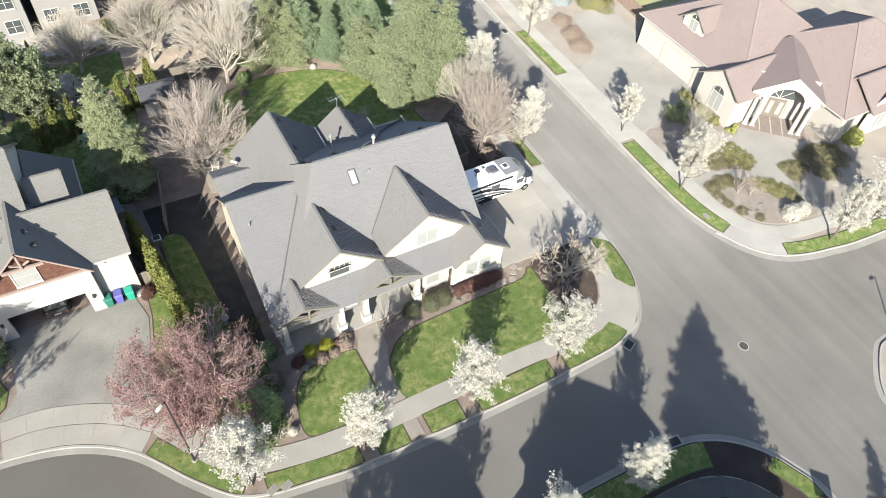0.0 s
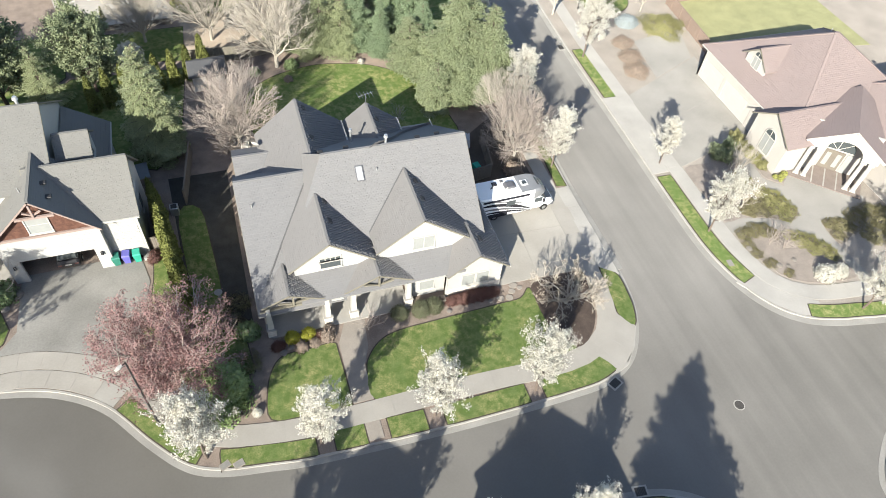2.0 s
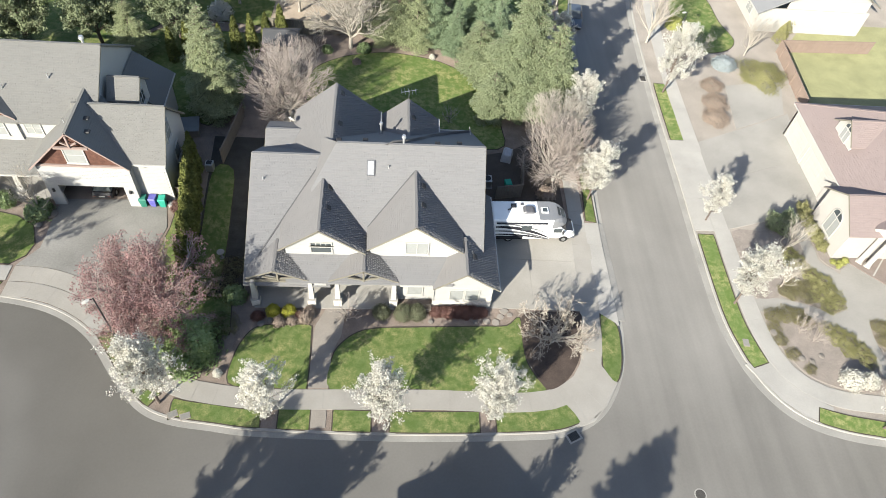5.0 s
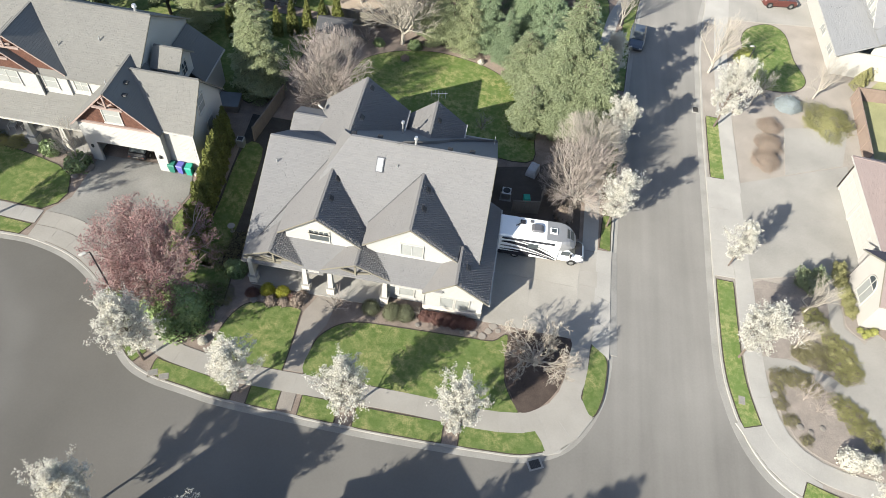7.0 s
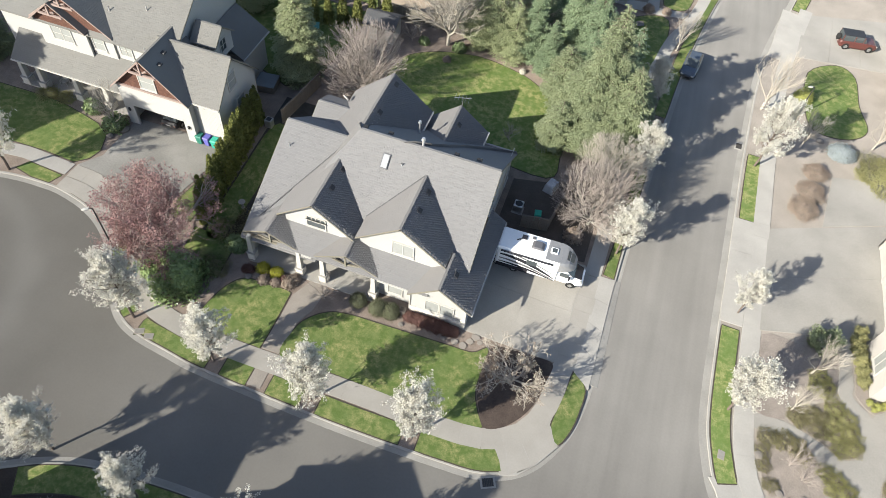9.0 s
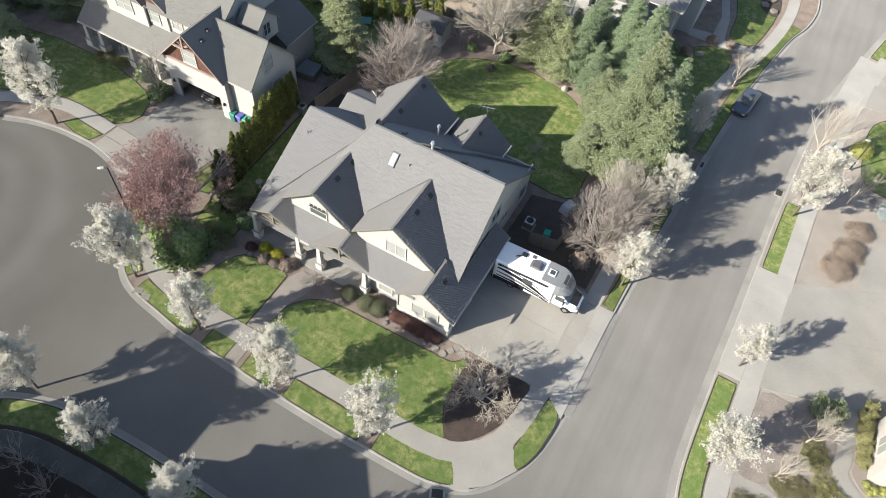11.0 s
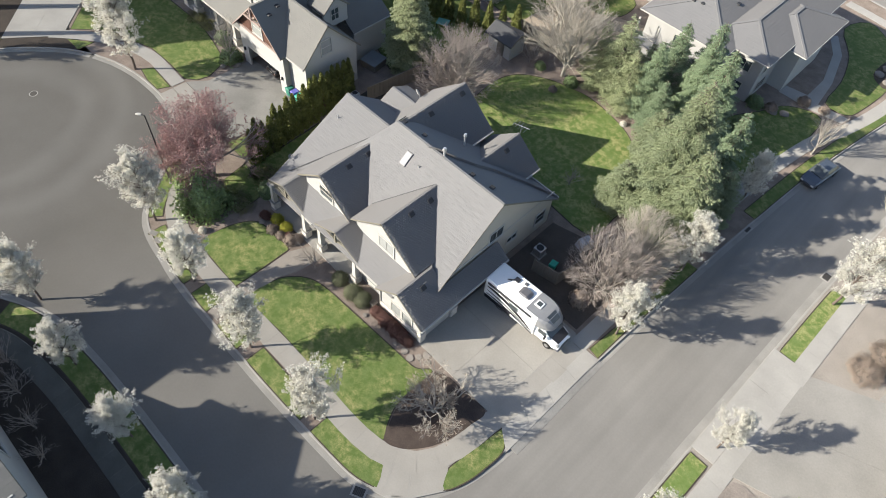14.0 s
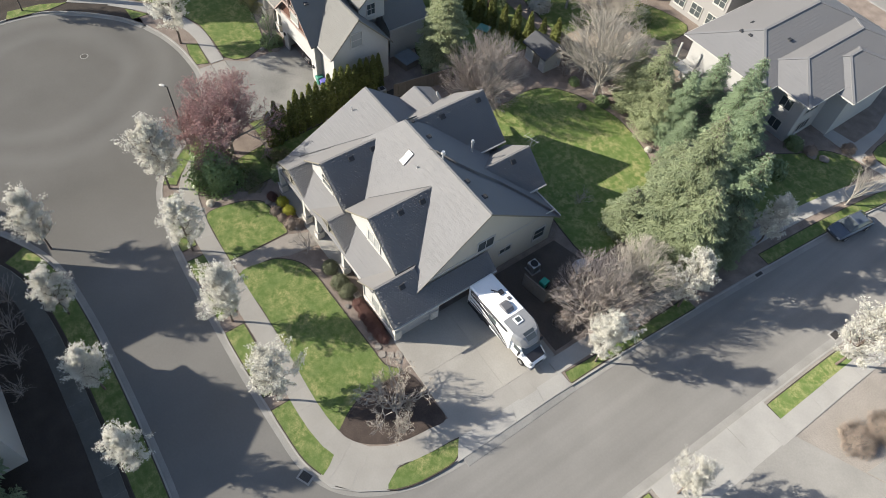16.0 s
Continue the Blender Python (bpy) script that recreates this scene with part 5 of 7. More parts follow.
def gable_y(parent, x, z, y0, y1, left, right, roof, slope=0.79, slope_r=None, trim=None, front=True, back=False):
    """Roof with its ridge along y; left, right: where its eaves lie."""
    slope_r = slope_r or slope
    trim = trim or M_TIMBER
    zl, zr = z - (x - left) * slope, z - (right - x) * slope_r
    part("roof_slope", slope_slab([(x, y0, z), (x, y1, z), (left, y1, zl), (left, y0, zl)]), roof[1], parent)
    part("roof_slope", slope_slab([(x, y1, z), (x, y0, z), (right, y0, zr), (right, y1, zr)]), roof[1], parent)
    beam("ridge_cap", (x, y0 + 0.02, z + 0.008), (x, y1 - 0.02, z + 0.008), 0.2, 0.07, roof[1], parent)
    for on, y in ((front, y0 - 0.012), (back, y1 + 0.012)):
        if on:
            beam("rake_board", (x, y, z - 0.015), (left, y, zl - 0.015), 0.04, 0.12, trim, parent)
            beam("rake_board", (x, y, z - 0.015), (right, y, zr - 0.015), 0.04, 0.12, trim, parent)
    return zl, zr


def gable_x(parent, y, z, x0, x1, south, north, roof, slope=0.79, slope_n=None, trim=None, west=True, east=True):
    slope_n = slope_n or slope
    trim = trim or M_TIMBER
    zs, zn = z - (y - south) * slope, z - (north - y) * slope_n
    part("roof_slope", slope_slab([(x1, y, z), (x0, y, z), (x0, south, zs), (x1, south, zs)]), roof[0], parent)
    part("roof_slope", slope_slab([(x0, y, z), (x1, y, z), (x1, north, zn), (x0, north, zn)]), roof[0], parent)
    beam("ridge_cap", (x0 + 0.02, y, z + 0.012), (x1 - 0.02, y, z + 0.012), 0.2, 0.07, roof[0], parent)
    for on, x in ((west, x0 - 0.012), (east, x1 + 0.012)):
        if on:
            beam("rake_board", (x, y, z - 0.015), (x, south, zs - 0.015), 0.04, 0.12, trim, parent)
            beam("rake_board", (x, y, z - 0.015), (x, north, zn - 0.015), 0.04, 0.12, trim, parent)
    return zs, zn


def hip(parent, x0, y0, x1, y1, z, slope, roof):
    """A hipped roof over a rectangle with its eaves at height z."""
    w = min(x1 - x0, y1 - y0) / 2
    t = z + w * slope
    if x1 - x0 > y1 - y0:
        a, b = (x0 + w, y0 + w, t), (x1 - w, y0 + w, t)
        faces = [([(x0, y0, z), (x1, y0, z), b, a], 0), ([(x1, y1, z), (x0, y1, z), a, b], 0), ([(x0, y1, z), (x0, y0, z), a], 1), ([(x1, y0, z), (x1, y1, z), b], 1)]
    else:
        a, b = (x0 + w, y0 + w, t), (x0 + w, y1 - w, t)
        faces = [([(x0, y1, z), (x0, y0, z), a, b], 1), ([(x1, y0, z), (x1, y1, z), b, a], 1), ([(x0, y0, z), (x1, y0, z), a], 0), ([(x1, y1, z), (x0, y1, z), b], 0)]
    for pts, k in faces:
        part("roof_slope", slope_slab(pts), roof[k], parent)
    beam("ridge_cap", (a[0], a[1], t + 0.03), (b[0] + 0.001, b[1], t + 0.03), 0.28, 0.07, roof[0], parent)
    for c, e in (((x0, y0), a), ((x1, y0), b if x1 - x0 > y1 - y0 else a), ((x0, y1), a if x1 - x0 > y1 - y0 else b), ((x1, y1), b)):
        beam("hip_cap", (c[0], c[1], z + 0.03), (e[0], e[1], t + 0.03), 0.26, 0.06, roof[0], parent)
    for p, q in (((x0, y0), (x1, y0)), ((x1, y0), (x1, y1)), ((x1, y1), (x0, y1)), ((x0, y1), (x0, y0))):
        beam("gutter", (*p, z - 0.01), (*q, z - 0.01), 0.11, 0.13, M_WHITE, parent)


def wall_y(parent, x, z, y, left, right, base, mat, slope=0.79, slope_r=None, depth=0.18):
    slope_r = slope_r or slope
    pts = [(left, base), (right, base), (right, z - (right - x) * slope_r), (x, z), (left, z - (x - left) * slope)]
    part("wall", solid([(a, y, b) for a, b in pts], [(a, y + depth, b) for a, b in pts]), mat, parent)


def wall_x(parent, y, z, x, south, north, base, mat, slope=0.79, slope_n=None, depth=0.18):
    slope_n = slope_n or slope
    pts = [(south, base), (north, base), (north, z - (north - y) * slope_n), (y, z), (south, z - (y - south) * slope)]
    part("wall", solid([(x, a, b) for a, b in pts], [(x - depth, a, b) for a, b in pts]), mat, parent)


def wall_box(parent, x0, y0, x1, y1, z0, z1, mat):
    return part("wall", box(x0, y0, z0, x1, y1, z1), mat, parent)


def window(parent, x, y, z, w, h, turn=0, cols=2, rows=1, glass=None, frame_mat=None):
    """A framed window standing proud of its wall; turn 0 faces south, 90 east."""
    f, d = 0.09, 0.07
    bm = bmesh.new()
    rings = [[bm.verts.new((sx * (w / 2 + e), yy, -e if low else h + e)) for sx, low in ((-1, True), (1, True), (1, False), (-1, False))] for e, yy in ((f, -d), (0, -d), (0, 0.03), (f, 0.03))]
    for p, q in zip(rings, rings[1:] + rings[:1]):
        for i in range(4):
            bm.faces.new((p[i], p[(i + 1) % 4], q[(i + 1) % 4], q[i]))
    ob = part("window", bm, frame_mat or M_WHITE, parent)
    for k in range(1, cols):
        c = -w / 2 + w * k / cols
        part("mullion", box(c - 0.03, -d * 0.8, 0, c + 0.03, -0.005, h), frame_mat or M_WHITE, ob)
    for k in range(1, rows):
        c = h * k / rows
        part("glazing_bar", box(-w / 2, -d * 0.6, c - 0.025, w / 2, -0.005, c + 0.025), frame_mat or M_WHITE, ob)
    ob.matrix_basis = pose(x, y, z, 0, 0, turn)
    part("sill", box(-w / 2 - 0.13, -0.13, -f - 0.05, w / 2 + 0.13, 0.0, -f, 0.01), M_WHITE, ob)
    for k in range(cols):
        a, b = -w / 2 + w * k / cols, -w / 2 + w * (k + 1) / cols
        part("pane", box(a + 0.02, -0.03, 0.01, b - 0.02, -0.015, h - 0.01), glass or M_GLASS, ob)
    return ob


def garage_door(parent, x, y, w, h, turn, mat, rows=4, cols=4):
    ob = part("garage_door", box(-w / 2, -0.03, 0, w / 2, 0.05, h), mat, parent, "panelled garage door")
    ob.matrix_basis = pose(x, y, 0.02, 0, 0, turn)
    for i in range(cols):
        for j in range(rows):
            a, b = -w / 2 + w * i / cols, h * j / rows
            part("panel", box(a + 0.07, -0.055, b + 0.07, a + w / cols - 0.07, -0.03, b + h / rows - 0.07, 0.015), mat, ob)
    return ob


def vent_box(parent, x, y, z, turn=0, tilt=0):
    v = part("roof_vent", box(-0.22, -0.27, 0, 0.22, 0.27, 0.13, 0.05), M_DARK, parent)
    v.matrix_basis = pose(x, y, z, 0, tilt, turn)


def pipe(parent, x, y, z, h, r, cap=False):
    v, f = tubes([(Vector((x, y, z - 0.5)), Vector((x, y, z + h)), r, r)], 10)
    part("flue", fast_mesh("flue", v, f, M_PIPE), M_PIPE, parent, "galvanised flue pipe")
    if cap:
        bm = bmesh.new()
        bmesh.ops.create_cone(bm, cap_ends=True, segments=12, radius1=r * 1.9, radius2=r * 1.3, depth=0.22, matrix=Matrix.Translation((x, y, z + h)))
        part("flue_cap", bm, M_PIPE, parent)


def column_post(parent, x, y, z, w0, w1, base_h=0.85):
    """A tapered porch post on a stone pier."""
    part("pier", box(x - w0 * 0.75, y - w0 * 0.75, 0, x + w0 * 0.75, y + w0 * 0.75, base_h, 0.03), M_STONE, parent, "ledge stone pier")
    part("pier_cap", box(x - w0 * 0.85, y - w0 * 0.85, base_h, x + w0 * 0.85, y + w0 * 0.85, base_h + 0.08, 0.01), M_CONCRETE, parent)
    a, b = w0 / 2, w1 / 2
    part("post", solid([(x - a, y - a, base_h + 0.08), (x + a, y - a, base_h + 0.08), (x + a, y + a, base_h + 0.08), (x - a, y + a, base_h + 0.08)], [(x - b, y - b, z), (x + b, y - b, z), (x + b, y + b, z), (x - b, y + b, z)]), M_WHITE, parent, "tapered white post")


def truss(parent, x, y, z, half, slope, mat):
    """Open timber bracing under a porch gable."""
    zl = z - half * slope
    beam("tie_beam", (x - half, y, zl + 0.02), (x + half, y, zl + 0.02), 0.16, 0.2, mat, parent)
    beam("king_post", (x, y, z - 0.12), (x, y + 0.001, zl), 0.14, 0.14, mat, parent)
    for s in (-1, 1):
        beam("brace", (x, y, zl + 0.25), (x + s * half * 0.45, y, z - half * 0.45 * slope - 0.15), 0.12, 0.12, mat, parent)


def tabs(parent, x, z, y0, y1, right, slope, roof, seed, lift=1.0):
    """Thick lapped shingle tabs over the slope that falls east from a ridge."""
    rng = np.random.default_rng(seed)
    c = 1 / math.hypot(1, slope)
    s = slope * c
    length = (right - x) / c
    v, f = [], []
    rows = int(length / 0.165)
    for i in range(rows):
        a = i * length / rows
        for k in range(int((y1 - y0) / 0.235)):
            if rng.random() < 0.06:
                continue
            y = y0 + 0.03 + 0.235 * k + (0.117 if i % 2 else 0.0) + rng.uniform(-0.02, 0.02)
            w = rng.uniform(0.12, 0.17)
            b = a + rng.uniform(0.14, 0.17)
            h = rng.uniform(0.05, 0.09) * lift
            if y + w > y1 or b > length:
                continue
            n = len(v)
            for d, yy, hh in ((a, y, 0.0), (a, y + w, 0.0), (b, y + w, h), (b, y, h), (b, y + w, 0.0), (b, y, 0.0)):
                v.append((x + d * c + hh * s, yy, z - d * s + hh * c))
            f += [(n, n + 3, n + 2, n + 1), (n + 3, n + 5, n + 4, n + 2), (n, n + 5, n + 3), (n + 1, n + 2, n + 4)]
    tagged(part("shingle_field", mesh_of("shingle_field", v, f, roof[1]), roof[1], parent), kind="stuff")


# ---- the corner house ----
home = thing("house", "two-storey cream house with many grey shingled gables", "house")
R = ROOF_HOME
gable_x(home, 9.1, 9.25, -13.0, -1.15, 1.9, 17.5, R, 0.79, 0.72, west=False)
part("roof_slope", slope_slab([(-13.0, 9.1, 9.25), (-14.2, 11.2, 7.7), (-14.9, 6.2, 6.96)]), R[1], home)
part("roof_slope", slope_slab([(-13.0, 9.1, 9.25), (-14.9, 6.2, 6.96), (-14.9, 4.2, 5.38), (-13.0, 4.2, 5.38)]), R[0], home)
for k, (x, z, y0, y1, right, slope, lift) in enumerate(((-6.74, 7.98, 1.62, 7.7, -2.92, 0.77, 1), (-14.0, 7.45, 1.52, 7.4, -10.52, 0.77, 1), (-10.63, 4.52, 0.02, 2.3, -7.87, 0.49, 0.8), (-17.46, 4.33, 0.02, 2.4, -14.52, 0.45, 0.8), (-2.69, 5.05, -0.48, 3.2, 0.08, 0.74, 1), (-1.3, 4.0, 3.2, 9.5, 0.08, 0.73, 1), (-13.58, 8.0, 9.6, 17.9, -9.72, 0.81, 1.1), (-7.19, 6.14, 12.0, 18.4, -4.32, 0.79, 1))):
    tabs(home, x, z, y0, y1, right, slope, R, 200 + k, lift)
crease = [Vector(p) for p in ((-8.6, 9.25), (-7.4, 10.2), (-6.3, 11.6), (-5.4, 13.3), (-3.4, 15.5), (-1.25, 17.3))]
on_slope = lambda p, h: (p.x, p.y, 9.25 - (p.y - 9.1) * 0.72 + h)
for a, b in zip(crease, crease[1:]):
    west_a, west_b = a + Vector((-0.7, -0.5)), b + Vector((-0.7, -0.5))
    part("roof_crease", solid([on_slope(west_a, -0.1), on_slope(a, 0.3), on_slope(a + Vector((0.2, 0.2)), -0.1)], [on_slope(west_b, -0.1), on_slope(b, 0.3), on_slope(b + Vector((0.2, 0.2)), -0.1)]), R[1], home)
gable_x(home, 9.4, 7.5, -19.85, -13.2, -0.15, 15.0, R, 0.507, 0.8, east=False)
gable_y(home, -6.74, 7.98, 1.6, 8.6, -10.45, -2.9, R, 0.77)
gable_y(home, -14.0, 7.45, 1.5, 9.4, -17.2, -10.5, R, 0.77)
gable_y(home, -10.63, 4.52, 0.0, 2.4, -13.4, -7.85, R, 0.49, trim=M_TIMBER)
gable_y(home, -17.46, 4.33, 0.0, 4.4, -19.6, -14.5, R, 0.45, trim=M_TIMBER)
gable_y(home, -2.69, 5.05, -0.5, 3.2, -5.2, 0.1, R, 0.8, 0.74)
part("roof_slope", slope_slab([(-1.3, 3.0, 4.0), (-1.3, 9.5, 4.0), (0.1, 9.5, 2.98), (0.1, 3.0, 2.98)]), R[1], home)
gable_y(home, -13.58, 8.0, 9.0, 17.9, -17.4, -9.7, R, 0.87, 0.81, front=False, back=True)
gable_y(home, -7.19, 6.14, 11.5, 18.4, -10.0, -4.3, R, 0.82, 0.79, front=False, back=True)
# thin dark strips along the lines where roof slopes meet
for line in ([(-14.05, 9.25, 7.47), (-17.2, 4.45, 5.03), (-19.3, 1.2, 3.38)], [(-6.8, 7.45, 7.98), (-10.45, 3.87, 5.15)], [(-13.6, 9.1, 7.5), (-13.0, 9.15, 9.2)]):
    for p, q in zip(line, line[1:]):
        beam("valley", p, q, 0.11, 0.05, M_VALLEY, home, "dark strip along a roof valley")
gable_x(home, 14.6, 5.4, -19.6, -16.0, 12.4, 16.6, R, 0.5, east=False)
part("roof_slope", slope_slab([(-16.6, -0.15, 3.08), (-3.6, -0.15, 3.08), (-3.6, 2.2, 4.02), (-16.6, 2.2, 4.02)]), R[0], home)
beam("gutter", (-14.4, -0.2, 3.02), (-13.5, -0.2, 3.02), 0.1, 0.12, M_WHITE, home)
beam("gutter", (-7.8, -0.2, 3.02), (-5.25, -0.2, 3.02), 0.1, 0.12, M_WHITE, home)
beam("gutter", (0.16, -0.5, 2.92), (0.16, 9.5, 2.92), 0.11, 0.13, M_WHITE, home)
beam("gutter", (-13.4, 17.6, 3.26), (-1.2, 17.6, 3.26), 0.13, 0.13, M_WHITE, home)
beam("gutter", (-9.63, 15.0, 4.9), (-9.63, 17.9, 4.9), 0.13, 0.13, M_WHITE, home)
beam("gutter", (-4.23, 16.4, 3.9), (-4.23, 18.4, 3.9), 0.13, 0.13, M_WHITE, home)
wall_y(home, -6.74, 7.72, 2.0, -10.2, -3.2, 3.0, M_CREAM)
wall_y(home, -14.0, 7.22, 2.0, -16.7, -10.7, 3.0, M_CREAM)
wall_y(home, -2.69, 4.84, 0.0, -5.0, -0.4, 0.0, M_CREAM, 0.8, 0.74)
wall_x(home, 9.1, 9.02, -1.45, 2.6, 17.1, 0, M_TAN, 0.79, 0.72)
wall_x(home, 9.4, 7.3, -19.5, 0.6, 14.4, 0, M_TAN, 0.507, 0.8, -0.18)
wall_y(home, -13.58, 7.75, 17.4, -17.0, -10.1, 0, M_TAN, 0.87)
wall_y(home, -7.19, 5.9, 17.9, -9.6, -4.7, 0, M_TAN, 0.82)
wall_box(home, -8.0, 0.55, -5.0, 2.3, 0, 3.1, M_CREAM)
wall_box(home, -19.3, 2.3, -8.0, 2.5, 0, 3.4, M_CREAM)
wall_box(home, -0.62, 0.18, -0.4, 0.62, 0, 2.95, M_CREAM)
wall_box(home, -0.62, 0.62, -0.4, 3.3, 2.2, 2.95, M_TAN)
wall_box(home, -0.62, 3.3, -0.4, 4.2, 0, 2.95, M_CREAM)
wall_box(home, -0.62, 4.2, -0.4, 9.0, 2.3, 2.95, M_TAN)
wall_box(home, -0.62, 9.0, -0.4, 9.5, 0, 2.95, M_TAN)
wall_box(home, -1.45, 9.3, -0.62, 9.5, 0, 2.95, M_TAN)
wall_box(home, -6.4, 2.55, -6.2, 10.0, 0, 2.9, M_TAN)
wall_box(home, -17.2, 17.0, -4.6, 17.2, 0, 3.0, M_TAN)
part("stone_base", box(-5.06, -0.1, 0, -0.3, 0.0, 0.75, 0.02), M_STONE, home, "ledge stone skirting")
part("corner_pier", box(-0.72, -0.12, 0, -0.28, 0.5, 1.2, 0.03), M_STONE, home, "ledge stone corner pier")
part("corner_pier", box(-0.72, 3.4, 0, -0.28, 4.1, 1.0, 0.03), M_STONE, home, "ledge stone pier between the garage doors")
for x in (-5.02, -0.42):
    beam("corner_board", (x, -0.02, 3.0), (x + 0.001, -0.02, 0.75), 0.12, 0.05, M_WHITE, home)
garage_door(home, -0.5, 1.96, 2.64, 2.18, 90, M_CREAM)
window(home, -13.95, 1.99, 4.25, 1.55, 0.75, 0, 1, 1, M_GLASS)
window(home, -13.95, 1.99, 5.09, 1.55, 0.3, 0, 4, 1, M_GLASS)
window(home, -6.55, 1.99, 4.35, 1.7, 1.3, 0, 2, 1, M_BLIND_REFLECT)
window(home, -3.2, -0.01, 0.95, 1.05, 1.3, 0, 1, 1, M_BLIND_REFLECT)
window(home, -1.95, -0.01, 0.95, 1.05, 1.3, 0, 1, 1, M_BLIND_REFLECT)
window(home, -6.55, 0.54, 0.8, 1.15, 1.35, 0, 1, 1, M_BLIND_REFLECT)
window(home, -1.44, 9.3, 4.4, 1.6, 1.15, 90, 2)
window(home, -1.44, 11.7, 2.1, 1.2, 0.6, 90, 2)
window(home, -1.44, 15.6, 1.2, 1.2, 1.3, 90, 1, 2)
window(home, -17.6, 2.29, 0.9, 1.4, 1.3, 0, 2, 1)
window(home, -11.0, 2.29, 0.9, 1.4, 1.3, 0, 2, 1)
beam("belt_board", (-1.43, 2.9, 4.4), (-1.43, 16.9, 4.401), 0.05, 0.16, M_WHITE, home)
d = part("front_door", box(-13.6, 2.2, 0.1, -12.6, 2.3, 2.15, 0.02), M_WOOD, home, "stained wooden front door")
part("door_handle", box(-12.78, 2.15, 1.0, -12.73, 2.2, 1.2), M_METAL, d)
for x, y in ((-19.15, -0.05), (-14.75, 0.0), (-12.7, 0.05), (-8.25, 0.05)):
    column_post(home, x, y, 3.0, 0.44, 0.32)
truss(home, -17.2, 0.12, 4.1, 2.5, 0.45, M_TIMBER)
truss(home, -10.63, 0.12, 4.3, 2.6, 0.49, M_TIMBER)
sk = part("skylight", box(-0.32, -0.62, 0, 0.32, 0.62, 0.1, 0.02), M_RV_GREY, home, "dark framed skylight")
sk.matrix_basis = pose(-10.3, 7.55, 8.03, 38.3, 0, 0)
part("pane", box(-0.24, -0.54, 0.09, 0.24, 0.54, 0.11), M_SKYLIGHT, sk)
pipe(home, -7.75, 9.25, 8.9, 1.05, 0.1, True)
pipe(home, -9.6, 13.9, 5.8, 1.25, 0.09, True)
pipe(home, -8.9, 7.6, 8.0, 0.3, 0.05)
pipe(home, -18.8, 7.4, 6.55, 0.3, 0.05)
pipe(home, -4.6, 5.0, 5.9, 0.3, 0.05)
for x, y, z in ((-6.14, 6.23, 7.5), (-6.14, 4.2, 7.5), (-13.44, 6.22, 7.0), (-13.46, 4.11, 7.0), (-1.98, 1.6, 4.53), (-13.05, 17.0, 7.54), (-13.04, 13.1, 7.53), (-6.7, 16.25, 5.74)):
    vent_box(home, x, y, z, 0, 38)
for x, y, z in ((-12.9, 9.75, 8.75), (-10.8, 10.0, 8.6), (-5.0, 9.6, 8.88), (-3.2, 10.0, 8.6)):
    vent_box(home, x, y, z)
for x, y, s in ((-8.02, 0.5, 1), (-5.04, -0.06, 1), (-0.34, -0.06, 1)):
    beam("downspout", (x, y, 2.95), (x + 0.001, y, 0.1), 0.08, 0.08, M_WHITE, home)
aer = part("aerial", fast_mesh("aerial", *tubes([(Vector((-7.15, 18.5, 5.7)), Vector((-7.15, 18.5, 7.0)), 0.025, 0.02), (Vector((-7.9, 18.3, 6.9)), Vector((-6.4, 18.7, 6.95)), 0.02, 0.02)] + [(Vector((-7.8 + 0.32 * k, 18.0, 6.92)), Vector((-7.9 + 0.32 * k, 18.9, 6.94)), 0.014, 0.014) for k in range(5)], 5), M_METAL), M_METAL, home, "roof television aerial")
dish = bmesh.new()
bmesh.ops.create_uvsphere(dish, u_segments=12, v_segments=6, radius=0.35)
bmesh.ops.scale(dish, vec=(1, 1, 0.3), verts=dish.verts)
dsh = part("satellite_dish", dish, M_WHITE, home, "white satellite dish on the eave")
dsh.matrix_basis = pose(-17.5, 15.9, 5.35, 60, 0, 150)
beam("dish_arm", (-17.4, 15.9, 5.2), (-17.25, 16.0, 4.7), 0.05, 0.05, M_METAL, home)

# ---- the neighbouring house to the west ----
west = thing("house", "large pale house with steep gables and red shake peaks", "house")
R = ROOF_WEST
gable_x(west, 17.6, 11.0, -52.0, -32.6, 12.2, 24.0, R, 0.72)
gable_x(west, 13.3, 8.5, -34.5, -27.2, 10.0, 17.2, R, 1.05)
gable_y(west, -33.75, 8.85, 9.3, 15.0, -37.9, -29.9, R, 1.0, trim=M_TRIM)
gable_y(west, -44.38, 9.77, 11.9, 17.0, -47.3, -41.4, R, 0.81, trim=M_TRIM)
gable_y(west, -43.2, 10.66, 12.3, 18.0, -47.6, -38.85, R, 0.757, trim=M_TRIM)
gable_x(west, 16.4, 8.85, -32.4, -29.8, 14.8, 18.2, R, 0.85)
part("porch_roof", slope_slab([(-50.2, 10.4, 2.95), (-37.4, 10.4, 2.95), (-37.4, 12.85, 4.95), (-50.2, 12.85, 4.95)]), R[0], west)
part("rear_wing_roof", slope_slab([(-32.7, 18.1, 6.3), (-29.4, 18.1, 4.0), (-29.4, 23.3, 4.0), (-32.7, 23.3, 6.3)]), R[1], west, "dark shingled roof of the rear wing")
beam("gutter", (-29.35, 18.1, 3.95), (-29.35, 23.3, 3.95), 0.11, 0.13, M_WHITE, west)
wall_box(west, -32.6, 18.5, -29.8, 22.9, 0, 3.9, M_GREY_SIDING)
beam("gutter", (-50.2, 10.35, 2.9), (-37.4, 10.35, 2.9), 0.11, 0.13, M_WHITE, west)
beam("gutter", (-30.0, 9.95, 5.0), (-27.2, 9.95, 5.0), 0.11, 0.13, M_WHITE, west)
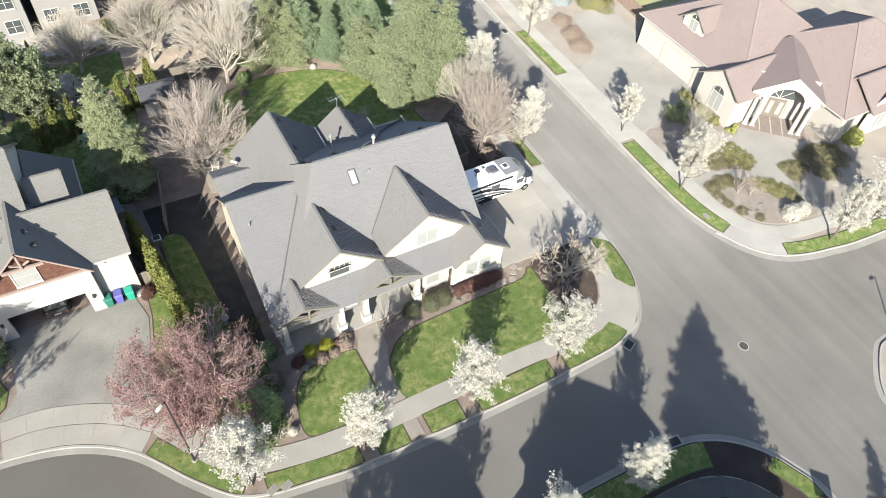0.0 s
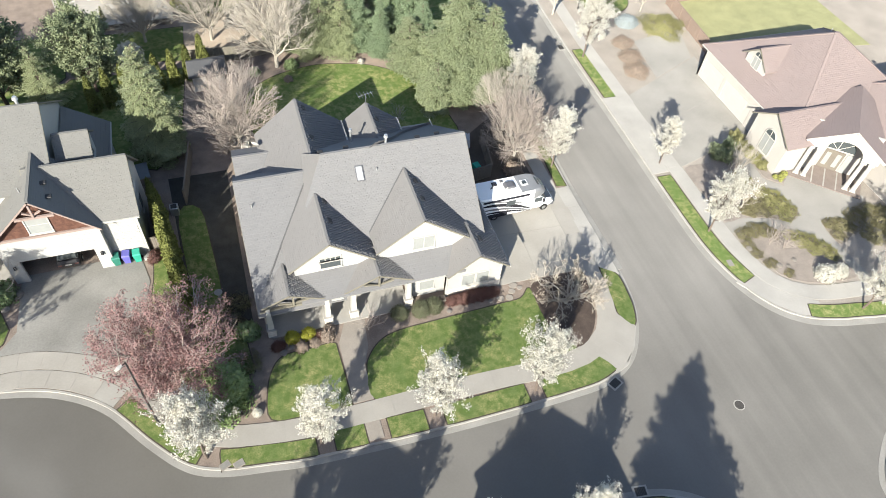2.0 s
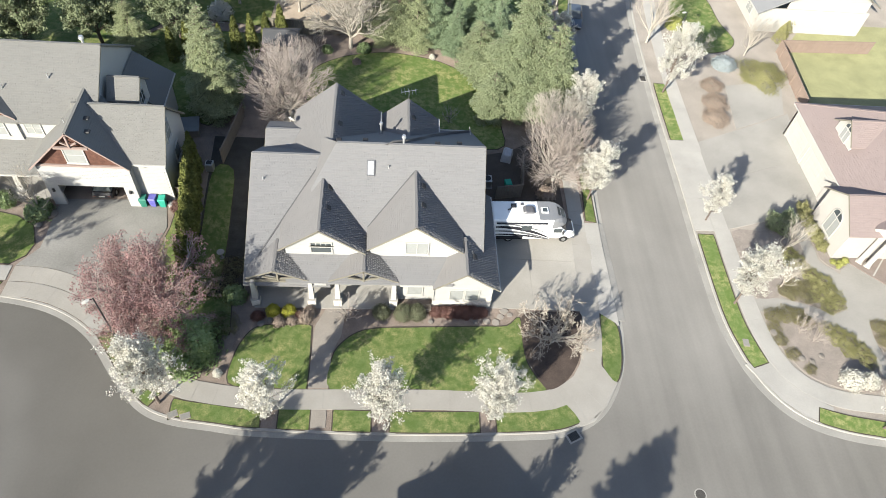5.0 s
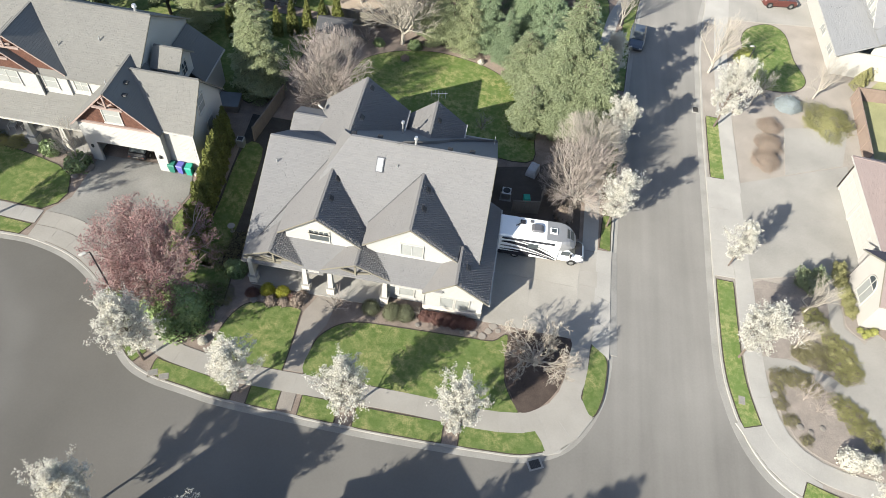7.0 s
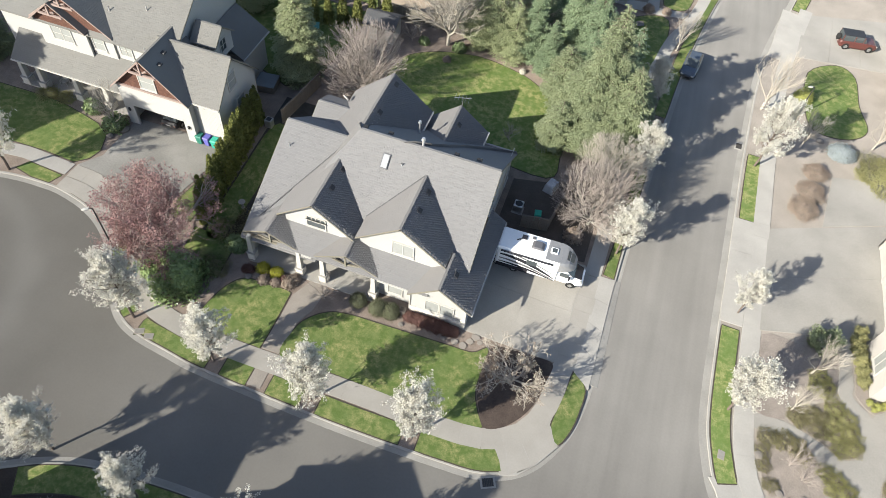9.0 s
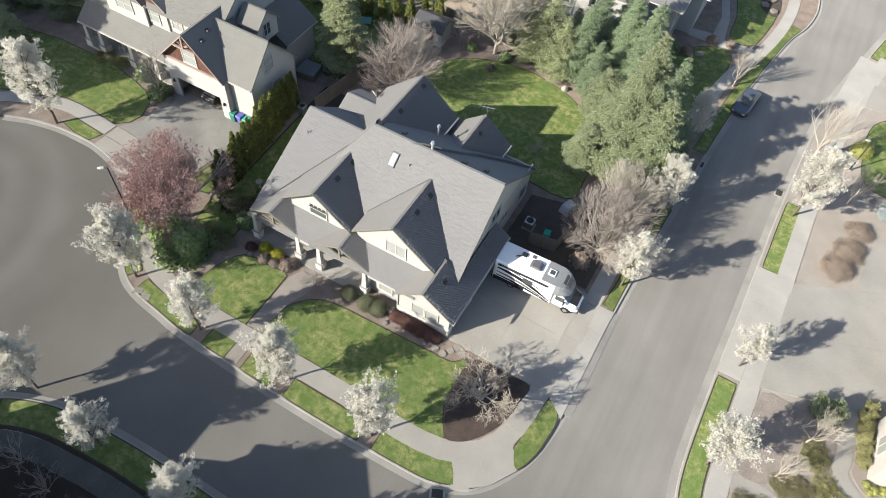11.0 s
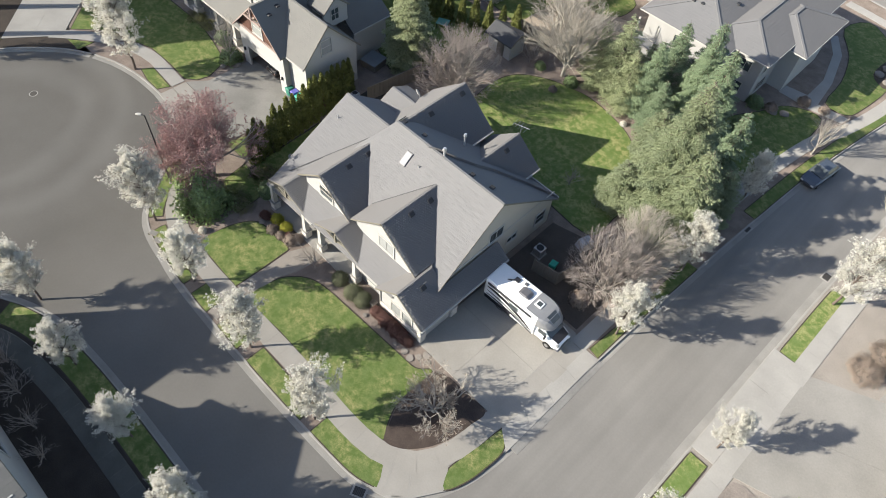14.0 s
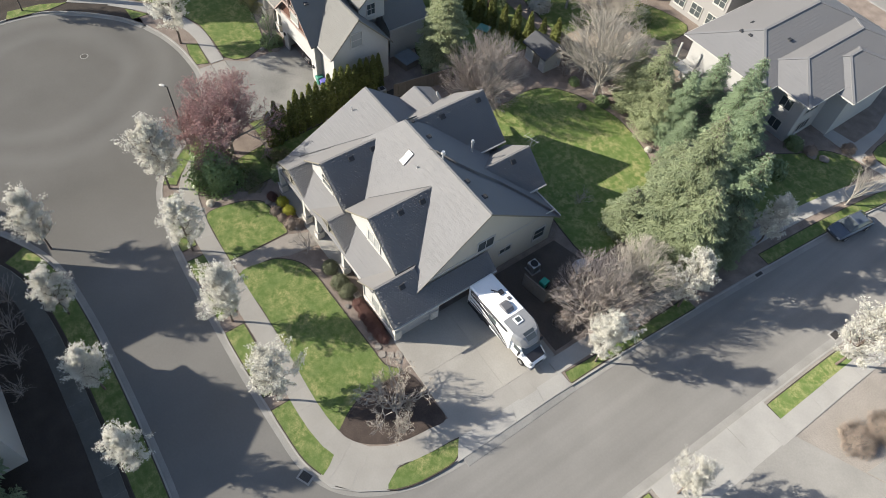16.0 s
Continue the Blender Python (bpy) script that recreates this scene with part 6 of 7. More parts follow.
wall_box(west, -51.5, 12.8, -33.0, 13.0, 0, 7.3, M_CREAM)
wall_box(west, -51.5, 13.0, -51.3, 23.5, 0, 7.2, M_GREY_SIDING)
wall_x(west, 17.6, 10.8, -32.8, 13.0, 23.5, 0, M_GREY_SIDING, 0.72)
wall_x(west, 13.3, 8.3, -27.5, 10.4, 16.8, 0, M_GREY_SIDING, 1.05)
wall_box(west, -30.2, 10.4, -27.69, 10.6, 0, 5.2, M_CREAM)
wall_x(west, 16.4, 8.65, -30.1, 15.0, 18.0, 5.5, M_GREY_SIDING, 0.85)
wall_y(west, -33.75, 8.6, 9.75, -37.3, -30.3, 5.0, M_SHAKE, 1.0)
wall_box(west, -37.5, 9.75, -30.2, 9.98, 2.45, 5.0, M_CREAM)
wall_box(west, -37.5, 9.75, -36.5, 9.98, 0, 2.45, M_CREAM)
wall_box(west, -31.2, 9.75, -30.2, 9.98, 0, 2.45, M_CREAM)
wall_box(west, -37.5, 9.98, -37.3, 16.0, 0, 5.0, M_CREAM)
wall_box(west, -30.4, 9.98, -30.2, 16.0, 0, 5.0, M_CREAM)
wall_box(west, -37.3, 15.9, -30.4, 16.1, 0, 5.0, M_CREAM)
part("garage_ceiling", box(-37.3, 9.98, 2.6, -30.4, 15.9, 2.7), M_WHITE, west)
part("eave_band", box(-37.6, 9.6, 4.85, -30.0, 9.74, 5.05), M_TRIM, west)
wall_y(west, -44.38, 9.5, 12.3, -47.0, -41.7, 7.05, M_SHAKE, 0.81)
wall_box(west, -47.0, 12.3, -41.7, 12.5, 3.8, 7.05, M_CREAM)
wall_box(west, -41.7, 12.62, -39.2, 12.8, 3.8, 7.05, M_CREAM)
wall_y(west, -43.2, 10.4, 12.62, -47.2, -39.2, 7.05, M_SHAKE, 0.757)
truss(west, -44.38, 11.84, 9.6, 1.2, 0.81, M_TRIM)
truss(west, -43.2, 12.24, 10.5, 1.2, 0.757, M_TRIM)
window(west, -44.45, 12.29, 5.5, 2.1, 1.4, 0, 2, 2, M_BLIND_REFLECT)
window(west, -40.8, 12.61, 5.4, 1.15, 1.45, 0, 1, 2, M_BLIND_REFLECT)
window(west, -38.1, 12.79, 5.45, 1.2, 1.2, 0, 2, 2, M_BLIND_REFLECT)
window(west, -33.95, 9.74, 5.3, 1.5, 1.65, 0, 1, 2, M_BLIND_REFLECT)
# East wall panes use the pale tone as a painted reflection in the glass.
window(west, -27.49, 13.1, 5.3, 1.2, 1.5, 90, 1, 2, M_BLIND_REFLECT)
window(west, -27.49, 13.9, 2.2, 1.2, 1.4, 90, 1, 1, M_BLIND_REFLECT)
window(west, -30.09, 16.4, 6.2, 0.9, 1.2, 90, 2, 2)
truss(west, -33.75, 9.25, 8.7, 1.3, 1.0, M_TRIM)
for x in (-49.6, -47.6, -43.5, -40.2):
    column_post(west, x, 10.7, 2.95, 0.55, 0.36)
tagged(sheet("porch_floor_west", [(-50.2, 10.3), (-37.6, 10.3), (-37.6, 12.8), (-50.2, 12.8)], 0.12, M_CONCRETE, "concrete porch floor", "porch"))
for x, y, z in ((-36.5, 15.2, 9.4), (-40.0, 14.4, 8.8), (-34.6, 11.4, 8.1)):
    pipe(west, x, y, z, 0.35, 0.05)
for x, y, z in ((-33.0, 11.8, 8.15), (-32.7, 10.6, 7.85)):
    vent_box(west, x, y, z, 90)
pipe(west, -34.0, 17.8, 11.0, 0.5, 0.12, True)
for x in (-37.0, -30.75):
    part("wall_lamp", box(x - 0.1, 9.58, 1.75, x + 0.1, 9.74, 2.1, 0.03), M_DARK, west)

# ---- the brown-roofed house across the street ----
east = thing("house", "large beige house with brown tile roof and columned porch", "house")
R = ROOF_EAST
hip(east, 33.0, 6.5, 50.0, 23.2, 3.85, 0.68, R)
hip(east, 40.2, -1.2, 58.0, 14.0, 3.7, 0.66, R)
gable_x(east, 8.4, 5.9, 31.5, 40.0, 5.4, 11.4, R, 0.7, east=False)
gable_x(east, 16.6, 7.4, 34.4, 39.5, 14.6, 18.6, R, 0.8, east=False)
gable_x(east, 1.4, 6.2, 43.6, 50.0, -2.0, 4.8, R, 0.7)
wall_box(east, 33.5, 11.0, 33.7, 22.8, 2.5, 3.8, M_STUCCO)
for y0, y1 in ((11.0, 13.4), (18.2, 18.7), (22.3, 22.8)):
    wall_box(east, 33.5, y0, 33.7, y1, 0, 2.5, M_STUCCO)
garage_door(east, 33.62, 15.8, 4.8, 2.5, -90, M_WHITE, 4, 6)
garage_door(east, 33.62, 20.5, 3.6, 2.5, -90, M_WHITE, 4, 4)
wall_x(east, 8.4, 5.7, 32.0, 5.9, 11.0, 0, M_STUCCO, 0.7, None, -0.2)
wall_box(east, 32.2, 5.9, 41.0, 6.1, 0, 3.8, M_STUCCO)
wall_box(east, 33.5, 22.6, 49.5, 22.8, 0, 3.8, M_STUCCO)
wall_x(east, 16.6, 7.2, 34.7, 15.0, 18.2, 4.5, M_WHITE, 0.8, None, -0.2)
wall_box(east, 41.0, -0.8, 57.0, -0.6, 0, 3.7, M_STUCCO)
wall_box(east, 41.0, -0.6, 41.2, 6.0, 0, 3.7, M_STUCCO)
wall_y(east, 46.8, 5.9, -1.4, 44.0, 49.6, 0, M_WHITE, 0.7)
window(east, 31.99, 8.3, 1.0, 1.5, 1.9, -90, 2, 1, M_BLIND_REFLECT)
window(east, 34.69, 16.6, 5.0, 1.1, 1.2, -90, 2, 1, M_BLIND_REFLECT)
window(east, 46.8, -1.41, 0.8, 1.6, 1.9, 0, 2, 1, M_BLIND_REFLECT)
window(east, 42.4, -0.81, 0.9, 1.0, 1.6, 0, 1, 1, M_BLIND_REFLECT)


def arch(parent, r, mat, at, turn):
    """A half-round window head with two bars."""
    bm = bmesh.new()
    n = 12
    pts = [(r * math.cos(math.pi * k / n), r * math.sin(math.pi * k / n)) for k in range(n + 1)]
    a = solid([(x, -0.04, z) for x, z in pts], [(x, 0.02, z) for x, z in pts])
    ob = part("arched_pane", a, mat, parent)
    ob.matrix_basis = pose(*at, 0, 0, turn)
    segs = [(Vector((p[0] * 1.05, -0.05, p[1] * 1.05)), Vector((q[0] * 1.05, -0.05, q[1] * 1.05)), 0.06, 0.06) for p, q in zip(pts, pts[1:])]
    v, f = tubes(segs + [(Vector((0, -0.05, 0)), Vector((0, -0.05, r)), 0.035, 0.035)], 4)
    part("arch_frame", fast_mesh("arch_frame", v, f, M_WHITE), M_WHITE, ob)


arch(east, 0.72, M_GLASS, (31.98, 8.3, 3.0), -90)
arch(east, 0.55, M_GLASS, (34.68, 16.6, 6.3), -90)
# the porch stands askew to the street corner
arc = [(1.8 * math.cos(math.pi * k / 12), 3.7 + 1.5 * math.sin(math.pi * k / 12)) for k in range(12, -1, -1)]
face = [(-3.3, 3.7)] + arc + [(3.3, 3.7), (3.3, 4.5), (0, 6.6), (-3.3, 4.5)]
porch = part("porch_gable", solid([(x, 0, z) for x, z in face], [(x, 0.35, z) for x, z in face]), M_WHITE, east, "white porch gable over an open arch")
porch.matrix_basis = pose(36.6, 3.55, 0, 0, 0, -43)
for s in (-1, 1):
    part("porch_roof_slope", slope_slab([(0, -0.35, 6.8), (0, 8.0, 6.8), (s * 3.7, 8.0, 4.45), (s * 3.7, -0.35, 4.45)]), R[1], porch)
    beam("rake_board", (0, -0.37, 6.78), (s * 3.7, -0.37, 4.43), 0.06, 0.25, M_WHITE, porch)
    for x in (2.05, 2.8):
        v, f = tubes([(Vector((s * x, 0.1, 0.1)), Vector((s * x, 0.1, 3.7)), 0.24, 0.2)], 14)
        part("porch_column", fast_mesh("porch_column", v, f, M_WHITE), M_WHITE, porch, "round white porch column")
        part("column_base", box(s * x - 0.3, -0.2, 0, s * x + 0.3, 0.4, 0.18, 0.03), M_WHITE, porch)
        part("column_capital", box(s * x - 0.28, -0.18, 3.5, s * x + 0.28, 0.38, 3.72, 0.03), M_WHITE, porch)
part("porch_back_wall", box(-3.2, 2.4, 0, 3.2, 2.6, 5.2), M_STUCCO, porch)
for s in (-1, 1):
    part("porch_side_wall", box(s * 3.1 - 0.1, 1.2, 0, s * 3.1 + 0.1, 2.4, 4.4), M_STUCCO, porch)
part("double_door", box(-0.95, 2.28, 0.1, 0.95, 2.4, 2.4, 0.02), M_WOOD, porch, "tall brown double door")
for x in (-0.5, 0.5):
    part("door_pane", box(x - 0.22, 2.26, 0.5, x + 0.22, 2.28, 2.1, 0.005), M_BLIND_REFLECT, porch)
for x in (-1.4, 1.4):
    part("side_light", box(x - 0.28, 2.3, 0.1, x + 0.28, 2.39, 2.4), M_BLIND_REFLECT, porch)
pts = [(1.65 * math.cos(math.pi * k / 12), 2.6 + 1.45 * math.sin(math.pi * k / 12)) for k in range(13)]
fan = part("fanlight", solid([(x, 2.34, z) for x, z in pts], [(x, 2.4, z) for x, z in pts]), M_GLASS, porch, "dark half-round fanlight")
for k in (3, 6, 9):
    beam("glazing_bar", (0, 2.32, 2.62), (pts[k][0] * 0.98, 2.32, pts[k][1]), 0.06, 0.05, M_WHITE, fan)
part("porch_step", box(-3.6, -0.8, 0, 3.6, 2.4, 0.1), material("brown_porch_paving", (0.18, 0.15, 0.135), 0.85, 0.2, 1.2, 9, 0.004), porch, "brown paved porch floor")
for x in (-1.2, 0.0, 1.2):
    part("paving_band", box(x - 0.07, -0.7, 0.1, x + 0.07, 2.2, 0.104), M_CONCRETE, porch)
vent_box(east, 47.5, 7.5, 8.3, 0)
for p in ((52.0, 5.0, 8.2), (44.0, 17.5, 7.6)):
    pipe(east, *p, 0.4, 0.06)

# ---- the house behind the conifers ----
north = thing("house", "two-storey pale house with low hipped grey roofs", "house")
R = ROOF_HOME
hip(north, -11.2, 43.2, -0.6, 63.0, 5.6, 0.36, R)
hip(north, -5.0, 45.2, 3.3, 63.0, 5.6, 0.34, R)
hip(north, -3.0, 50.0, 5.2, 60.0, 5.3, 0.34, R)
wall_box(north, -10.4, 44.0, -1.2, 44.2, 0, 5.5, M_CREAM)
wall_box(north, -10.4, 44.2, -10.2, 62, 0, 5.5, M_CREAM)
wall_box(north, -1.4, 44.2, -1.2, 46.0, 0, 5.5, M_CREAM)
wall_box(north, -1.4, 46.0, 2.6, 46.2, 0, 5.5, M_CREAM)
wall_box(north, 2.4, 46.2, 2.6, 62, 0, 5.5, M_GREY_SIDING)
wall_box(north, 2.6, 50.8, 4.4, 51.0, 0, 5.2, M_GREY_SIDING)
wall_box(north, 4.2, 51.0, 4.4, 59.2, 0, 5.2, M_GREY_SIDING)
window(north, 0.8, 45.99, 3.4, 1.3, 1.2, 0, 2)
window(north, 0.8, 45.99, 0.7, 1.3, 1.2, 0, 2)
window(north, 2.61, 48.0, 3.4, 2.0, 1.2, 90, 3)
window(north, 2.61, 48.2, 0.7, 1.8, 1.3, 90, 3)
window(north, -6.0, 43.99, 3.2, 1.6, 1.2, 0, 2)
window(north, 4.41, 55.0, 3.2, 1.6, 1.2, 90, 2)
for x, y, z in ((-7.4, 47.0, 6.9), (-6.4, 47.2, 6.95), (-3.9, 50.5, 6.75), (-7.8, 49.4, 6.72)):
    vent_box(north, x, y, z)
for x, z0 in ((-10.3, 2.6), (-7.8, 2.6)):
    beam("balcony_post", (x, 42.0, 5.5), (x + 0.001, 42.0, 0), 0.18, 0.18, M_WHITE, north)
beam("balcony_rail", (-10.3, 42.0, 3.7), (-7.8, 42.0, 3.7), 0.1, 0.1, M_WHITE, north)
part("balcony_floor", box(-10.4, 41.9, 2.5, -7.7, 44.0, 2.65), M_WHITE, north)

# ---- the grey-roofed house up the side street ----
far_east = thing("house", "white house with pale grey gables up the side street", "house")
R = (shingle("pale_slate_x", (0.23, 0.232, 0.238), 0, 0.12), shingle("pale_slate_y", (0.23, 0.232, 0.238), 1, 0.12))
part("roof_slope", slope_slab([(39.5, 40.9, 5.3), (39.5, 57.0, 5.3), (35.4, 57.0, 3.0), (35.4, 40.9, 3.0)]), R[1], far_east)
gable_y(far_east, 44.0, 8.2, 40.6, 57.0, 39.0, 50.0, R, 0.58)
gable_x(far_east, 47.0, 8.0, 38.7, 46.0, 43.5, 50.5, R, 0.7, trim=M_WHITE, east=False)
beam("gutter", (35.35, 40.9, 2.95), (35.35, 57.0, 2.95), 0.11, 0.13, M_WHITE, far_east)
wall_box(far_east, 36.2, 41.7, 50.0, 41.9, 0, 3.2, M_WHITE)
wall_box(far_east, 36.2, 41.9, 36.4, 56.6, 0, 3.2, M_WHITE)
wall_y(far_east, 44.0, 8.0, 41.9, 39.4, 49.6, 3.2, M_WHITE, 0.58)
wall_x(far_east, 47.0, 7.75, 39.2, 44.0, 50.0, 4.8, M_WHITE, 0.7, None, -0.2)
for y in (46.1, 47.9):
    window(far_east, 39.19, y, 5.3, 0.9, 1.2, -90, 1, 2, M_BLIND_REFLECT)
window(far_east, 36.19, 44.6, 1.0, 1.6, 1.4, -90, 2, 2, M_BLIND_REFLECT)
window(far_east, 36.19, 48.6, 1.0, 1.6, 1.4, -90, 2, 2, M_BLIND_REFLECT)


def town_house(x0, y0, x1, y1, z, label):
    t = thing("house", label, "house", group="far houses")
    wall_box(t, x0, y0, x1, y1, 0, z, M_FAR)
    gable_x(t, (y0 + y1) / 2, z + (y1 - y0) / 2 * 0.6 + 0.3, x0 - 0.4, x1 + 0.4, y0 - 0.5, y1 + 0.5, ROOF_WEST, 0.6)
    n = max(1, int((x1 - x0) / 2.4))
    for k in range(n):
        for zz in (0.8, 3.6):
            if zz + 1.6 < z:
                window(t, x0 + (x1 - x0) * (k + 0.5) / n, y0 - 0.01, zz, 1.5, 1.4, 0, 2, 2)
    return t


town_house(-36.0, 50.2, -29.9, 60, 6.0, "pale two-storey house behind the gardens")
town_house(-29.0, 51.2, -22.9, 61, 6.0, "cream two-storey house beside a paved patio")
town_house(-20.4, 53.2, -13.0, 63, 6.0, "cream house behind a green lawn")
circle_house = thing("house", "pale house facing the turning circle", "house")
wall_box(circle_house, -9.5, 0, 0, 9, 0, 3.2, M_FAR)
gable_x(circle_house, 4.5, 6.4, -9.9, 0.4, -0.5, 9.5, ROOF_WEST, 0.6)
part("garage_door", box(-6.6, -0.06, 0.02, -1.2, 0.0, 2.3, 0.02), M_WHITE, circle_house, "white garage door")
circle_house.matrix_basis = pose(-59.8, 5.2, 0, 0, 0, 22)


def shaded_house(parts_list, label):
    t = thing("house", label, "house", group="houses along the shaded street")
    for x, z, y0, y1, left, right, slope in parts_list:
        gable_y(t, x, z, y0, y1, left, right, ROOF_WEST, slope, back=True)
        wall_y(t, x, z - 0.25, y1 - 0.5, left + 0.4, right - 0.4, 0, M_GREY_SIDING, slope)
        wall_box(t, left + 0.4, y0 + 0.3, right - 0.4, y1 - 0.5, 0, z - max(x - left, right - x) * slope + 0.2, M_GREY_SIDING)
        window(t, x, y1 - 0.31, 3.6, 1.6, 1.4, 180, 2, 1)
        beam("gable_tie", (x - 1.5, y1 + 0.02, z - 1.5 * slope - 0.1), (x + 1.5, y1 + 0.02, z - 1.5 * slope - 0.1), 0.12, 0.18, M_WHITE, t)
    return t


shaded_house([(-12.1, 9.4, -42, -26.2, -16.9, -6.3, 0.41), (-14.0, 7.28, -40, -26.35, -20.1, -12.0, 0.49)], "tall house with low gables on the shaded side")
# The gable at x = -36.2 is unseen, added to shade the verge.
shaded_house([(-26.2, 10.45, -42, -26.4, -28.3, -22.9, 0.4), (-22.9, 8.0, -40, -26.55, -24.4, -21.5, 0.4), (-30.6, 4.5, -40, -27.5, -33, -27, 0.4), (-36.2, 5.6, -42, -30, -40, -32.6, 0.5)], "narrow tall gabled house on the shaded side")


# ---- vehicles ----
def wheel(parent, x, y, r, w):
    bm = bmesh.new()
    m = Matrix.Translation((x, y, r)) @ Matrix.Rotation(math.pi / 2, 4, "X")
    bmesh.ops.create_cone(bm, cap_ends=True, segments=20, radius1=r, radius2=r, depth=w, matrix=m)
    bmesh.ops.bevel(bm, geom=[e for e in bm.edges if e.calc_face_angle(0) > 1], offset=0.04, segments=2, affect="EDGES")
    ty = part("wheel", bm, M_RUBBER, parent, "black road tyre")
    bm = bmesh.new()
    bmesh.ops.create_cone(bm, cap_ends=True, segments=16, radius1=r * 0.62, radius2=r * 0.5, depth=w * 1.06, matrix=m)
    part("rim", bm, M_METAL, ty, "bright wheel rim")


def loft(sections, closed=True):
    """A skin through cross outlines with equal numbers of points."""
    bm = bmesh.new()
    rings = [[bm.verts.new(p) for p in s] for s in sections]
    n = len(rings[0])
    for a, b in zip(rings, rings[1:]):
        for i in range(n):
            bm.faces.new((a[i], a[(i + 1) % n], b[(i + 1) % n], b[i]))
    bm.faces.new(rings[0][::-1])
    bm.faces.new(rings[-1])
    return bm


def ring(x, w, z0, z1, r=0.12, top=None):
    """A rounded cross outline at x: half-width w, top half-width top."""
    t = top if top is not None else w
    return [(x, -w, z0 + r), (x, -w + r * 0.5, z0), (x, w - r * 0.5, z0), (x, w, z0 + r), (x, w, (z0 + z1) / 2), (x, t, z1 - r), (x, t - r, z1), (x, -t + r, z1), (x, -t, z1 - r), (x, -w, (z0 + z1) / 2)]


def car(label, paint, at, turn, length=4.4, boxy=False):
    c = thing("car", label, "car", at, turn)
    w, L = 0.9, length
    hood = 0.95 if not boxy else 1.12
    body = loft([ring(-L / 2, w * 0.86, 0.45, hood - 0.15, 0.1), ring(-L / 2 + 0.2, w * 0.97, 0.3, hood, 0.12), ring(-L * 0.1, w, 0.28, hood + 0.02, 0.12), ring(L * 0.2, w, 0.28, hood, 0.12), ring(L / 2 - 0.35, w * 0.96, 0.3, hood - 0.12, 0.14), ring(L / 2, w * 0.82, 0.42, hood - 0.3, 0.12)])
    part("body", body, paint, c)
    top = 1.45 if not boxy else 1.8
    if boxy:
        cab = loft([ring(-L / 2 + 0.12, w * 0.9, hood - 0.05, top, 0.08, w * 0.84), ring(L * 0.1, w * 0.9, hood - 0.05, top, 0.08, w * 0.84), ring(L * 0.17, w * 0.88, hood - 0.05, hood + 0.1, 0.05, w * 0.86)])
    else:
        cab = loft([ring(-L / 2 + 0.35, w * 0.86, hood - 0.05, hood + 0.08, 0.04, w * 0.8), ring(-L * 0.28, w * 0.86, hood - 0.05, top, 0.08, w * 0.68), ring(L * 0.04, w * 0.86, hood - 0.05, top, 0.08, w * 0.68), ring(L * 0.22, w * 0.84, hood - 0.05, hood + 0.06, 0.04, w * 0.78)])
    part("glasshouse", cab, M_GLASS, c, "dark tinted windows")
    rx0, rx1 = (-L / 2 + 0.15, L * 0.09) if boxy else (-L * 0.27, L * 0.03)
    part("roof", box(rx0, -w * (0.82 if boxy else 0.64), top - 0.02, rx1, w * (0.82 if boxy else 0.64), top + 0.04, 0.03), M_DARK if boxy else paint, c)
    if boxy:
        sp = bmesh.new()
        bmesh.ops.create_cone(sp, cap_ends=True, segments=18, radius1=0.38, radius2=0.38, depth=0.26, matrix=Matrix.Translation((-L / 2 - 0.12, 0, 1.1)) @ Matrix.Rotation(math.pi / 2, 4, "Y"))
        part("spare_wheel", sp, M_RUBBER, c, "black spare wheel")
    if boxy:
        for x in (-L / 2 + 0.16, -L * 0.16, L * 0.08):
            for s in (-1, 1):
                beam("pillar", (x, s * w * 0.88, top), (x + 0.001, s * w * 0.93, hood), 0.1, 0.06, paint, c)
    for x in (-L * 0.31, L * 0.31):
        for s in (-1, 1):
            wheel(c, x, s * (w - 0.08), 0.33 if not boxy else 0.42, 0.22)
    for s in (-1, 1):
        part("headlight", box(L / 2 - 0.12, s * 0.58 - 0.16, hood - 0.42, L / 2 + 0.02, s * 0.58 + 0.16, hood - 0.28, 0.03), M_WHITE, c, "clear headlight")
        part("tail_light", box(-L / 2 - 0.015, s * 0.62 - 0.14, hood - 0.35, -L / 2 + 0.05, s * 0.62 + 0.14, hood - 0.2, 0.02), M_RED, c, "red tail light")
    part("bumper", box(L / 2 - 0.1, -w * 0.8, 0.32, L / 2 + 0.05, w * 0.8, 0.5, 0.04), M_DARK, c)
    part("plate", box(-L / 2 - 0.02, -0.24, 0.6, -L / 2 + 0.02, 0.24, 0.72), M_WHITE, c)
    return c


car("red off-road car with a grey hard top on a driveway", M_RED, (32.0, 54.7, 0.03), 10, 4.5, True)
car("dark blue saloon car parked at the kerb", M_NAVY, (13.45, 42.0, -0.13), -98, 4.6)
car("dark saloon car inside an open garage", M_DARK, (-33.6, 12.4, 0.02), 90, 4.4)
car("dark saloon car inside the corner garage", M_DARK, (-3.0, 5.6, 0.02), 180, 4.4)

rv = thing("motorhome", "white motorhome with grey cap and black swoosh stripes", "motorhome", (0.15, 7.85, 0.03), 1.5)
part("coach_body", loft([ring(0.0, 1.12, 0.62, 3.0, 0.1), ring(0.12, 1.16, 0.5, 3.05, 0.12), ring(5.3, 1.16, 0.5, 3.05, 0.12)]), M_RV_WHITE, rv, "white gelcoat coach body")
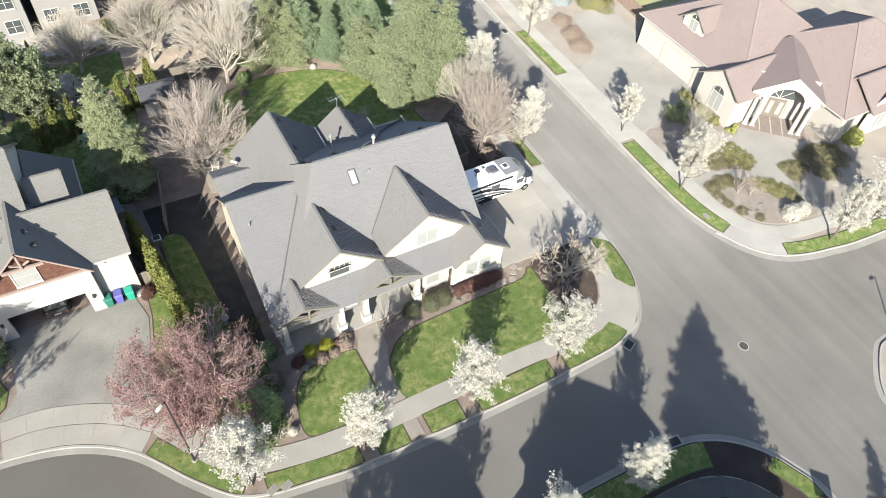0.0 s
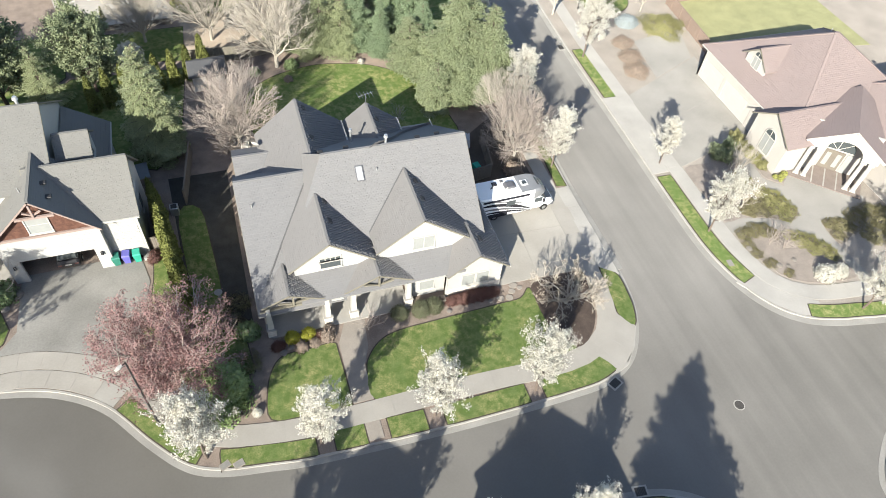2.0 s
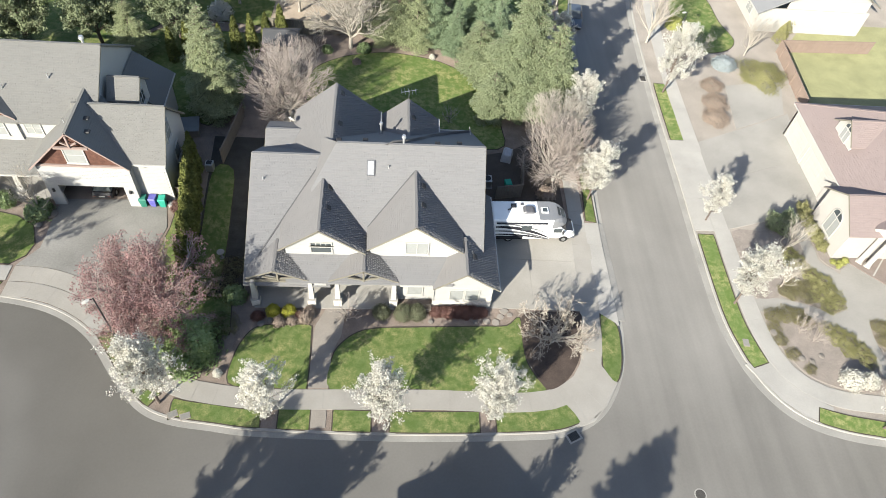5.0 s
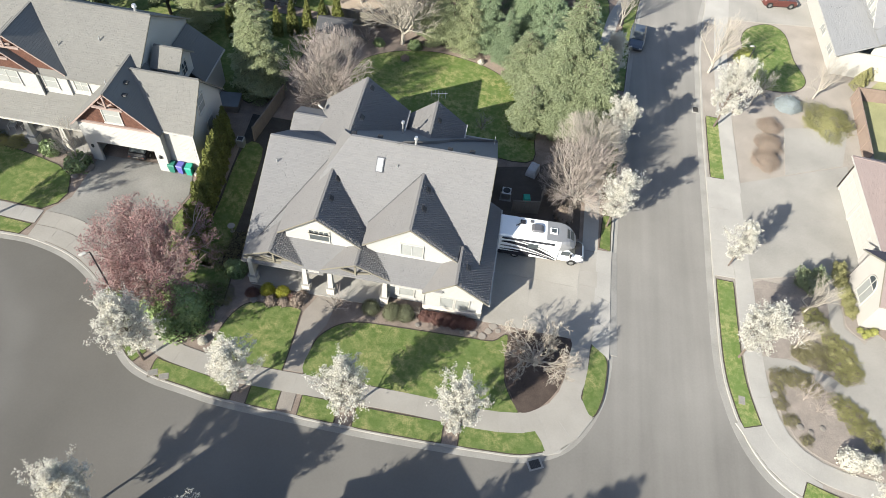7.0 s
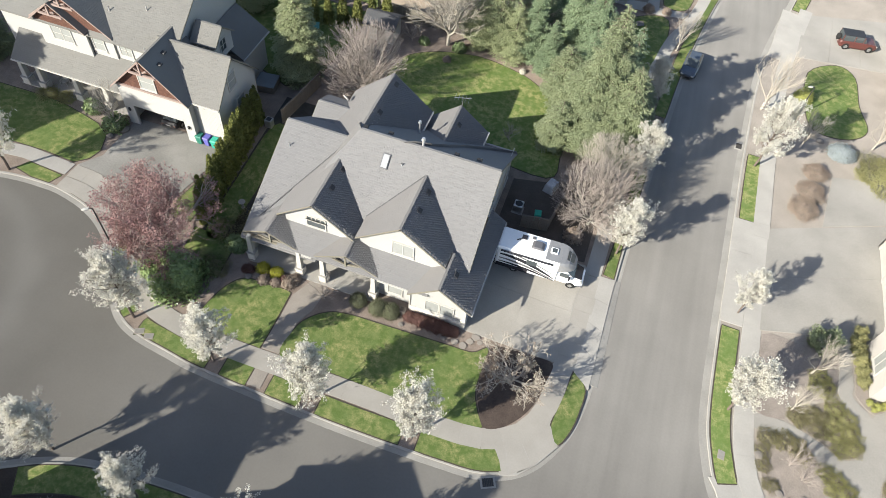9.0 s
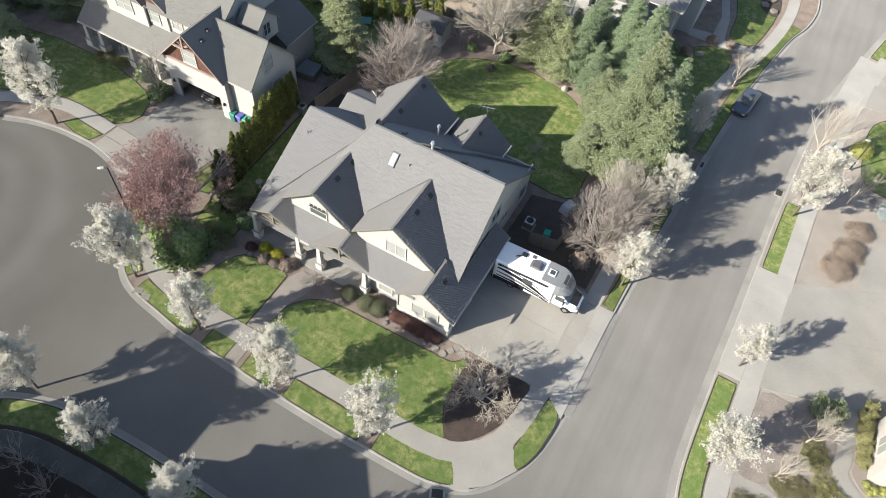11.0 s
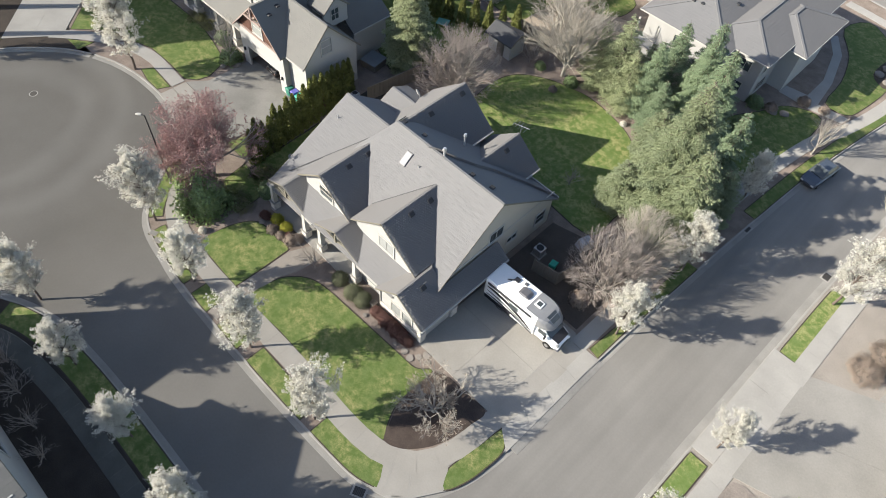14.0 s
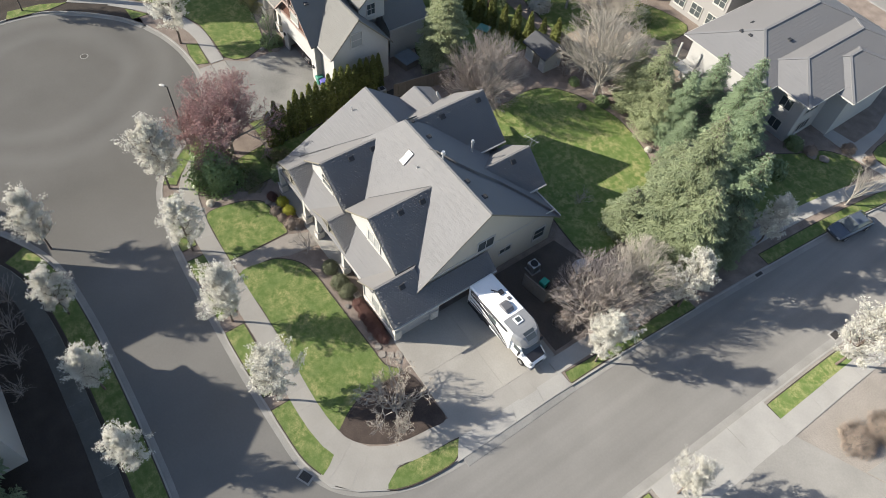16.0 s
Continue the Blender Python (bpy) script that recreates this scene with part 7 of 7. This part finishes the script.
part("front_cap", loft([ring(5.302, 1.165, 1.9, 3.06, 0.12), ring(5.7, 1.15, 1.92, 3.04, 0.18, 1.12), ring(6.05, 1.08, 1.95, 2.96, 0.24, 1.0), ring(6.35, 0.95, 2.0, 2.74, 0.24, 0.84), ring(6.58, 0.74, 2.08, 2.48, 0.14, 0.62), ring(6.68, 0.5, 2.15, 2.36, 0.08, 0.4)]), M_RV_CAP, rv, "silver grey moulded cab-over cap")
part("cap_window", solid([(5.78, -0.5, 3.05), (5.78, 0.5, 3.05), (6.42, 0.42, 2.73), (6.42, -0.42, 2.73)], [(5.78, -0.5, 3.085), (5.78, 0.5, 3.085), (6.44, 0.42, 2.765), (6.44, -0.42, 2.765)]), M_GLASS, rv, "dark sloping cap window")
part("roof_cap_panel", box(4.05, -1.06, 3.05, 5.3, 1.06, 3.064), M_RV_CAP, rv, "silver grey roof panel")
part("cab", loft([ring(5.3, 1.0, 0.45, 1.95, 0.1, 0.95), ring(6.1, 1.0, 0.4, 1.92, 0.12, 0.9), ring(6.75, 0.99, 0.4, 1.38, 0.12, 0.93), ring(7.35, 0.94, 0.42, 1.18, 0.14, 0.86), ring(7.68, 0.8, 0.5, 0.95, 0.14, 0.72)]), M_RV_WHITE, rv, "white van cab")
part("windscreen", solid([(6.12, -0.84, 1.9), (6.12, 0.84, 1.9), (6.78, 0.88, 1.4), (6.78, -0.88, 1.4)], [(6.16, -0.84, 1.93), (6.16, 0.84, 1.93), (6.82, 0.88, 1.43), (6.82, -0.88, 1.43)]), M_GLASS, rv, "dark windscreen")
part("bonnet_panel", solid([(6.8, -0.76, 1.36), (6.8, 0.76, 1.36), (7.5, 0.66, 1.13), (7.5, -0.66, 1.13)], [(6.8, -0.76, 1.41), (6.8, 0.76, 1.41), (7.5, 0.66, 1.18), (7.5, -0.66, 1.18)]), M_RV_BLACK, rv, "black bonnet panel")
part("grille", box(7.6, -0.45, 0.62, 7.72, 0.45, 0.9, 0.03), M_RV_BLACK, rv)
part("front_bumper", box(7.3, -0.92, 0.35, 7.78, 0.92, 0.55, 0.08), M_RV_GREY, rv)
for s in (-1, 1):
    part("headlight", box(7.35, s * 0.72 - 0.16, 0.85, 7.62, s * 0.72 + 0.16, 1.06, 0.06), M_BLIND_REFLECT, rv, "clear headlight")
    part("side_window", box(5.6, s * 0.985 - 0.02, 1.25, 6.35, s * 0.985 + 0.02, 1.75, 0.01), M_GLASS, rv)
    m = part("mirror", box(6.35, s * 1.2 - 0.12, 1.3, 6.5, s * 1.2 + 0.12, 1.7, 0.04), M_RV_BLACK, rv, "black door mirror")
    for x in (1.7, 6.7):
        wheel(rv, x, s * 0.92, 0.38, 0.26)
    # curved stripes along the side
    for k, (z0, z1, th, mm) in enumerate(((0.75, 2.1, 0.42, M_RV_BLACK), (0.6, 1.6, 0.26, M_RV_GREY), (1.3, 2.62, 0.16, M_RV_GREY), (0.52, 1.15, 0.24, M_RV_BLACK))):
        pts = [(0.3 + 4.9 * u, z1 + (z0 - z1) * u ** 1.6) for u in [i / 10 for i in range(11)]]
        lo = [(x, s * 1.166, z) for x, z in pts]
        hi = [(x, s * 1.166, z + th * math.sin(math.pi * (0.12 + 0.8 * i / 10))) for i, (x, z) in enumerate(pts)]
        part("stripe", solid(lo + hi[::-1], [(x, y + s * 0.006, z) for x, y, z in lo + hi[::-1]]), mm, rv, "painted swoosh stripe")
    part("lower_skirt", box(0.1, s * 1.165 - 0.01, 0.52, 2.9, s * 1.165 + 0.01, 1.0, 0.008), M_RV_BLACK, rv, "black lower skirt")
    part("coach_window", box(2.6, s * 1.165 - 0.02, 1.75, 3.5, s * 1.165 + 0.02, 2.35, 0.02), M_GLASS, rv)
part("awning", box(0.3, -1.3, 2.65, 4.8, -1.17, 2.85, 0.05), M_RV_BLACK, rv, "rolled black awning")
part("rear_bumper", box(-0.12, -1.05, 0.45, 0.05, 1.05, 0.65, 0.03), M_RV_BLACK, rv)
part("air_conditioner", loft([ring(2.7, 0.36, 3.04, 3.16, 0.03), ring(2.9, 0.4, 3.04, 3.3, 0.06), ring(3.5, 0.4, 3.04, 3.3, 0.06), ring(3.75, 0.34, 3.04, 3.16, 0.03)]), M_RV_GREY, rv, "grey rooftop air conditioner")
part("roof_hatch", box(4.3, -0.33, 3.05, 4.95, 0.33, 3.16, 0.04), M_RV_WHITE, rv, "white framed roof hatch")
part("hatch_pane", box(4.42, -0.21, 3.16, 4.83, 0.21, 3.175), M_GLASS, rv)
part("roof_vent", box(1.7, 0.28, 3.05, 2.15, 0.72, 3.17, 0.03), M_RV_BLACK, rv)
part("roof_vent", box(2.55, 0.55, 3.05, 2.85, 0.85, 3.13, 0.03), M_RV_GREY, rv)
part("tv_aerial", fast_mesh("tv_aerial", *tubes([(Vector((1.6, 0.1, 3.05)), Vector((1.6, 0.1, 3.25)), 0.05, 0.05), (Vector((1.35, -0.1, 3.22)), Vector((1.85, 0.3, 3.22)), 0.05, 0.05)], 6), M_RV_BLACK), M_RV_BLACK, rv)
part("ladder", fast_mesh("ladder", *tubes([(Vector((-0.06, y, 0.9)), Vector((-0.06, y, 3.1)), 0.02, 0.02) for y in (0.45, 0.8)] + [(Vector((-0.06, 0.45, 1.0 + 0.3 * k)), Vector((-0.06, 0.8, 1.0 + 0.3 * k)), 0.016, 0.016) for k in range(7)], 5), M_METAL), M_METAL, rv, "rear ladder")


# ---- fences, bins, lamps and small things ----
def fence(line, h, label, mat, board=0.15, gap=0.012):
    t = thing("fence", label, "fence")
    for (x0, y0), (x1, y1) in zip(line, line[1:]):
        a, b = Vector((x0, y0)), Vector((x1, y1))
        L = (b - a).length
        ang = math.degrees(math.atan2(b.y - a.y, b.x - a.x))
        n = max(1, int(L / board))
        me = None
        for k in range(n):
            p = a.lerp(b, (k + 0.5) / n)
            if me is None:
                o = part("board", box(-L / n / 2 + gap / 2, -0.012, 0.05, L / n / 2 - gap / 2, 0.012, h, 0.006), mat, t)
                me = o.data
            else:
                o = part("board", me, mat, t)
            o.matrix_basis = pose(p.x, p.y, random.uniform(-0.02, 0.02), 0, random.uniform(-0.6, 0.6), ang)
        for k in range(int(L / 2.4) + 2):
            p = a.lerp(b, min(1, k * 2.4 / L))
            o = part("post", box(-0.05, 0.015, 0, 0.05, 0.115, h + 0.05, 0.01), mat, t)
            o.matrix_basis = pose(p.x, p.y, 0, 0, 0, ang)
        for z in (0.35, h - 0.3):
            beam("rail", (x0, y0, z), (x1, y1, z), 0.05, 0.09, mat, t)
        beam("cap_rail", (x0, y0, h + 0.05), (x1, y1, h + 0.05), 0.12, 0.04, mat, t)
    return t


fence([(1.2, 11.9), (3.6, 12.3), (4.3, 17.2)], 1.7, "weathered wooden screen fence round the bins", M_WOOD)
fence([(-24.2, 15.4), (-23.6, 19.2), (-23.2, 22)], 1.8, "weathered board fence between the gardens", M_WOOD)
fence([(-22.6, 36.2), (-17.2, 36.0)], 1.8, "pale board fence behind the lawn", M_TIMBER)
fence([(-17.2, 36.0), (-9.0, 37.5), (0, 39.5)], 1.8, "weathered board fence behind the trees", M_WOOD)
fence([(-34, 44.2), (-23.6, 44.6)], 0.7, "low timber edging wall below the patio", M_WOOD)
fence([(37.0, 26.5), (37.9, 37.4), (50, 38.0)], 1.7, "brown board fence beside the driveway", M_FENCE)
fence([(-28.4, 10.9), (-26.6, 10.7)], 1.5, "short wooden gate fence beside the house", M_WOOD)

shed = thing("shed", "small garden shed with a dark roof", "shed")
gable_x(shed, 33.0, 2.9, -21.4, -17.6, 31.4, 34.6, (M_FELT, M_FELT), 0.5)
shed.matrix_basis = pose(-1.0, -0.4, 0)
wall_box(shed, -21.1, 31.8, -17.9, 34.2, 0, 2.1, M_GREY_SIDING)
part("door", box(-19.8, 31.76, 0.05, -18.8, 31.8, 1.9, 0.01), M_WOOD, shed)


def bin_cart(mat, lid, label, at, turn):
    t = thing("wheelie_bin", label, "bin", at, turn, "wheeled bins")
    part("tub", solid([(-0.22, -0.24, 0.08), (0.22, -0.24, 0.08), (0.22, 0.24, 0.08), (-0.22, 0.24, 0.08)], [(-0.3, -0.34, 1.0), (0.3, -0.34, 1.0), (0.3, 0.34, 1.0), (-0.3, 0.34, 1.0)]), mat, t)
    part("lid", solid([(-0.32, -0.37, 1.0), (0.32, -0.37, 1.0), (0.32, 0.38, 1.0), (-0.32, 0.38, 1.0)], [(-0.28, -0.3, 1.1), (0.28, -0.3, 1.1), (0.28, 0.34, 1.1), (-0.28, 0.34, 1.1)]), lid, t)
    part("axle", fast_mesh("axle", *tubes([(Vector((-0.3, 0.26, 0.12)), Vector((0.3, 0.26, 0.12)), 0.12, 0.12)], 10), M_RUBBER), M_RUBBER, t)
    part("handle", box(-0.26, 0.36, 0.95, 0.26, 0.42, 1.0, 0.015), lid, t)
    return t


bin_cart(M_BIN_TEAL, M_BIN_TEAL, "dark green wheeled bin by the garage", (-30.05, 9.9, 0.03), 5)
bin_cart(M_BIN_BLUE, M_BIN_BLUE, "blue wheeled recycling bin by the garage", (-29.25, 9.95, 0.03), -4)
bin_cart(M_BIN_GREEN, M_BIN_GREEN, "bright green wheeled bin by the garage", (-28.45, 9.9, 0.03), 3)
bin_cart(M_BIN_GREEN, M_BIN_GREEN, "green wheeled bin behind the screen fence", (2.4, 13.2, 0.0), 10)
crate = thing("storage_crate", "low white storage crate beside the bins", "crate")
part("tub", box(-28.0, 9.7, 0.03, -27.4, 10.15, 0.32, 0.03), M_WHITE, crate)
part("lid", box(-28.03, 9.67, 0.32, -27.37, 10.18, 0.37, 0.01), M_BLIND_REFLECT, crate)
planter = thing("planter_box", "square wooden planter box in the front bed", "planter")
part("box", box(-5.75, -0.75, 0, -5.2, -0.2, 0.45, 0.02), M_WOOD, planter)
part("soil", box(-5.68, -0.68, 0.45, -5.27, -0.27, 0.47), M_SOIL, planter)

unit = thing("heat_pump", "grey outdoor heat pump unit beside the wall", "heat pump")
part("casing", box(0.05, 13.3, 0.08, 0.9, 14.15, 0.95, 0.04), M_METAL, unit)
bmf = bmesh.new()
bmesh.ops.create_cone(bmf, cap_ends=True, segments=18, radius1=0.34, radius2=0.34, depth=0.03, matrix=Matrix.Translation((0.475, 13.72, 0.965)))
part("fan_grille", bmf, M_DARK, unit)
part("pad", box(-0.05, 13.2, 0, 1.0, 14.25, 0.08), M_CONCRETE, unit)
unit2 = thing("heat_pump", "small grey outdoor unit behind the neighbouring house", "heat pump")
part("casing", box(-25.6, 14.2, 0.0, -24.9, 14.9, 0.9, 0.04), M_METAL, unit2)
part("fan_grille", box(-25.5, 14.3, 0.9, -25.0, 14.8, 0.93, 0.02), M_DARK, unit2)


def street_lamp(at, turn, h=8.4):
    t = thing("street_lamp", "dark slender street lamp post with one head", "street lamp", at, turn, "street lamps")
    part("pole", fast_mesh("pole", *tubes([(Vector((0, 0, 0)), Vector((0, 0, h)), 0.085, 0.05)], 10), M_DARK), M_DARK, t)
    part("arm", fast_mesh("arm", *tubes([(Vector((0, 0, h - 0.05)), Vector((0.35, 0, h + 0.05)), 0.035, 0.03)], 6), M_DARK), M_DARK, t)
    part("head", loft([ring(0.25, 0.1, h - 0.02, h + 0.1, 0.03), ring(0.5, 0.13, h - 0.03, h + 0.12, 0.04), ring(0.72, 0.08, h + 0.0, h + 0.08, 0.03)]), M_WHITE, t, "pale lamp head")
    part("base", box(-0.15, -0.15, 0, 0.15, 0.15, 0.12, 0.02), M_CONCRETE, t)


street_lamp((-27.75, -5.4, 0.03), 220)
street_lamp((21.3, -26.3, -0.02), 180, 7.0)
street_lamp((25.4, 38.4, 0.0), 200, 4.1)


def grate(at, turn, label):
    t = thing("drain_grate", label, "drain", at, turn, "street drains")
    part("surround", box(-0.55, -0.42, 0, 0.55, 0.42, 0.03, 0.01), M_KERB, t)
    part("plate", box(-0.4, -0.3, 0.03, 0.4, 0.3, 0.036), M_DARK, t)
    for k in range(7):
        part("bar", box(-0.38 + 0.12 * k, -0.28, 0.036, -0.33 + 0.12 * k, 0.28, 0.055), M_GRATE, t)


grate((5.1, -11.2, -0.125), 25, "iron storm drain grate at the corner gutter")
grate((2.9, -19.25, -0.125), -8, "iron storm drain grate in the shade")
grate((19.8, 31.2, -0.125), 88, "iron storm drain grate by the side street")
grate((11.9, 30.6, -0.125), 88, "iron storm drain grate under the trees")
for at, r in (((13.6, -15.5, -0.13), 0.36), ((-47.0, -9.0, -0.126), 0.34)):
    m = thing("manhole_cover", "round iron manhole cover in the asphalt", "manhole", at, 0, "manhole covers")
    bm = bmesh.new()
    bmesh.ops.create_cone(bm, cap_ends=True, segments=24, radius1=r, radius2=r, depth=0.014, matrix=Matrix.Translation((0, 0, 0.007)))
    part("lid", bm, M_GRATE, m)
    bm = bmesh.new()
    bmesh.ops.create_cone(bm, cap_ends=True, segments=24, radius1=r + 0.09, radius2=r + 0.09, depth=0.006, matrix=Matrix.Translation((0, 0, 0.003)))
    part("collar", bm, M_KERB, m)
for x, y, turn in ((-22.9, -9.75, 20), (-23.8, -9.6, 25), (20.9, -3.2, 85)):
    u = thing("utility_box", "flush concrete utility box lid in the verge", "utility box", (x, y, 0.0), turn, "utility boxes")
    part("frame", box(-0.36, -0.26, 0, 0.36, 0.26, 0.05, 0.01), M_STEP, u)
    part("lid", box(-0.29, -0.19, 0.05, 0.29, 0.19, 0.056), M_DRIVE_OLD, u)

# Hoop added out of view so its backboard casts a dark panel by the kerb.
hoop = thing("basketball_hoop", "portable basketball hoop standing on the footpath", "basketball hoop", (5.7, -31.9, 0.03), 40)
part("base", box(-0.5, -0.4, 0, 0.5, 0.4, 0.2, 0.05), M_DARK, hoop)
part("pole", fast_mesh("pole", *tubes([(Vector((0, 0, 0.15)), Vector((0, 0, 2.9)), 0.06, 0.05), (Vector((0, 0, 2.8)), Vector((0.6, 0, 3.1)), 0.05, 0.05)], 8), M_DARK), M_DARK, hoop)
part("backboard", box(0.58, -0.65, 2.75, 0.63, 0.65, 3.6, 0.01), M_DARK, hoop)
part("rim", fast_mesh("rim", *tubes([(Vector((0.86 + 0.23 * math.cos(a), 0.23 * math.sin(a), 3.0)), Vector((0.86 + 0.23 * math.cos(a + 0.6), 0.23 * math.sin(a + 0.6), 3.0)), 0.012, 0.012) for a in [0.6 * k for k in range(11)]], 5), M_RED), M_RED, hoop)


def rock(at, s, seed):
    rng = np.random.default_rng(seed)
    bm = bmesh.new()
    bmesh.ops.create_icosphere(bm, subdivisions=2, radius=1.0)
    for v in bm.verts:
        v.co *= 1 + 0.22 * noise.noise(v.co * 1.7 + Vector((seed, 0, 0)))
        v.co.z *= 0.28
        v.co *= s
    bmesh.ops.recalc_face_normals(bm, faces=bm.faces)
    me = bpy.data.meshes.new("rock")
    bm.to_mesh(me)
    bm.free()
    me.materials.append(M_ROCK)
    o = new("rock", me)
    o.matrix_basis = pose(at[0], at[1], s * 0.25, 0, 0, rng.uniform(0, 360))
    return tagged(o, "grey landscape rock in the garden bed", "rock", "landscape rocks")


for k, (x, y, s) in enumerate(((10.9, 62.4, 0.6), (11.3, 64.0, 0.7), (11.8, 65.2, 0.5), (12.2, 61.6, 0.55), (-1.6, -1.6, 0.2), (-18.6, -2.0, 0.3), (-17.9, -1.7, 0.25), (-5.2, -1.6, 0.22), (23.6, -2.2, 0.35), (25.2, -4.6, 0.3), (26.0, -4.9, 0.25), (27.0, -4.4, 0.25), (-1.0, 31.6, 0.35), (1.0, 30.6, 0.3), (26.6, 35.8, 0.5), (28.0, 35.4, 0.45), (-14.6, -1.2, 0.25), (5.6, 46.9, 0.5), (6.6, 47.6, 0.55), (-37.4, 8.6, 0.5), (-38.2, 7.4, 0.35))):
    rock((x, y), s, k + 3)


def garden_chair(at, turn, text="white slatted garden chair on the back lawn"):
    t = thing("garden_chair", text, "chair", at, turn, "garden chairs")
    for k in range(4):
        part("seat_slat", box(-0.28, -0.25 + 0.13 * k, 0.36, 0.28, -0.14 + 0.13 * k, 0.385), M_WHITE, t)
        o = part("back_slat", box(-0.27 + 0.14 * k, 0.25, 0.36, -0.15 + 0.14 * k, 0.275, 0.95), M_WHITE, t)
    for x in (-0.3, 0.3):
        part("arm", box(x - 0.06, -0.35, 0.56, x + 0.06, 0.3, 0.585), M_WHITE, t)
        for y in (-0.28, 0.26):
            part("leg", box(x - 0.03, y - 0.03, 0, x + 0.03, y + 0.03, 0.56), M_WHITE, t)
    return t


garden_chair((-17.7, 24.0, 0.03), 150)
garden_chair((-18.3, 21.6, 0.03), 70)
garden_chair((0.6, 31.0, 0.0), 140)
garden_chair((-46.2, 11.7, 0.12), 10, "white slatted chair on the covered porch")
garden_chair((-44.9, 11.8, 0.12), -15, "white slatted chair on the covered porch")
table = thing("garden_bench", "small weathered wooden garden bench", "bench", (1.6, 30.4, 0), 120)
part("seat", box(-0.6, -0.2, 0.4, 0.6, 0.2, 0.45, 0.01), M_WOOD, table)
for x in (-0.5, 0.5):
    part("leg", box(x - 0.05, -0.18, 0, x + 0.05, 0.18, 0.4), M_WOOD, table)


def flagstone(at, size, seed):
    """A flat uneven stepping stone."""
    rng = np.random.default_rng(seed)
    poly = [(at[0] + size * rng.uniform(0.8, 1.1) * math.cos(a), at[1] + size * rng.uniform(0.65, 0.95) * math.sin(a)) for a in [k * math.pi / 3.5 for k in range(7)]]
    return tagged(part("flagstone", prism(poly, -0.02, 0.05 + 0.02 * rng.random()), M_STEP, None), "flat pale stepping stone in the bark bed", "stepping stone", "stepping stones")


for k, (x, y, size) in enumerate(((-0.65, -1.5, 0.34), (0.08, -1.6, 0.36), (0.5, -1.05, 0.34), (0.85, -0.5, 0.36), (1.3, -0.85, 0.26))):
    flagstone((x, y), size, 90 + k)

bath = thing("bird_bath", "small pale stone bird bath in the shaded side garden", "bird bath", (-22.6, 4.4, 0.03))
part("pedestal", fast_mesh("pedestal", *tubes([(Vector((0, 0, 0)), Vector((0, 0, 0.12)), 0.2, 0.13), (Vector((0, 0, 0.12)), Vector((0, 0, 0.6)), 0.1, 0.08)], 12), M_CONCRETE), M_CONCRETE, bath)
bm = bmesh.new()
bmesh.ops.create_cone(bm, cap_ends=True, segments=18, radius1=0.12, radius2=0.32, depth=0.14, matrix=Matrix.Translation((0, 0, 0.67)))
part("bowl", bm, M_CONCRETE, bath)


def draped(name, label, category, at, half, h, mat, seed):
    """A loose cover hanging over a low bulky thing."""
    rng = np.random.default_rng(seed)
    bm = bmesh.new()
    bmesh.ops.create_grid(bm, x_segments=16, y_segments=16, size=1.0)
    for v in bm.verts:
        x, y = v.co.x, v.co.y
        edge = max(abs(x), abs(y))
        fall = max(0.0, (edge - 0.6) / 0.4)
        fold = 0.12 * noise.noise(Vector((x * 2.6, y * 2.6, seed))) + 0.05 * noise.noise(Vector((x * 7, y * 7, seed)))
        v.co = Vector((half[0] * x * (1 - 0.2 * fall), half[1] * y * (1 - 0.2 * fall), max(0.03, h * (1 - fall ** 1.6) + fold)))
    t = thing(name, label, category, at, rng.uniform(0, 90))
    part("cover", bm, mat, t)
    part("body", box(-half[0] * 0.55, -half[1] * 0.55, 0, half[0] * 0.55, half[1] * 0.55, h * 0.8, 0.03), M_DARK, t)
    return t


draped("covered_barbecue", "barbecue under a crumpled pale grey cover", "barbecue", (2.75, 17.4, 0.02), (0.85, 0.65), 0.95, material("grey_tarpaulin", (0.4, 0.41, 0.44), 0.6, 0.15, 2, 9), 5)
tub = thing("hot_tub", "square hot tub with a dull blue-grey cover", "hot tub", (-28.1, 19.6, 0.0), 8)
part("shell", box(-1.0, -1.0, 0, 1.0, 1.0, 0.8, 0.05), M_WOOD, tub)
part("cover", box(-1.05, -1.05, 0.8, 1.05, 1.05, 0.92, 0.04), material("blue_grey_vinyl", (0.16, 0.18, 0.2), 0.5, 0.12, 1, 8), tub)
table = thing("garden_table", "small teal topped garden table behind the hedge", "table", (-27.9, 30.0, 0.03), 25)
part("tabletop", box(-0.7, -0.6, 0.68, 0.7, 0.6, 0.73, 0.02), material("teal_paint", (0.08, 0.22, 0.2), 0.5, 0.15, 2, 9), table)
for x in (-0.6, 0.6):
    for y in (-0.5, 0.5):
        part("leg", box(x - 0.03, y - 0.03, 0, x + 0.03, y + 0.03, 0.68), M_DARK, table)
